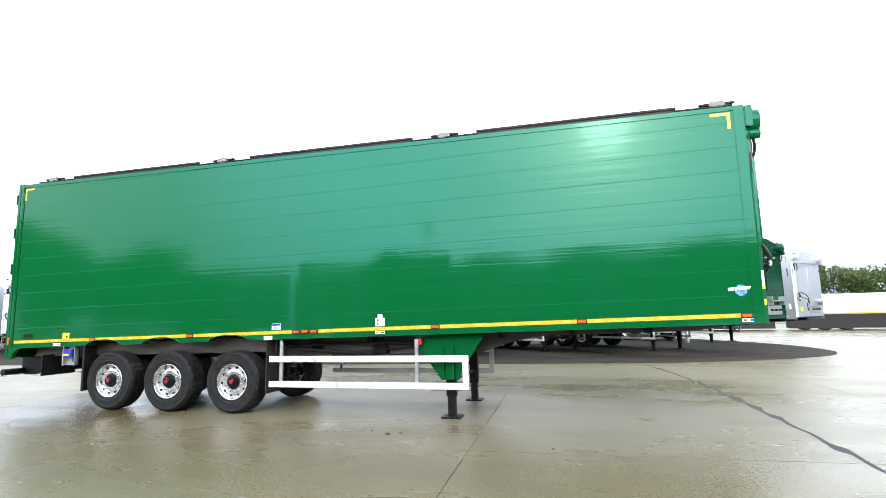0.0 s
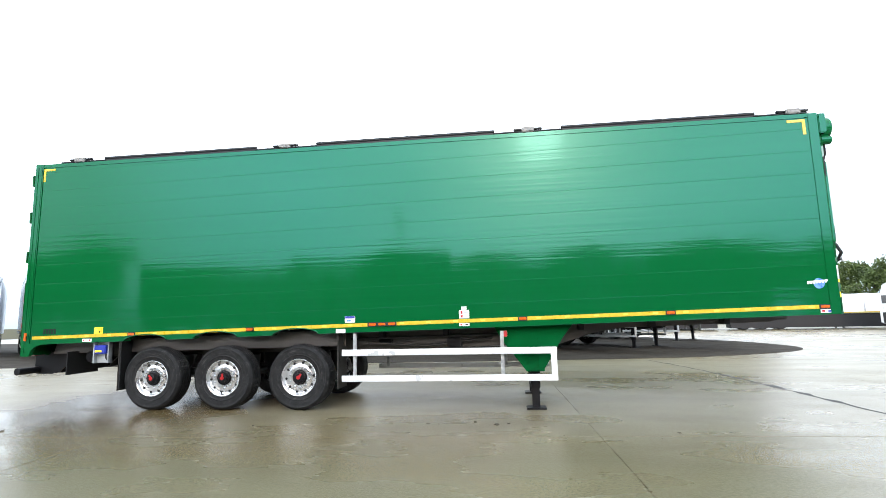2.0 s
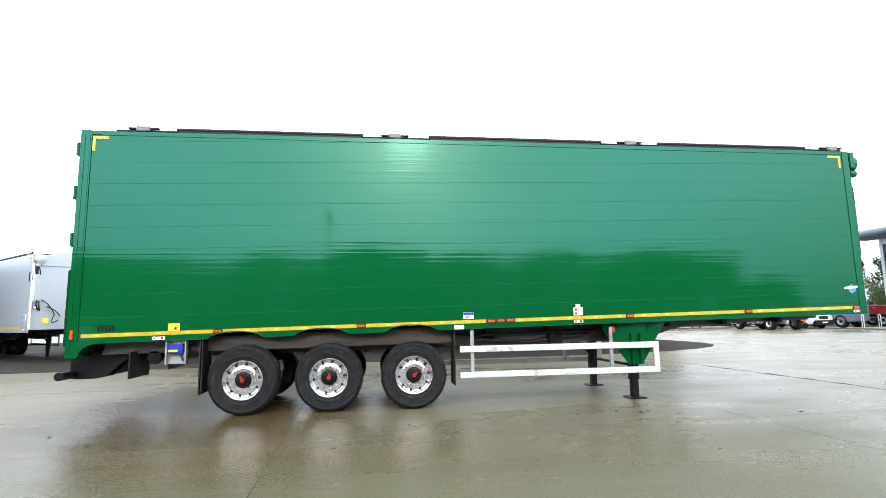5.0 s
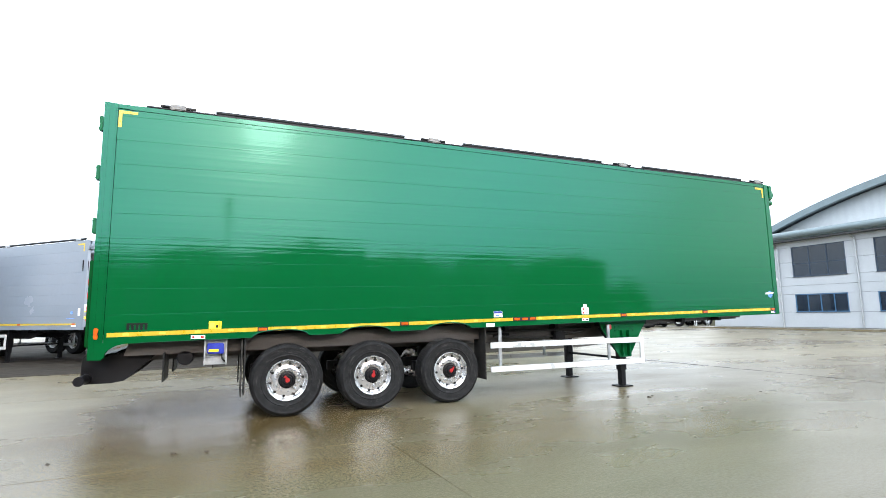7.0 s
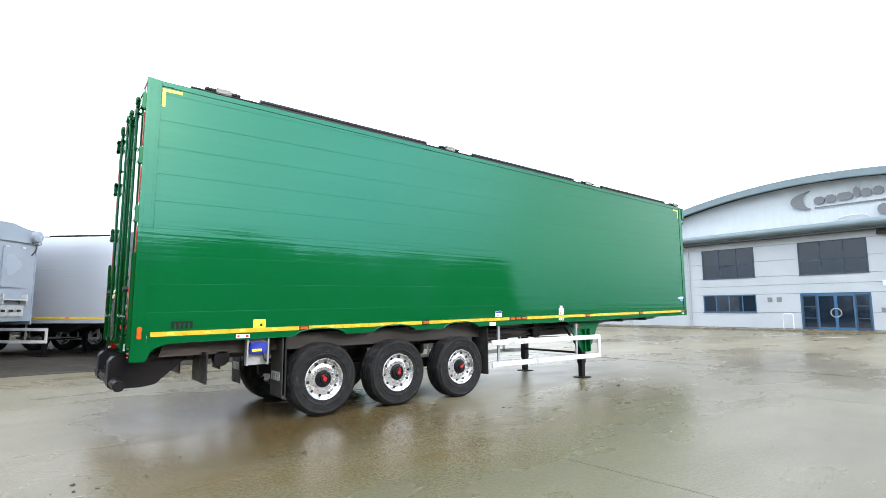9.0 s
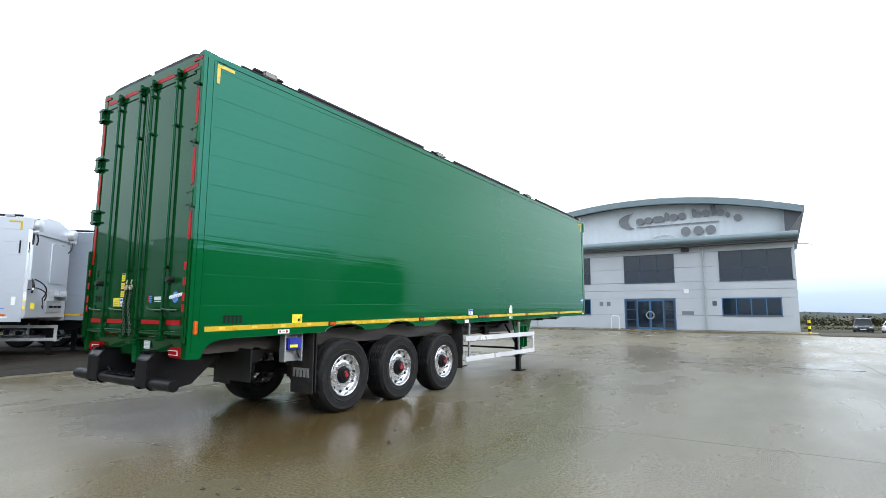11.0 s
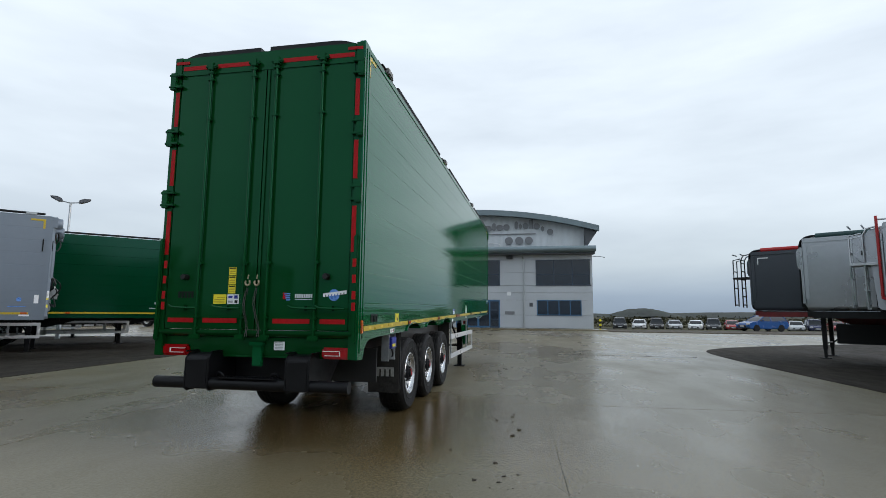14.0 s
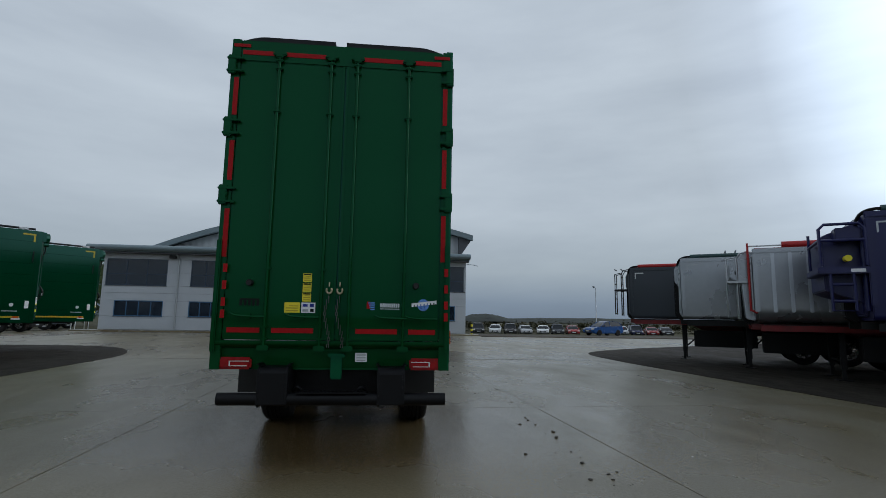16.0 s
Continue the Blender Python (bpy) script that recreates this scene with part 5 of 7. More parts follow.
    for ya, yb in ((1.5, 1.6), (0.95, 0.85)):
        part("tow_eye", tubes(0.014, arc((-0.06, ya, 0.72), (-0.11, (ya + yb) / 2, 0.84), (-0.03, yb, 0.72))), BLACK_STEEL, bumper)
    # added black panels stand in for the dark shade under the body
    for y0, y1 in ((0.06, 0.78), (1.62, W - 0.06)):
        part("dark_fill_panel", boxes((0.86, 0.88, y0, y1, 0.60, 1.0)), BLACK_PLASTIC, root, "added black panel that fills the dark underside")
    part("back_plate", boxes((0.35, 0.37, 0.5, W - 0.5, 0.62, 1.0)), BLACK_STEEL, root)
    # labels on the doors
    def tag(name, y0, y1, z0, z1, m, d, bars=()):
        o = part(name, boxes((0.0012, 0.006, y0, y1, z0, z1)), m, d)
        for a, b, c, e, mm in bars:
            part("print", boxes((-0.0004, 0.0015, y0 + (y1 - y0) * a, y0 + (y1 - y0) * b, z0 + (z1 - z0) * c, z0 + (z1 - z0) * e)), mm, o)
    rows = [(.08, .92, .80, .95, BLACK_MARK), (.1, .9, .15, .25, TAPE_YELLOW), (.1, .9, .4, .5, TAPE_YELLOW), (.1, .7, .62, .70, TAPE_YELLOW)]
    for k in range(3):
        tag("yellow_label", 1.47, 1.56, 1.62 + 0.10 * k, 1.71 + 0.10 * k, STICKER_Y, doors[1], rows)
    tag("yellow_label", 1.58, 1.74, 1.505, 1.61, STICKER_Y, doors[1], rows[1:])
    tag("white_label", 1.42, 1.565, 1.505, 1.61, STICKER, doors[1], [(.1, .4, .55, .9, BLUE), (.55, .9, .6, .85, BLUE), (.1, .35, .1, .4, BLACK_MARK), (.5, .9, .12, .35, GALV)])
    bm = bmesh.new()
    lathe(bm, [(0.0, -0.002), (0.062, -0.002), (0.062, 0.006)], (0, 0.275, 1.605), 'x', 24)
    b = part("round_badge", bm, BLUE_MARK, doors[0], "round blue badge")
    bm = bmesh.new()
    prism(bm, comb(0.13, 0.40, 1.618, 1.636, 1.656, 8, -0.035), 'x', -0.004, -0.001)
    part("badge_print", bm, STICKER, b)
    bm = bmesh.new()
    for k in range(10):
        y = 0.735 - 0.021 * k
        box(bm, 0.001, 0.006, y - 0.015, y, 1.575, 1.615)
    box(bm, 0.001, 0.006, 0.53, 0.735, 1.555, 1.562)
    part("door_mark", bm, PALE_MARK, doors[0], "pale maker's mark of plain bars")
    bm = bmesh.new()
    for k in range(4):
        prism(bm, [(0.79, 1.625 - 0.022 * k), (0.865 - 0.008 * k, 1.625 - 0.022 * k), (0.865 - 0.008 * k, 1.612 - 0.022 * k), (0.80, 1.612 - 0.022 * k)], 'x', 0.001, 0.006)
    part("door_mark", bm, BLUE_MARK, doors[0])
    tag("door_mark", 0.84, 0.88, 1.56, 1.63, TAPE_RED, doors[0])
    bm = bmesh.new()
    prism(bm, comb(2.0, 2.2, 1.57, 1.626, 1.642, 5), 'x', 0.001, 0.006)
    part("maker_mark", bm, BLACK_MARK, doors[1])
    o = part("white_plate", boxes((0.046, 0.056, 0.86, 0.985, 1.015, 1.105)), STICKER, root, "white plate with small print")
    for k in range(5):
        part("print", boxes((0.0445, 0.0465, 0.875, 0.97, 1.025 + 0.016 * k, 1.033 + 0.016 * k)), GALV, o)
    # chains with hooks
    for y in (1.165, 1.275):
        bm = bmesh.new()
        tube(bm, [(-0.07 + 0.0 * k, y + 0.027 * math.sin(a) - 0.0, 1.735 + 0.030 * math.cos(a)) for k, a in enumerate(0.9 + 4.6 * j / 12 for j in range(13))], 0.011, 8)
        tube(bm, [(-0.07, y, 1.775), (-0.06, y, 1.82)], 0.007, 6)
        hook = part("chain_hook", bm, BRASS, root, "dull brass hook on a chain")
        bm = bmesh.new()
        for k in range(16):
            z = 1.68 - 0.032 * k
            dy = 0.03 * math.sin(k * 0.35) + (y - 1.22) * 0.02 * k
            if k % 2:
                tube(bm, [(-0.07, y + dy - 0.011, z), (-0.07, y + dy - 0.011, z - 0.04)], 0.0045, 6)
                tube(bm, [(-0.07, y + dy + 0.011, z), (-0.07, y + dy + 0.011, z - 0.04)], 0.0045, 6)
            else:
                tube(bm, [(-0.080, y + dy, z), (-0.080, y + dy, z - 0.04)], 0.0045, 6)
                tube(bm, [(-0.060, y + dy, z), (-0.060, y + dy, z - 0.04)], 0.0045, 6)
        part("chain", bm, CHAIN, hook)
    for ob in root.children:
        if ob not in before:
            ob.scale.y = 0.965


moving_floor_trailer()

# ---- the row of parked trailers on the gravel ----
def parked_trailer(label, paint_mat, ribbed=False):
    L, TOP, LOW = 13.2, 4.0, 1.22
    root = thing("semi_trailer", label, "trailer", "trailers parked in a slanting row")
    bm = bmesh.new()
    xs = [0.0, L]
    n = 8
    # side wall in bowed planks with grooves
    for side, yf in ((-1, 0.0), (1, WIDE)):
        rows = []
        for x in xs:
            ring = []
            for k in range(n):
                za, zb = LOW + (TOP - LOW) * k / n, LOW + (TOP - LOW) * (k + 1) / n
                for s, off in ((0.0, 0.004), (0.012, 0.0), (0.5, 0.0), (0.988, 0.0)):
                    ring.append(bm.verts.new((x, yf - side * off * -1 if side > 0 else yf + off, za + (zb - za) * s)))
            ring.append(bm.verts.new((x, yf, TOP)))
            rows.append(ring)
        for j in range(len(rows[0]) - 1):
            bm.faces.new((rows[0][j], rows[1][j], rows[1][j + 1], rows[0][j + 1]))
    part("body_side", bm, paint_mat, root, angle=15)
    bm = bmesh.new()
    prism(bm, [(0.02, LOW + 0.01), (L - 0.003, LOW + 0.01), (L - 0.003, TOP - 0.01), (0.02, TOP - 0.01)], 'y', 0.012, WIDE - 0.012)
    part("body", bm, paint_mat, root)
    for x in (0.0, L - 0.12):
        for y in (-0.012, WIDE - 0.048):
            part("corner_post", boxes((x, x + 0.125, y, y + 0.06, LOW - 0.02, TOP)), paint_mat, root, bev=0.008)
    part("floor_rail", boxes((0, L, -0.006, 0.03, LOW - 0.10, LOW), (0, L, WIDE - 0.03, WIDE + 0.006, LOW - 0.10, LOW)), paint_mat, root)
    part("side_tape", boxes((0.2, L - 0.35, -0.009, 0.0, LOW + 0.05, LOW + 0.105)), TAPE_YELLOW, root, "yellow reflective tape")
    bm = bmesh.new()
    prism(bm, [(L - 0.50, TOP - 0.15), (L - 0.22, TOP - 0.15), (L - 0.22, TOP - 0.36), (L - 0.17, TOP - 0.36), (L - 0.17, TOP - 0.10), (L - 0.50, TOP - 0.10)], 'y', -0.006, 0.0)
    part("corner_mark", bm, TAPE_YELLOW, root)
    for x in (3.0, 6.5, 10.0, L - 0.45):
        part("marker_lamp", boxes((x - 0.07, x + 0.07, -0.02, 0.0, LOW + 0.05, LOW + 0.105)), AMBER, root, bev=0.006)
    part("white_label", boxes((L - 0.26, L - 0.16, -0.016, -0.012, LOW + 0.35, LOW + 0.58)), STICKER, root)
    part("white_label", boxes((L - 0.55, L - 0.33, -0.006, 0.0, LOW + 0.0, LOW + 0.045)), STICKER, root)
    bm = bmesh.new()
    lathe(bm, [(0.0, -0.006), (0.055, -0.006), (0.055, 0.0)], (L - 0.58, 0, LOW + 0.45), 'y', 20)
    box(bm, L - 0.80, L - 0.42, -0.006, 0.0, LOW + 0.25, LOW + 0.27)
    part("badge", bm, BLUE_MARK if paint_mat is not GREEN_DARK else PALE_MARK, root)
    part("grab_handle", boxes((L - 0.20, L - 0.17, -0.02, 0.0, TOP - 1.0, TOP - 0.65)), BLACK_STEEL, root)
    for y0, y1 in ((0.1, 1.17), (1.29, WIDE - 0.1)):
        bm = bmesh.new()
        prism(bm, [(y0 + (y1 - y0) * j / 6, TOP - 0.02 + 0.07 * math.sin(math.pi * j / 6)) for j in range(7)], 'x', 0.05, L - 0.05)
        part("roof_sheet", bm, TARP, root)
    part("sheet_roll", tubes(0.035, [(0.3, 0.03, TOP + 0.05), (L - 0.2, 0.03, TOP + 0.05)]), TARP, root)
    for x in (1.2, 5.0, 9.0, L - 0.5):
        part("roll_clamp", boxes((x - 0.12, x + 0.12, -0.02, 0.08, TOP + 0.01, TOP + 0.08)), GALV, root, bev=0.01)
    undercarriage(root, False, lambda x: LOW - 0.05, L)
    front_gear(root, TOP, L, paint_mat, LOW)
    return root


ROW = [  # offside front corner, heading, paint
    ((16.5, 12.25), -45, "green"), ((12.05, 11.65), -46, "green"), ((6.85, 11.55), -44, "grey"), ((2.35, 12.0), -44, "silver"),
    ((-2.55, 11.6), -44, "grey"), ((-8.0, 12.2), -42, "silver"), ((-13.4, 12.6), -42, "grey"), ((-18.0, 12.3), -43, "silver"), ((-23.4, 12.6), -43, "grey"), ((19.95, 18.1), -45, "silver")]
KINDS = {"green": (GREEN_DARK, "dark green moving-floor trailer parked on the gravel stand"),
         "grey": (GREY_PAINT, "pale grey moving-floor trailer parked on the gravel stand"),
         "silver": (SILVER, "silver aluminium moving-floor trailer parked on the gravel stand")}


def standing(corner, heading, local):
    m = pose(0, 0, 0, 0, 0, heading)
    p = m @ Vector(local)
    return pose(corner[0] - p.x, corner[1] - p.y, 0.012, 0, 0, heading)


first = {}
for corner, heading, kind in ROW:
    m = standing(corner, heading, (13.2, 0, 0))
    if kind in first:
        copy_thing(first[kind], m)
    else:
        first[kind] = parked_trailer(KINDS[kind][1], KINDS[kind][0])
        first[kind].matrix_basis = m
for k, (x, y) in enumerate(((15.5, 33.5), (9.5, 34), (3.5, 34), (-2.5, 34))):
    copy_thing(first["silver" if k % 2 else "grey"], standing((x, y), -44, (13.2, 0, 0)))


# ---- the row of tippers across the yard ----
def tipper(label, body_mat, tarp_mat, frame_mat, ladder_mat, rounded, ribs, tall, LOW, climb=True):
    L = 9.4
    TOP = tall
    root = thing("tipping_trailer", label, "trailer", "tippers parked in a slanting row")
    r = 0.42 if rounded else 0.12
    sect = [(0.0, TOP), (0.0, LOW + r)] + [(r - r * math.cos(a), LOW + r - r * math.sin(a)) for a in (math.pi / 2 * j / 6 for j in range(1, 7))]
    sect += [(WIDE - y, z) for y, z in reversed(sect)]
    bm = bmesh.new()
    prism(bm, sect, 'x', 0.0, L)
    part("body", bm, body_mat, root, bev=0.07 if rounded else 0.02)
    for y in (-0.03, WIDE - 0.05):
        part("top_rail", boxes((-0.02, L + 0.02, y, y + 0.08, TOP - 0.14, TOP + 0.0)), body_mat, root, bev=0.02)
    for x in ((L - 0.10, 0.0)):
        part("corner_post", boxes((x, x + 0.12, WIDE - 0.06, WIDE + 0.03, LOW + 0.3, TOP - 0.14)), body_mat, root, bev=0.02)
    for k in range(ribs):
        x = L - 0.5 - (0.41 if rounded else 0.62) * k
        for y in (-0.06, WIDE):
            part("rib", boxes((x, x + 0.09, y, y + 0.05, LOW + r * 0.7, TOP - 0.14)), SILVER if rounded else body_mat, root, bev=0.015)
    bm = bmesh.new()
    y = WIDE + 0.006
    prism(bm, [(L - 0.18, TOP - 0.22), (L - 0.52, TOP - 0.22), (L - 0.52, TOP - 0.255), (L - 0.215, TOP - 0.255), (L - 0.215, TOP - 0.46), (L - 0.18, TOP - 0.46)], 'y', WIDE + 0.001, y)
    part("corner_mark", bm, ALU_WHITE if body_mat is CHARCOAL else ALU_DULL, root)
    rr = 0.10 if rounded else 0.075
    zr = TOP + 0.8 * rr
    roll = part("tarp_roll", tubes(rr, [(0.2, WIDE - 0.08, zr), (L - (0.7 if rounded else 0.3), WIDE - 0.08, zr)], n=16), tarp_mat, root, "rolled cover along the top edge")
    if rounded:
        part("roll_bar", tubes(0.022, [(L - 0.72, WIDE - 0.08, zr), (L + 0.14, WIDE - 0.08, zr)], n=10), ALU_WHITE, roll, "bright bar at the end of the roll")
    for x in (1.8, 4.4, 7.2):
        part("strap", boxes((x, x + 0.05, WIDE + 0.0, WIDE + 0.045, TOP - 0.24, TOP + 0.16), (x - 0.10, x + 0.15, WIDE + 0.001, WIDE + 0.02, TOP - 0.2, TOP - 0.15)), GALV, roll)
    if not rounded:
        part("tarp_arm", tubes(0.035, arc((L - 0.3, WIDE - 0.08, zr), (L + 0.12, WIDE - 0.08, zr + 0.02), (L + 0.12, WIDE - 0.25, TOP - 0.25))), BLACK_STEEL, root)
    part("cover", boxes((0.05, L - 0.05, 0.05, WIDE - 0.15, TOP - 0.02, TOP + 0.03)), tarp_mat, root)
    # bulkhead and ladder with a platform
    deep = 0.58 if rounded else 0.24
    bm = bmesh.new()
    prism(bm, [(L, TOP - 0.02), (L + 0.4 * deep, TOP - 0.10), (L + deep, TOP - 0.34), (L + deep, TOP - 0.78), (L + 0.5 * deep, TOP - 0.95), (L + 0.4 * deep, LOW + 0.12), (L, LOW + 0.06)], 'y', 0.35, WIDE - 0.32)
    fb = part("front_bulkhead", bm, body_mat, root, "stepped front bulkhead", bev=0.03)
    part("vent_plate", boxes((L + deep - 0.2, L + deep - 0.12, WIDE - 0.325, WIDE - 0.312, TOP - 0.70, TOP - 0.60)), CHASSIS, fb)
    part("corner_tube", tubes(0.05, [(L + 0.06, WIDE - 0.10, LOW + 0.2), (L + 0.06, WIDE - 0.10, TOP - 0.25)], n=12), body_mat, root)
    bm = bmesh.new()
    prism(bm, [(L + 0.05, LOW - 0.1), (L + 0.30, LOW + 0.1), (L + 0.30, TOP - 0.5), (L + 0.05, TOP - 0.3)], 'y', 1.05, 1.4)
    part("ram_cover", bm, BLACK_STEEL, root, bev=0.03)
    lad = []
    for y in () if not climb else (WIDE - 0.70, WIDE - 0.22):
        lad += [[(L + 0.40, y, LOW + 0.1), (L + 0.40, y, TOP - 0.25), (L + 0.32, y, TOP - 0.1), (L + 0.12, y, TOP - 0.05)], [(L + 0.02, y, TOP - 0.9), (L + 0.66, y, TOP - 0.9), (L + 0.66, y, TOP - 0.25), (L + 0.42, y, TOP - 0.2)], [(L + 0.66, y, TOP - 0.9), (L + 0.66, y, LOW + 0.15)]]
    for k in range(7 if climb else 0):
        z = LOW + 0.2 + 0.31 * k
        lad.append([(L + 0.40, WIDE - 0.70, z), (L + 0.40, WIDE - 0.22, z)])
        if k % 2 == 0:
            lad.append([(L + 0.66, WIDE - 0.70, z), (L + 0.66, WIDE - 0.22, z)])
    if climb:
        ld = part("ladder", tubes(0.022, *lad, n=8), ladder_mat, root, "front access ladder with hoops")
        part("platform", boxes((L + 0.02, L + 0.68, WIDE - 0.75, WIDE - 0.15, TOP - 0.95, TOP - 0.90)), ladder_mat, ld)
    if ladder_mat is RED:
        part("sheet_pole", tubes(0.04, [(L + 0.12, WIDE - 0.02, LOW + 0.75), (L + 0.12, WIDE - 0.02, TOP + 0.2)], n=12), RED, root, "red upright crank pole")
    # frame, legs, wheels
    for yy in (0.62, 1.74):
        bm = bmesh.new()
        prism(bm, [(0.3, LOW - 0.02), (L + 0.1, LOW - 0.02), (L + 0.1, LOW - 0.18), (7.2, LOW - 0.24), (6.4, LOW - 0.62), (0.3, LOW - 0.62)], 'y', yy, yy + 0.1)
        part("chassis_beam", bm, frame_mat, root)
    part("side_rail", boxes((0.4, L - 0.1, WIDE - 0.16, WIDE - 0.08, LOW - 0.22, LOW - 0.06)), frame_mat, root)
    for yy in (0.35, WIDE - 0.5):
        leg = part("landing_leg", boxes((7.4, 7.53, yy, yy + 0.14, 0.30, 1.42), (7.42, 7.51, yy + 0.02, yy + 0.12, 0.03, 0.34), (7.3, 7.63, yy - 0.06, yy + 0.2, 0.0, 0.03)), CHASSIS, root, bev=0.006)
    part("leg_brace", tubes(0.03, [(7.46, 0.45, 0.5), (7.46, WIDE - 0.45, 0.5)], [(6.7, 0.45, 1.15), (7.4, 0.45, 0.5)]), CHASSIS, root)
    part("mud_wing", boxes((0.2, 4.9, WIDE - 0.55, WIDE - 0.08, 1.10, 1.12)), BLACK_PLASTIC, root)
    part("tool_locker", boxes((4.95, 7.1, WIDE - 0.50, WIDE - 0.10, 0.52, 1.15)), CHASSIS, root, "dark side locker", bev=0.02)
    part("cross_bearer", boxes((0.5, L - 0.2, 0.2, WIDE - 0.2, LOW - 0.16, LOW - 0.03)), CHASSIS, root, "dark floor bearers")
    for k in range(3):
        x = 0.95 + 1.31 * k
        part("axle", tubes(0.075, [(x, 0.42, 0.53), (x, WIDE - 0.42, 0.53)], n=12), CHASSIS, root)
        wheel(root, x, 0.045, 0.53, 0, 20 * k, False)
        wheel(root, x, WIDE - 0.045, 0.53, 180, 33 * k, False)
    return root


TIPPERS = [((15.25, -9.4), tipper("charcoal tipping trailer with a rolled red cover", CHARCOAL, TARP_RED, FRAME_RED, CHASSIS, False, 0, 3.69, 1.59)),
           ((11.45, -9.4), tipper("smooth silver tipping trailer with a dark rolled cover", TIPPER_ALU, TARP_GREEN, CHASSIS, ALU_DULL, False, 0, 3.65, 1.57, False)),
           ((8.0, -9.5), tipper("ribbed silver tipping trailer on a red frame with a red cover", TIPPER_ALU, TARP_RED, FRAME_RED, ALU_DULL, True, 20, 3.54, 1.47)),
           ((4.4, -9.4), tipper("navy blue tipping trailer with a blue ladder cage", NAVY, TARP_GREEN, CHASSIS, NAVY, False, 6, 3.86, 1.55, False))]
cage = TIPPERS[3][1]
rails = [[(9.45, WIDE + 0.12, 2.95), (9.45, WIDE + 0.12, 3.75), (9.55, WIDE + 0.12, 3.85), (10.15, WIDE + 0.12, 3.85), (10.25, WIDE + 0.12, 3.75), (10.25, WIDE + 0.12, 2.95)],
         [(10.25, WIDE + 0.12, 3.5), (10.25, 1.2, 3.5)], [(10.25, 1.2, 2.95), (10.25, 1.2, 3.8)], [(9.45, WIDE + 0.12, 3.5), (10.25, WIDE + 0.12, 3.5)],
         [(9.7, WIDE + 0.12, 2.9), (9.7, WIDE + 0.16, 2.0), (10.1, WIDE + 0.16, 2.0), (10.1, WIDE + 0.12, 2.9)], [(9.7, WIDE + 0.14, 2.2), (10.1, WIDE + 0.14, 2.2)], [(9.7, WIDE + 0.13, 2.55), (10.1, WIDE + 0.13, 2.55)]]
part("guard_cage", tubes(0.032, *rails, n=10), NAVY, cage, "blue tubular guard rails")
part("deck", boxes((9.42, 10.32, 1.1, WIDE + 0.18, 2.78, 2.92)), NAVY, cage, "blue standing deck", bev=0.015)
part("motor_box", boxes((9.5, 9.95, WIDE - 0.35, WIDE + 0.05, 3.5, 3.78)), NAVY, cage, bev=0.02)
part("valve", tubes(0.07, [(9.75, WIDE - 0.15, 3.12), (9.75, WIDE + 0.05, 3.12)], n=14), STICKER_Y, cage, "yellow valve body")
bm = bmesh.new()
prism(bm, [(9.4, 3.72), (10.15, 3.40), (10.15, 2.2), (9.4, 1.9)], 'y', 0.5, WIDE - 0.25)
part("front_hood", bm, NAVY, cage, "sloping blue front hood", bev=0.02)
part("deck_label", boxes((9.5, 9.75, WIDE + 0.181, WIDE + 0.186, 2.81, 2.88)), STICKER, cage)
part("sheet_pole", tubes(0.03, [(9.52, WIDE - 0.04, 1.80), (9.52, WIDE - 0.04, 3.70)], [(9.52, WIDE - 0.04, 1.83), (9.36, WIDE - 0.04, 1.74)], n=12), RED, TIPPERS[2][1], "red upright crank pole")
for ob in cage.children:
    if ob.name.split(".")[0] in ("guard_cage", "deck", "motor_box", "valve", "deck_label"):
        ob.location.z -= 0.25
for corner, ob in TIPPERS:
    ob.matrix_basis = standing(corner, 57, (9.4, WIDE, 0))
for k, corner in ((1, (0.9, -9.6)), (2, (-2.5, -9.7)), (0, (-5.5, -9.8))):
    copy_thing(TIPPERS[k][1], standing(corner, 57, (9.4, WIDE, 0)))


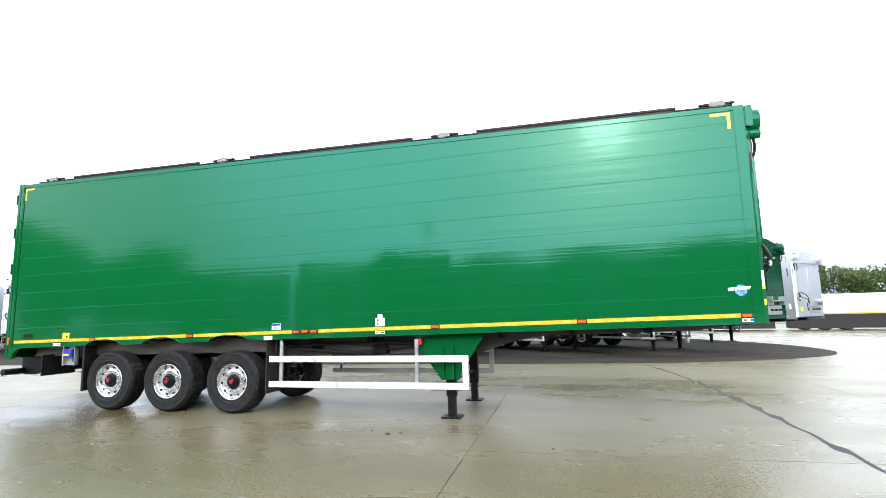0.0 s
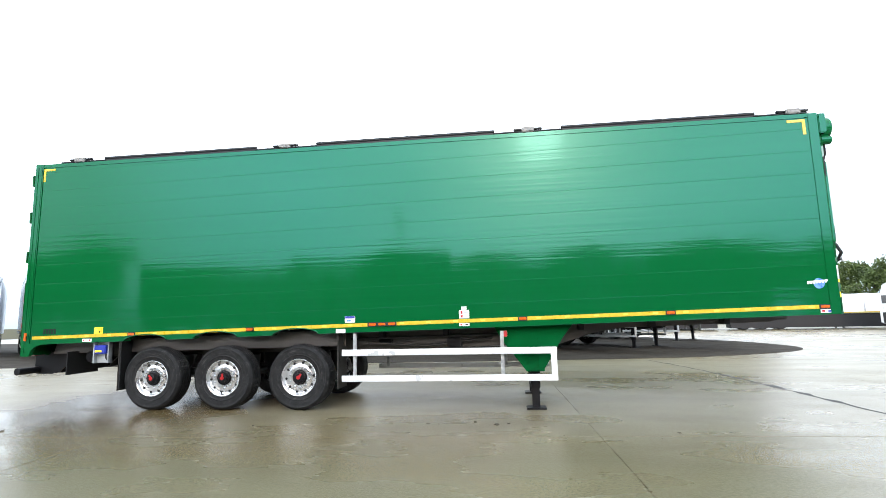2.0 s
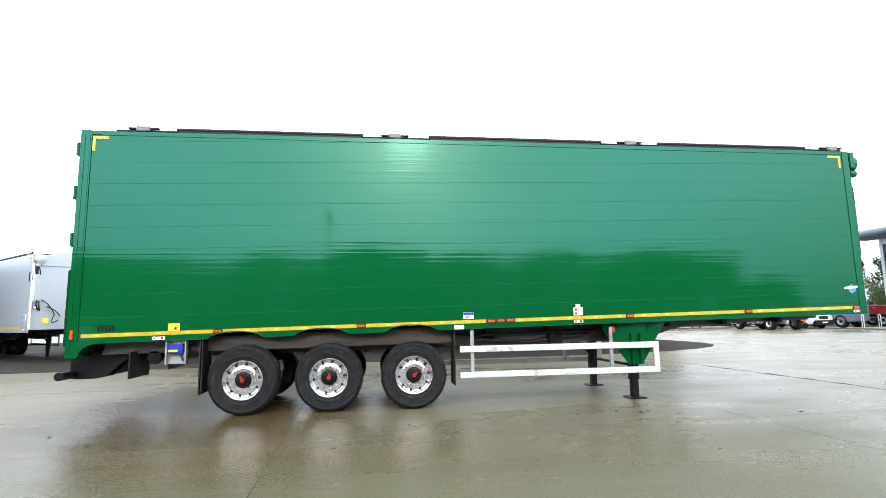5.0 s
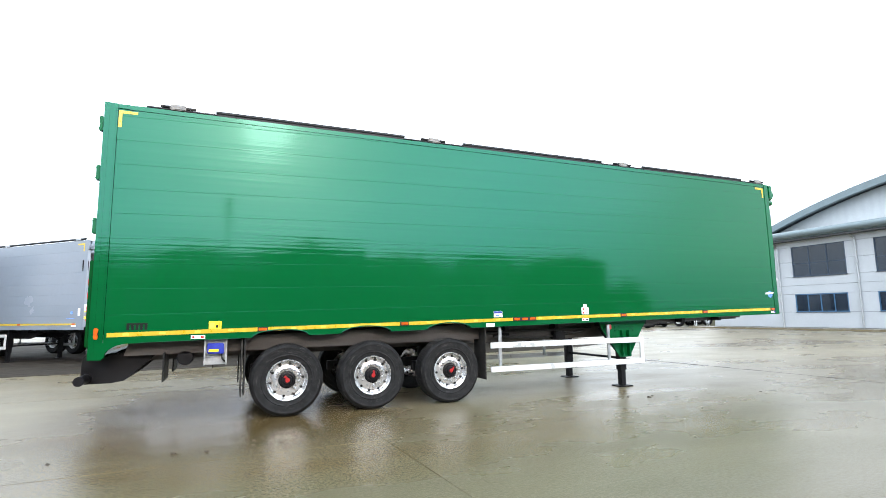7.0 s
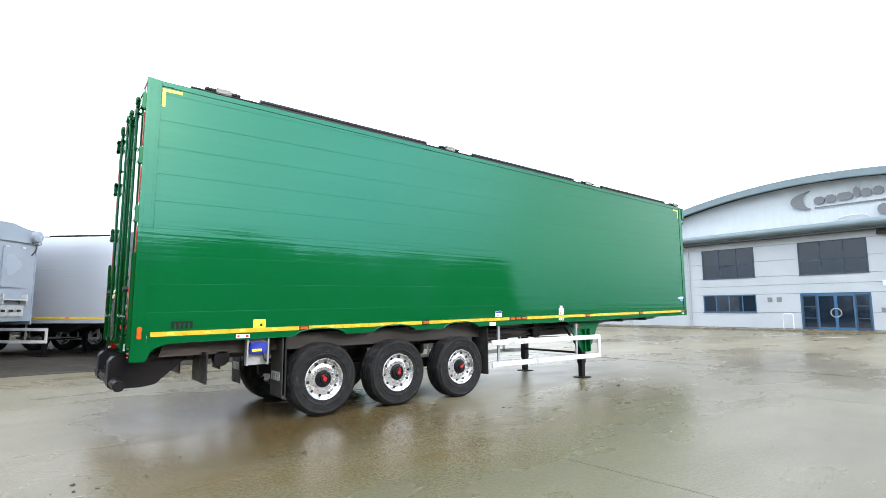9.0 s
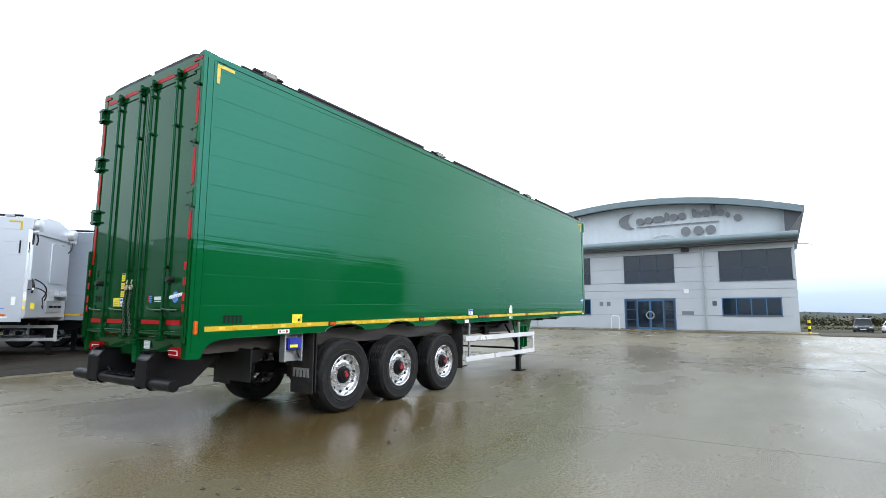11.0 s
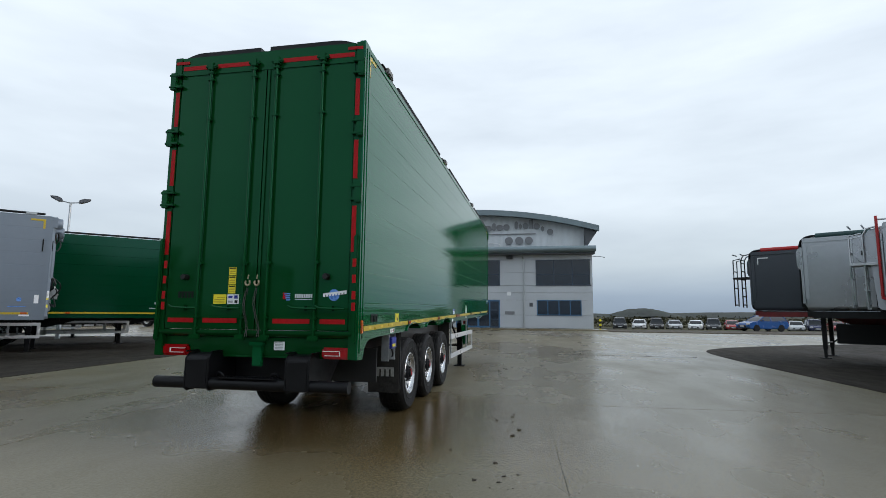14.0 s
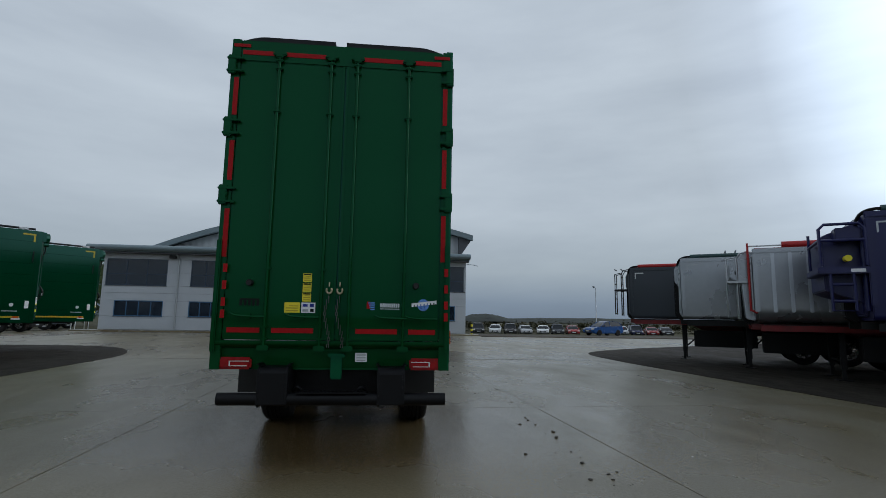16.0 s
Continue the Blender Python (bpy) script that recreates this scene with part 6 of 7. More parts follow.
# ---- vehicles ----
def car(label, colour, kind="hatch"):
    root = thing("car", label, "car", "cars parked in a line")
    m = mat("car_paint", colour, rough=0.25, var=0.04, scale=2, fine=30, coat=0.15, rvar=0.05)
    tall = {"hatch": 1.46, "suv": 1.68, "saloon": 1.42}[kind]
    L = {"hatch": 4.0, "suv": 4.4, "saloon": 4.5}[kind]
    bm = bmesh.new()
    low = [(0.02, 0.36), (0.0, 0.56), (0.05, 0.68), (0.22, 0.77), (0.60, 0.85), (1.0, 0.92), (1.3, 0.95), (L * 0.6, 0.97), (L - 0.5, 1.0), (L - 0.12, 0.97), (L - 0.03, 0.84), (L, 0.55), (L - 0.06, 0.34), (L - 0.3, 0.25), (0.25, 0.23)]
    prism(bm, low, 'y', -0.87, 0.87)
    part("body", bm, m, root, bev=0.07, angle=50)
    bm = bmesh.new()
    back = L - (0.15 if kind != "saloon" else 0.75)
    for y0, y1, s in ((-0.70, 0.70, 1),):
        arch = [(0.98, 0.80, 0.93), (1.40, 0.73, 1.19), (1.80, 0.65, tall - 0.07), (2.25, 0.62, tall - 0.01)]
        arch += [(back - 1.1, 0.62, tall - 0.015), (back - 0.5, 0.65, tall - 0.12), (back - 0.02, 0.76, 1.0)] if kind == "saloon" else [(back - 0.75, 0.62, tall - 0.03), (back - 0.28, 0.65, tall - 0.12), (back - 0.02, 0.76, 1.0)]
        ring = [[bm.verts.new(p) for p in ((x, -0.81, 0.92), (x, -w, z), (x, w, z), (x, 0.81, 0.92))] for x, w, z in arch]
        for a, b in zip(ring, ring[1:]):
            for i in range(3):
                bm.faces.new((a[i], b[i], b[i + 1], a[i + 1]))
        bm.faces.new(ring[0])
        bm.faces.new(ring[-1][::-1])
    part("cabin_glass", bm, CAR_GLASS, root, "dark glazing", bev=0.03)
    bm = bmesh.new()
    crown = [(1.74, tall - 0.09), (1.95, tall - 0.03), (2.25, tall + 0.012)]
    crown += [(back - 1.1, tall + 0.008), (back - 0.7, tall - 0.05), (back - 0.42, tall - 0.13)] if kind == "saloon" else [(back - 0.75, tall - 0.005), (back - 0.45, tall - 0.06), (back - 0.2, tall - 0.13)]
    prism(bm, crown + [(x, z - 0.03) for x, z in reversed(crown)], 'y', -0.64, 0.64)
    part("roof", bm, m, root, bev=0.012)
    for x_, z_, x2, z2 in ((1.0, 0.93, 1.78, tall - 0.06), (L * 0.57, 0.95, L * 0.57 - 0.05, tall - 0.02), (back, 0.98, back - (0.5 if kind == "saloon" else 0.28), tall - 0.11)):
        for sy in (-1, 1):
            part("pillar", tubes(0.035, [(x_, 0.80 * sy, z_), (x2, 0.64 * sy, z2)]), m, root)
    part("grille", boxes((-0.012, 0.03, -0.45, 0.45, 0.40, 0.60), (-0.015, 0.02, -0.6, 0.6, 0.28, 0.34)), BLACK_PLASTIC, root, bev=0.01)
    for y in (-0.68, 0.68):
        part("headlight", boxes((0.0, 0.16, y - 0.16, y + 0.16, 0.62, 0.76)), LAMP_CLEAR, root, bev=0.03)
        part("tail_light", boxes((L - 0.05, L + 0.01, y - 0.14, y + 0.14, 0.70, 0.92)), LAMP_RED, root, bev=0.02)
        part("door_mirror", boxes((1.35, 1.45, y * 1.36 - 0.08, y * 1.36 + 0.08, 0.95, 1.07)), m, root, bev=0.03)
    part("number_plate", boxes((-0.022, -0.012, -0.26, 0.26, 0.43, 0.53)), STICKER, root)
    bmw = bmesh.new()
    lathe(bmw, [(0.20, 0.0), (0.30, 0.0), (0.315, 0.03), (0.315, 0.17), (0.30, 0.2)], (0, 0, 0), 'y', 20)
    tyre = to_mesh("tyre", bmw, RUBBER)
    bmw = bmesh.new()
    lathe(bmw, [(0.0, 0.02), (0.19, 0.03), (0.205, 0.0), (0.205, 0.1)], (0, 0, 0), 'y', 20)
    rim = to_mesh("rim", bmw, CHROME)
    for x in (0.78, L - 0.80):
        for y, turn in ((-0.885, 0), (0.885, 180)):
            w = piece("wheel", tyre, root, pose(x, y, 0.315, 0, 0, turn))
            piece("rim", rim, w)
    return root


CARS = [("dark grey estate car parked at the verge", (0.03, 0.032, 0.036), "suv", -11.3, 60), ("white hatchback parked at the verge", (0.75, 0.75, 0.75), "hatch", -13.4, 60), ("dark grey off-road car parked at the verge", (0.045, 0.042, 0.04), "suv", -16.0, 60),
        ("pale silver saloon parked at the verge", (0.50, 0.51, 0.52), "saloon", -18.4, 60), ("white saloon parked at the verge", (0.78, 0.78, 0.77), "saloon", -20.9, 60), ("dark grey hatchback parked at the verge", (0.06, 0.065, 0.07), "suv", -23.4, 60),
        ("red hatchback parked at the verge", (0.35, 0.03, 0.03), "hatch", -26.2, 61), ("silver hatchback parked at the verge", (0.55, 0.56, 0.57), "hatch", -34.8, 62), ("dark blue hatchback parked at the verge", (0.03, 0.035, 0.09), "suv", -37.6, 62), ("red saloon parked at the verge", (0.30, 0.02, 0.02), "saloon", -40.5, 62), ("black saloon parked at the verge", (0.02, 0.02, 0.022), "saloon", -43.5, 62)]
for k, (label, colour, kind, y, x) in enumerate(CARS):
    c = car(label, colour, kind)
    c.matrix_basis = pose(70, -12.5 - 2.4 * k - (5.2 if k > 6 else 0), -0.75, 0, 0, (4, -3, 2, 6, -5, 1, 3, -2, 4, 0, 5)[k] - 10 - k)
c = car("bright blue hatchback standing side-on at the yard's edge", (0.008, 0.075, 0.27), "hatch")
c.matrix_basis = pose(46.3, -19.7, -0.035, 0, 0, -72)
for label, colour, kind, x, y, turn in (("dark pick-up car parked beside the office", (0.02, 0.022, 0.025), "suv", 44.0, 37.5, 60), ("silver car parked beside the office", (0.45, 0.46, 0.47), "saloon", 41.5, 39.0, 75)):
    c = car(label, colour, kind)
    c.matrix_basis = pose(x, y, 0.0, 0, 0, turn)


def van():
    root = thing("van", "white panel van with a dark front bumper", "van")
    bm = bmesh.new()
    prism(bm, [(0.0, 0.55), (0.05, 0.95), (0.45, 1.18), (1.35, 1.30), (2.05, 2.25), (2.4, 2.38), (5.8, 2.40), (5.9, 2.2), (5.9, 0.45), (5.6, 0.35), (0.2, 0.35)], 'y', -0.98, 0.98)
    part("body", bm, WHITE, root, bev=0.08, angle=50)
    bm = bmesh.new()
    prism(bm, [(1.33, 1.34), (1.98, 2.18), (2.0, 2.18), (1.45, 1.34)], 'y', -0.86, 0.86)
    part("windscreen", bm, CAR_GLASS, root)
    part("side_window", boxes((1.75, 2.6, -0.99, 0.99, 1.40, 2.0)), CAR_GLASS, root, bev=0.02)
    part("bumper", boxes((-0.05, 0.25, -0.95, 0.95, 0.30, 0.66)), BLACK_PLASTIC, root, bev=0.05)
    part("grille", boxes((0.0, 0.10, -0.45, 0.45, 0.70, 0.98)), BLACK_PLASTIC, root, bev=0.03)
    for y in (-0.72, 0.72):
        part("headlight", boxes((0.05, 0.35, y - 0.18, y + 0.18, 0.78, 1.05)), LAMP_CLEAR, root, bev=0.04)
        part("door_mirror", boxes((1.5, 1.6, y * 1.5 - 0.1, y * 1.5 + 0.1, 1.3, 1.62)), BLACK_PLASTIC, root, bev=0.03)
    part("number_plate", boxes((-0.06, -0.05, -0.26, 0.26, 0.44, 0.54)), STICKER, root)
    for x in (1.0, 4.6):
        for y in (-0.98, 0.78):
            bm = bmesh.new()
            lathe(bm, [(0.0, 0.03), (0.2, 0.02), (0.22, 0.0), (0.34, 0.0), (0.35, 0.03), (0.35, 0.17), (0.33, 0.2), (0.0, 0.2)], (x, y, 0.35), 'y', 20)
            part("wheel", bm, RUBBER, root)
    return root


van().matrix_basis = pose(39.4, 28.6, 0.0, 0, 0, 98)


def tractor_unit(label, cab_mat):
    """A two-axle lorry tractor; the nose points to +x."""
    root = thing("lorry_tractor", label, "lorry")
    bm = bmesh.new()
    prism(bm, [(4.0, 0.95), (4.0, 2.9), (4.3, 3.35), (5.4, 3.15), (5.9, 2.3), (6.0, 1.5), (6.0, 0.45), (5.2, 0.40), (4.6, 0.95)], 'y', -1.2, 1.2)
    cab = part("cab", bm, cab_mat, root, bev=0.06, angle=50)
    part("windscreen", boxes((5.75, 5.97, -1.05, 1.05, 1.75, 2.35)), CAR_GLASS, cab, bev=0.05)
    part("wheel_arch", boxes((4.35, 5.65, -1.207, 1.207, 0.46, 1.22)), BLACK_PLASTIC, cab, "black front wheel arch", bev=0.02)
    part("deck_plate", boxes((0.3, 3.9, -0.62, 0.62, 0.985, 1.06)), CHASSIS, root, "dark deck over the frame")
    part("side_window", boxes((4.9, 5.6, -1.215, 1.215, 1.8, 2.4)), CAR_GLASS, cab, bev=0.02)
    part("chassis", boxes((0.0, 5.0, -0.45, -0.35, 0.75, 0.98), (0.0, 5.0, 0.35, 0.45, 0.75, 0.98), (0.0, 0.1, -0.45, 0.45, 0.75, 0.98)), CHASSIS, root)
    bm = bmesh.new()
    lathe(bm, [(0.0, 1.12), (0.45, 1.12), (0.48, 1.08), (0.48, 1.02), (0.3, 0.98)], (1.3, 0, 0), 'z', 24)
    part("fifth_wheel", bm, BLACK_STEEL, root)
    for y in (-1.15, 0.72):
        part("fuel_tank", boxes((2.3, 3.9, y, y + 0.44, 0.45, 0.98)), ALU_DULL, root, "aluminium fuel tank", bev=0.09)
        part("tank_strap", boxes((2.7, 2.76, y - 0.006, y + 0.446, 0.444, 0.986), (3.4, 3.46, y - 0.006, y + 0.446, 0.444, 0.986)), BLACK_STEEL, root)
        part("wing", boxes((0.5, 1.8, y - 0.03, y + 0.46, 1.08, 1.13), (0.35, 0.5, y - 0.03, y + 0.46, 0.75, 1.10)), BLACK_PLASTIC, root, bev=0.03)
        part("tail_light", boxes((0.30, 0.36, y + 0.05, y + 0.42, 0.80, 0.95)), LAMP_RED, root)
        part("reflector", boxes((0.29, 0.35, y + 0.05, y + 0.42, 0.68, 0.78)), AMBER, root)
    for x in (1.2, 5.0):
        for y, turn in ((-1.19, 0), (1.19, 180)):
            wheel(root, x, y, 0.53, turn, 0, False)
    return root


tractor_unit("white two-axle lorry tractor parked beyond the gravel", WHITE).matrix_basis = pose(35.0, 26.5, 0, 0, 0, 86)


def flatbed_lorry():
    root = thing("flatbed_lorry", "white cabbed lorry with a dark bed beside the office", "lorry")
    bm = bmesh.new()
    prism(bm, [(3.6, 0.8), (3.6, 2.55), (3.8, 2.68), (5.0, 2.62), (5.3, 1.75), (5.35, 0.5), (4.9, 0.45)], 'y', -1.05, 1.05)
    cab = part("cab", bm, GREY_PAINT, root, "pale cab", bev=0.05, angle=50)
    part("side_window", boxes((3.75, 4.25, -1.06, 1.06, 1.65, 2.35), (4.32, 4.95, -1.06, 1.06, 1.65, 2.35)), CAR_GLASS, cab, bev=0.02)
    part("windscreen", boxes((5.02, 5.26, -0.95, 0.95, 1.75, 2.45)), CAR_GLASS, cab, bev=0.04)
    part("headboard", boxes((3.42, 3.54, -1.1, -0.98, 0.95, 3.3), (3.42, 3.54, 0.98, 1.1, 0.95, 3.3), (3.43, 3.53, -0.98, 0.98, 3.18, 3.3), (3.43, 3.53, -0.98, 0.98, 0.95, 1.9), (3.45, 3.51, -0.4, -0.3, 1.9, 3.18), (3.45, 3.51, 0.3, 0.4, 1.9, 3.18), (3.45, 3.51, -0.98, 0.98, 2.5, 2.58)), CHASSIS, root, "dark open headboard frame")
    part("bed", boxes((0.0, 3.41, -1.1, 1.1, 0.85, 1.25)), CHASSIS, root, "dark drop-sided bed", bev=0.02)
    part("chassis", boxes((0.1, 5.0, -0.4, 0.4, 0.55, 0.84)), CHASSIS, root)
    part("tail_board", boxes((-0.05, -0.005, -1.05, 1.05, 0.6, 1.2)), CHASSIS, root)
    for x in (0.9, 4.45):
        for y, turn in ((-1.06, 0), (1.06, 180)):
            wheel(root, x, y, 0.53, turn, 0, False)
    return root


flatbed_lorry().matrix_basis = pose(41.9, 34.0, 0, 0, 0, -80)


def red_machine():
    root = thing("farm_machine", "red tubular farm machine standing beside the office", "machine")
    part("frame", tubes(0.07, [(0, -0.9, 0.7), (3.2, -0.9, 0.7), (3.2, 0.9, 0.7), (0, 0.9, 0.7), (0, -0.9, 0.7)], [(0.4, -0.9, 0.7), (0.8, -0.9, 1.7), (2.4, -0.9, 1.7), (2.8, -0.9, 0.7)], [(0.4, 0.9, 0.7), (0.8, 0.9, 1.7), (2.4, 0.9, 1.7), (2.8, 0.9, 0.7)], n=8), RED, root, "red tubular frame")
    part("hopper", boxes((0.9, 2.3, -0.75, 0.75, 1.0, 1.55)), RED, root, bev=0.05)
    part("mast", tubes(0.05, [(3.2, 0, 0.7), (3.5, 0, 2.1), (4.1, 0, 1.2)], n=8), RED, root)
    for y, turn in ((-1.35, 0), (1.35, 180)):
        wheel(root, 1.6, y, 0.53, turn, 0, False)
    part("axle", tubes(0.06, [(1.6, -1.1, 0.53), (1.6, 1.1, 0.53)], n=8), CHASSIS, root)
    return root


red_machine().matrix_basis = pose(48.5, 30.6, 0, 0, 0, 150)


def tank_trailer():
    root = thing("tank_trailer", "low white trailer with a rounded body in the far row", "trailer", "white trailers far across the yard")
    bm = bmesh.new()
    prism(bm, [(-1.2, 1.16), (1.2, 1.16), (1.22, 2.30), (1.12, 2.54), (0.85, 2.66), (-0.85, 2.66), (-1.12, 2.54), (-1.22, 2.30)], 'x', 0.0, 11.0)
    part("body", bm, WHITE, root, bev=0.12, angle=50)
    part("rib", boxes((5.2, 5.3, -1.235, 1.235, 1.3, 2.28), (9.4, 9.5, -1.235, 1.235, 1.3, 2.28)), GALV, root)
    part("yellow_line", boxes((0.3, 10.7, -1.226, 1.226, 1.20, 1.27)), TAPE_YELLOW, root, "yellow line along the foot")
    # one added solid block keeps the underside dark almost to the ground
    part("underside_block", boxes((0.2, 10.8, -1.1, 1.1, 0.14, 1.15)), CHASSIS, root, "solid dark block for the frame and dark underside")
    part("landing_leg", boxes((8.0, 8.12, -0.9, -0.75, 0, 1.1), (8.0, 8.12, 0.75, 0.9, 0, 1.1)), CHASSIS, root)
    for x in (1.2, 2.5, 3.8):
        wheel(root, x, -1.08, 0.53, 0, 0, False)
        wheel(root, x, 1.08, 0.53, 180, 0, False)
    return root


tk = tank_trailer()
tk.matrix_basis = pose(26.3, 39.0, 0, 0, 0, -12)
for x, y, r in ((15.0, 41.4, -12), (3.8, 43.8, -12), (39.6, 40.4, -12), (-7.4, 46.2, -12)):
    copy_thing(tk, pose(x, y, 0, 0, 0, r))


# ---- lamp posts ----
def lamp_post(h, arms, label):
    root = thing("lamp_post", label, "lamp post")
    bm = bmesh.new()
    lathe(bm, [(0.10, 0.0), (0.10, 0.9), (0.07, 1.0), (0.045, h)], (0, 0, 0), 'z', 14)
    part("column", bm, GALV, root)
    for s in arms:
        a = part("arm", tubes(0.03, [(0, 0, h - 0.02), (0, 0.55 * s, h + 0.04)], n=8), GALV, root)
        bm = bmesh.new()
        prism(bm, [(0.5 * s, h + 0.02), (0.75 * s, h + 0.0), (1.25 * s, h + 0.16), (1.35 * s, h + 0.24), (0.9 * s, h + 0.24), (0.55 * s, h + 0.14)], 'x', -0.17, 0.17)
        part("lamp_head", bm, SOFFIT, a, bev=0.02)
    return root


lamp_post(6.65, (-0.62, 0.62), "tall galvanised lamp post with two flat heads").matrix_basis = pose(16.0, 20.9, 0.012, 0, 0, 45)
lamp_post(6.6, (0.35,), "slender lamp post beyond the car park").matrix_basis = pose(72, -31.2, -0.05)
lamp_post(7.6, (-1, 1), "tall galvanised lamp post with two flat heads").matrix_basis = pose(1.55, -24.0, 0, 0, 0, 0)


# ---- trees and hedges ----
def tree_meshes(seed, h, spread, leaves):
    rnd = random.Random(seed)
    bm = bmesh.new()
    trunk = [(0, 0, 0), (rnd.uniform(-.15, .15), rnd.uniform(-.15, .15), h * 0.3), (rnd.uniform(-.3, .3), rnd.uniform(-.3, .3), h * 0.75)]
    def limb(pts, r0, r1, n=7):
        rings = []
        for i, p in enumerate(pts):
            r = r0 + (r1 - r0) * i / (len(pts) - 1)
            rings.append([bm.verts.new(Vector(p) + Vector((r * math.cos(2 * math.pi * k / n), r * math.sin(2 * math.pi * k / n), 0))) for k in range(n)])
        for a, b in zip(rings, rings[1:]):
            for k in range(n):
                bm.faces.new((a[k], a[(k + 1) % n], b[(k + 1) % n], b[k]))
    limb(trunk, 0.03 * h, 0.008 * h)
    tips = [Vector(trunk[2])]
    for k in range(11):
        a, z0 = rnd.uniform(0, 6.28), h * rnd.uniform(0.18, 0.6)
        reach = spread * rnd.uniform(0.4, 0.85)
        end = Vector((math.cos(a) * reach, math.sin(a) * reach, z0 + h * rnd.uniform(0.12, 0.32)))
        limb([(0, 0, z0), Vector((0, 0, z0)).lerp(end, 0.5) + Vector((0, 0, 0.05 * h)), end], 0.011 * h, 0.003 * h, 5)
        tips.append(end)
    wood = to_mesh("trunk", bm, BARK)
    verts, faces = [], []
    clumps = []
    for t in tips:
        for _ in range(5):
            clumps.append((t + Vector((rnd.gauss(0, 0.22), rnd.gauss(0, 0.22), rnd.gauss(0.1, 0.13))) * spread * 1.25, spread * rnd.uniform(0.2, 0.4)))
    per = leaves // len(clumps)
    for c, r in clumps:
        for _ in range(per):
            d = Vector((rnd.gauss(0, 1), rnd.gauss(0, 1), rnd.gauss(0, 0.8))).normalized() * r * rnd.uniform(0.55, 1.05)
            p = c + d
            u = Vector((rnd.uniform(-1, 1), rnd.uniform(-1, 1), rnd.uniform(-1, 1))).normalized()
            v = u.orthogonal().normalized()
            s = h * rnd.uniform(0.012, 0.028)
            i = len(verts)
            verts += [p + u * s, p + v * s * 0.6, p - u * s, p - v * s * 0.6]
            faces.append((i, i + 1, i + 2, i + 3))
    me = bpy.data.meshes.new("crown")
    me.from_pydata([tuple(v) for v in verts], [], faces)
    me.materials.append(LEAF)
    return wood, me


TREES = [tree_meshes(11, 9.0, 4.2, 10000), tree_meshes(23, 8.0, 3.6, 9000), tree_meshes(37, 10.5, 5.0, 11000)]


def tree(x, y, k, s=1.0, turn=0):
    root = thing("tree", "broad leafy green tree at the yard's far edge", "tree", "trees round the yard")
    piece("trunk", TREES[k][0], root)
    piece("crown", TREES[k][1], root)
    root.matrix_basis = Matrix.LocRotScale((x, y, -0.1), Euler((0, 0, turn)), (s, s, s))
    return root


rnd = random.Random(4)
for k, (x, y) in enumerate(((60, 42), (66, 47), (58, 50), (64, 38), (80, 36))):
    tree(x, y, k % 3, rnd.uniform(0.42, 0.52), rnd.uniform(0, 6))
spots = [(48 + 6.5 * k + rnd.uniform(-1, 1), 95 - 3.0 * k + rnd.uniform(-2, 2)) for k in range(9)] + [(42 - 7.0 * k + rnd.uniform(-1, 1), 97 + rnd.uniform(-2, 2)) for k in range(12)]
for k, (x, y) in enumerate(spots):
    tree(x, y, k % 3, rnd.uniform(0.8, 1.15), rnd.uniform(0, 6))
for k, (x, y, s) in enumerate(((-26, -28, 0.85), (-31, -31, 1.05), (-36, -28, 1.0), (-42, -31, 1.0), (23, -31, 0.62), (27.5, -33, 0.66), (31.5, -32, 0.64), (36, -34, 0.55), (41, -35, 0.45))):
    tree(x, y, k % 3, s, k * 1.3)
for k, (x, y) in enumerate(((85, 50.0), (90, 55.5), (80, 52.0))):
    tree(x, y, k, 1.1 - 0.1 * k, 2.1 * k)


def hedge(name, x0, y0, x1, y1, h, count, seed, label):
    """A straggling hedge of small leaf faces in uneven clumps."""
    r = random.Random(seed)
    verts, faces = [], []
    a, b = Vector((x0, y0, 0)), Vector((x1, y1, 0))
    n = int((b - a).length / (h * 0.55))
    per = count // n
    for k in range(n):
        c = a.lerp(b, (k + r.uniform(-.4, .4)) / n) + Vector((r.uniform(-1, 1) * h * 0.4, 0, h * r.uniform(0.25, 0.5)))
        rad = h * r.uniform(0.35, 0.75)
        for _ in range(per):
            p = c + Vector((r.gauss(0, .5), r.gauss(0, .5), r.gauss(0, .4))) * rad
            p.z = max(p.z, 0.0)
            u = Vector((r.uniform(-1, 1), r.uniform(-1, 1), r.uniform(-1, 1))).normalized()
            v = u.orthogonal().normalized()
            s = h * r.uniform(0.05, 0.13)
            i = len(verts)
            verts += [p + u * s, p + v * s, p - u * s, p - v * s]
            faces.append((i, i + 1, i + 2, i + 3))
    me = bpy.data.meshes.new(name)
    me.from_pydata([tuple(v) for v in verts], [], faces)
    me.materials.append(SCRUB)
    return tagged(new(name, me), label, "hedge", kind="stuff")


h1 = hedge("hedge", 120, 30, 120, -110, 2.2, 9000, 2, "uneven dark hedge along the field's edge")
h1.location.z = -0.95
h2 = hedge("hedge", 82, 0, 82, -75, 0.55, 11000, 9, "rough low scrub behind the car park")
h2.location.z = -0.7


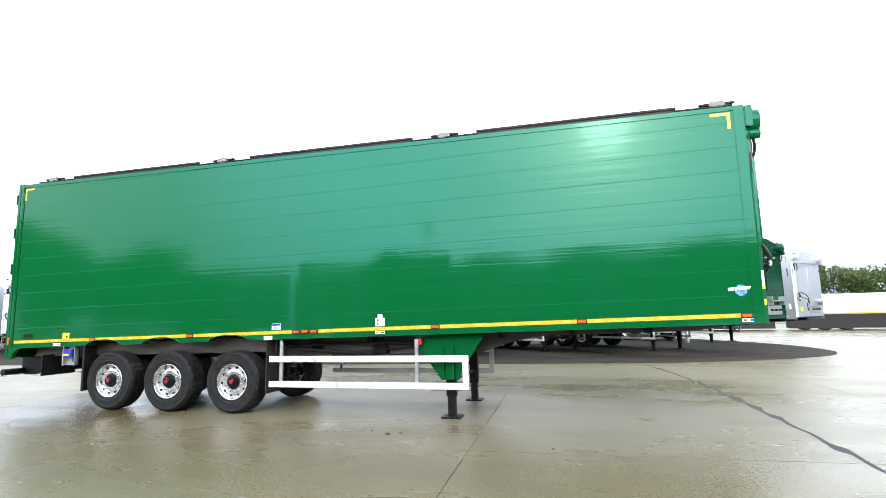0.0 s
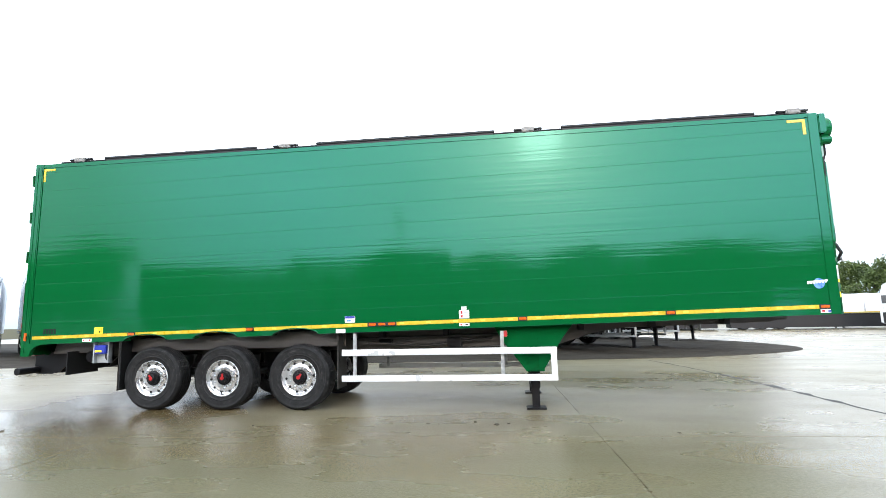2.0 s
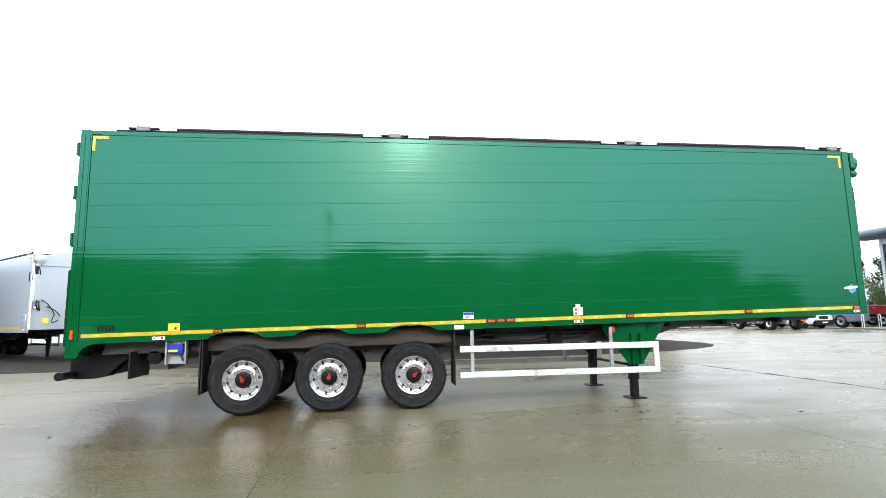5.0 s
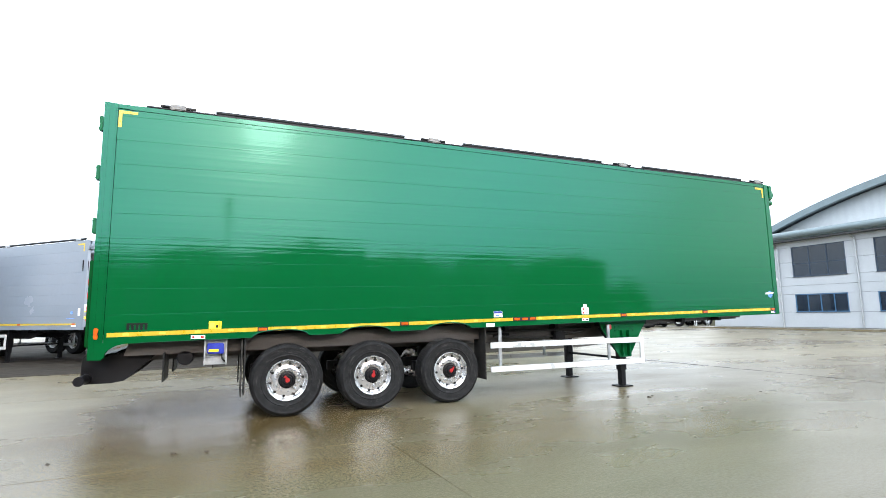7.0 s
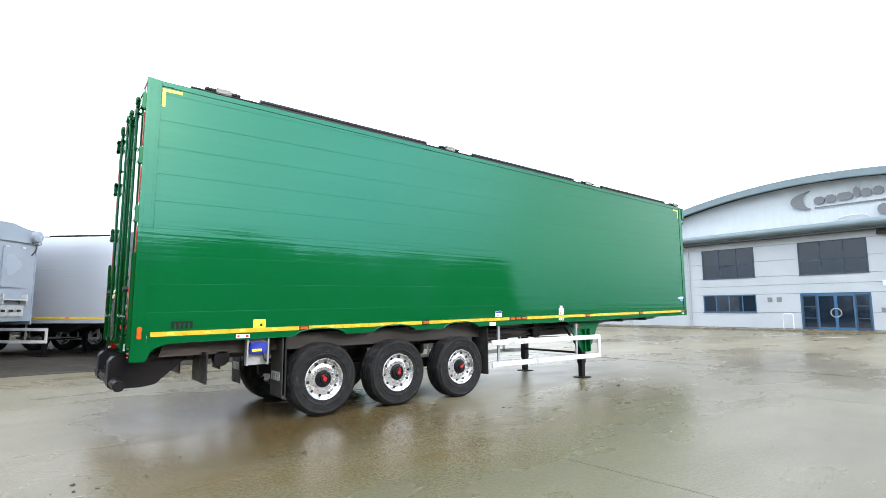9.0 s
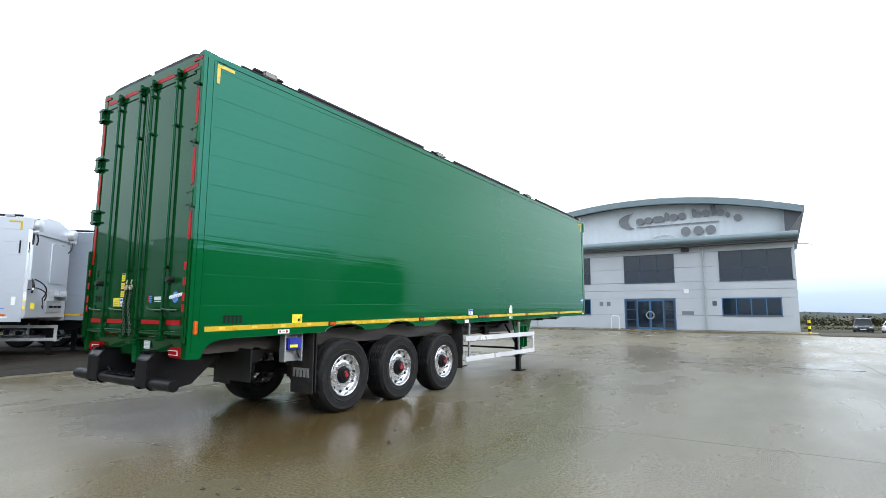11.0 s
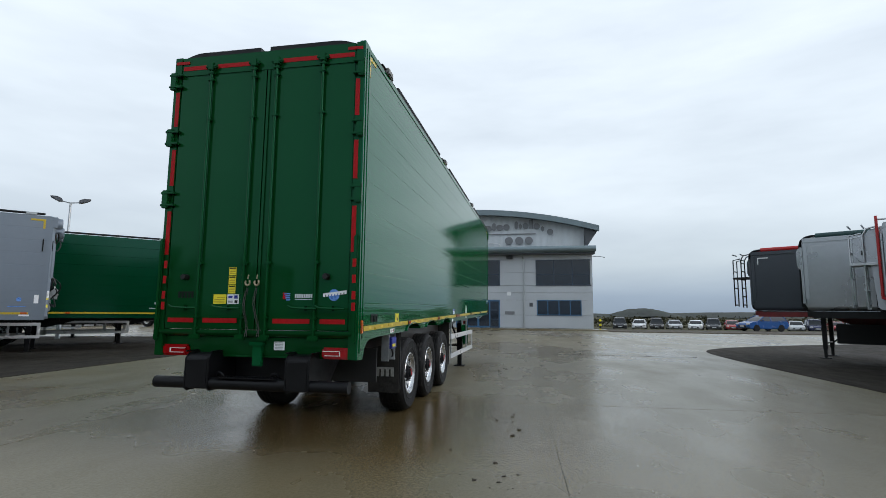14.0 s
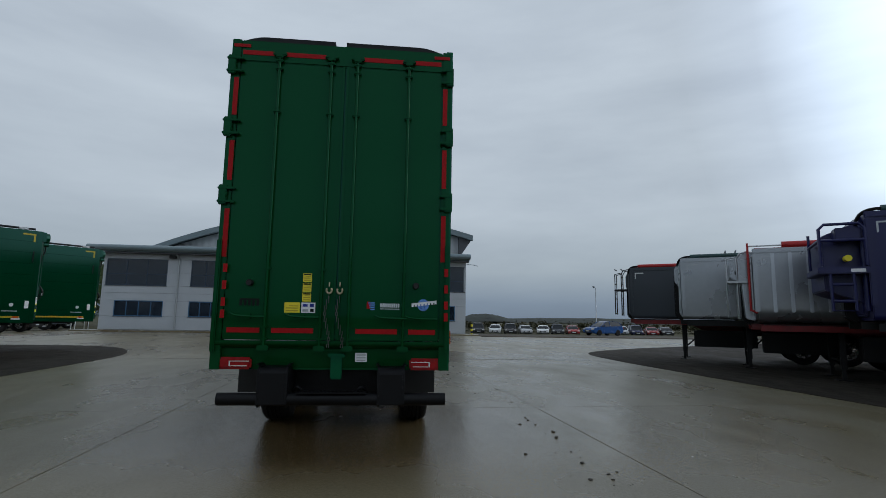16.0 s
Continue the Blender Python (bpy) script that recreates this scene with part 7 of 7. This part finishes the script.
# ---- small things on the yard ----
def clods():
    r = random.Random(7)
    meshes = []
    for k in range(4):
        bm = bmesh.new()
        bmesh.ops.create_icosphere(bm, subdivisions=2, radius=0.5)
        for v in bm.verts:
            v.co *= 1 + 0.9 * noise.noise(v.co * 3.1 + Vector((k * 5, 0, 0)))
            v.co.z = max(v.co.z * 0.7, -0.12)
        meshes.append(to_mesh("mud_clod", bm, STONE))
    places = [(8.39, -0.98, .09), (8.55, -0.9, .06), (5.0, -1.13, .05), (2.0, -1.27, .06), (1.5, -1.59, .07), (-0.38, -1.54, .05), (2.3, -1.47, .06), (7.45, -0.91, .06), (7.6, -0.95, .04), (8.09, -0.81, .07), (10.6, -1.4, .05), (0.4, -0.93, .05), (-0.3, -1.66, .04), (8.54, -1.68, 0.05), (5.58, -1.7, 0.06), (2.48, -1.48, 0.05), (1.98, -1.49, 0.04), (1.17, -1.53, 0.07), (0.48, -1.47, 0.04), (0.02, -1.43, 0.07), (-0.54, -1.29, 0.06), (-0.55, -1.51, 0.05), (3.96, -1.62, 0.04), (1.4, -1.46, 0.03)]
    for _ in range(36):
        x = r.uniform(-1.5, 12)
        places.append((x, -1.5 + r.gauss(0, 0.35), r.uniform(0.01, 0.028)))
    for _ in range(30):
        places.append((r.uniform(-6, 16), r.uniform(-5.5, 6), r.uniform(0.004, 0.010)))
    for k, (x, y, s) in enumerate(places):
        ob = tagged(new("mud_clod", meshes[k % 4]), "small dark clod of mud on the concrete", "mud clod", "clods on the yard")
        s *= 0.62
        ob.matrix_basis = Matrix.LocRotScale((x, y, s * 0.06), Euler((0, 0, r.uniform(0, 6))), (s * r.uniform(.8, 1.5), s, s * 0.9))


clods()
bm = bmesh.new()
for a, b in (((31.8, 2.0), (33.2, 1.2)), ((33.0, -2.0), (34.6, -2.7))):
    d = (Vector(b) - Vector(a)).normalized() * 0.0
    prism(bm, [a, b, (b[0] + 0.05, b[1] + 0.12), (a[0] + 0.05, a[1] + 0.12)], 'z', 0.0005, 0.004)
solid("bay_marking", bm, MARKING, "worn short white paint marks on the yard", "road marking", kind="structure")
bol = thing("bollard", "yellow and black bollard at the office corner", "bollard")
for k in range(5):
    bm = bmesh.new()
    lathe(bm, [(0.09, 0.2 * k), (0.09, 0.2 * k + 0.199)], (0, 0, 0), 'z', 14)
    part("band", bm, STICKER_Y if k % 2 == 0 else BLACK_PLASTIC, bol)
bol.matrix_basis = pose(40.6, -6.75, 0.0)
rl = thing("guard_rail", "low white tubular rail beside the office door", "guard rail")
part("rail", tubes(0.03, [(0, 0, 0), (0, 0, 0.95), (0, 0.12, 1.05), (0, 0.5, 1.05), (0, 0.62, 0.95), (0, 0.62, 0)], n=8), WHITE, rl)
rl.matrix_basis = pose(40.3, 5.95, 0.13)
for x, y in ((40.6, 26.4), (41.4, 25.8)):
    copy_thing(rl, pose(x, y, 0.0, 0, 0, -35))

# an old crack with crumbled edges crosses the slabs ahead of the trailer
r = random.Random(12)
left, right = [], []
for k in range(61):
    y = 9.0 - 16.0 * k / 60
    x = 12.75 + 1.05 * (1 - math.exp(-(9.0 - y) / 4.5)) + 0.02 * math.sin(k * 1.7)
    w = 0.025 + 0.03 * abs(noise.noise((k * 0.45, 3, 0))) + (0.05 if r.random() < 0.12 else 0)
    left.append((x - w, y))
    right.append((x + w, y))
bm = bmesh.new()
for k in range(60):
    v = [bm.verts.new((*p, 0.0022)) for p in (left[k], right[k], right[k + 1], left[k + 1])]
    bm.faces.new(v)
solid("crack", bm, JOINT, "dark crumbled crack across the concrete", "crack", kind="structure")

# ---- concrete slabs ----
slab_x = [-33.6, -27.4, -21.2, -15.2, -9.2, -3.0, 3.2, 9.42, 15.6, 20.8, 26.0, 32.2, 38.4, 43.6]
slab_y = [-24.8, -19.0, -13.2, -7.6, -1.8, 4.0, 9.8, 15.6, 21.4, 27.2, 33.0]
slab_mesh = {}
turned = pose(3.43, -1.9, 0, 0, 0, 2.5) @ pose(-3.2, 1.8, 0)
for xa, xb in zip(slab_x, slab_x[1:]):
    for ya, yb in zip(slab_y, slab_y[1:]):
        w, d = round(xb - xa, 2), round(yb - ya, 2)
        if (w, d) not in slab_mesh:
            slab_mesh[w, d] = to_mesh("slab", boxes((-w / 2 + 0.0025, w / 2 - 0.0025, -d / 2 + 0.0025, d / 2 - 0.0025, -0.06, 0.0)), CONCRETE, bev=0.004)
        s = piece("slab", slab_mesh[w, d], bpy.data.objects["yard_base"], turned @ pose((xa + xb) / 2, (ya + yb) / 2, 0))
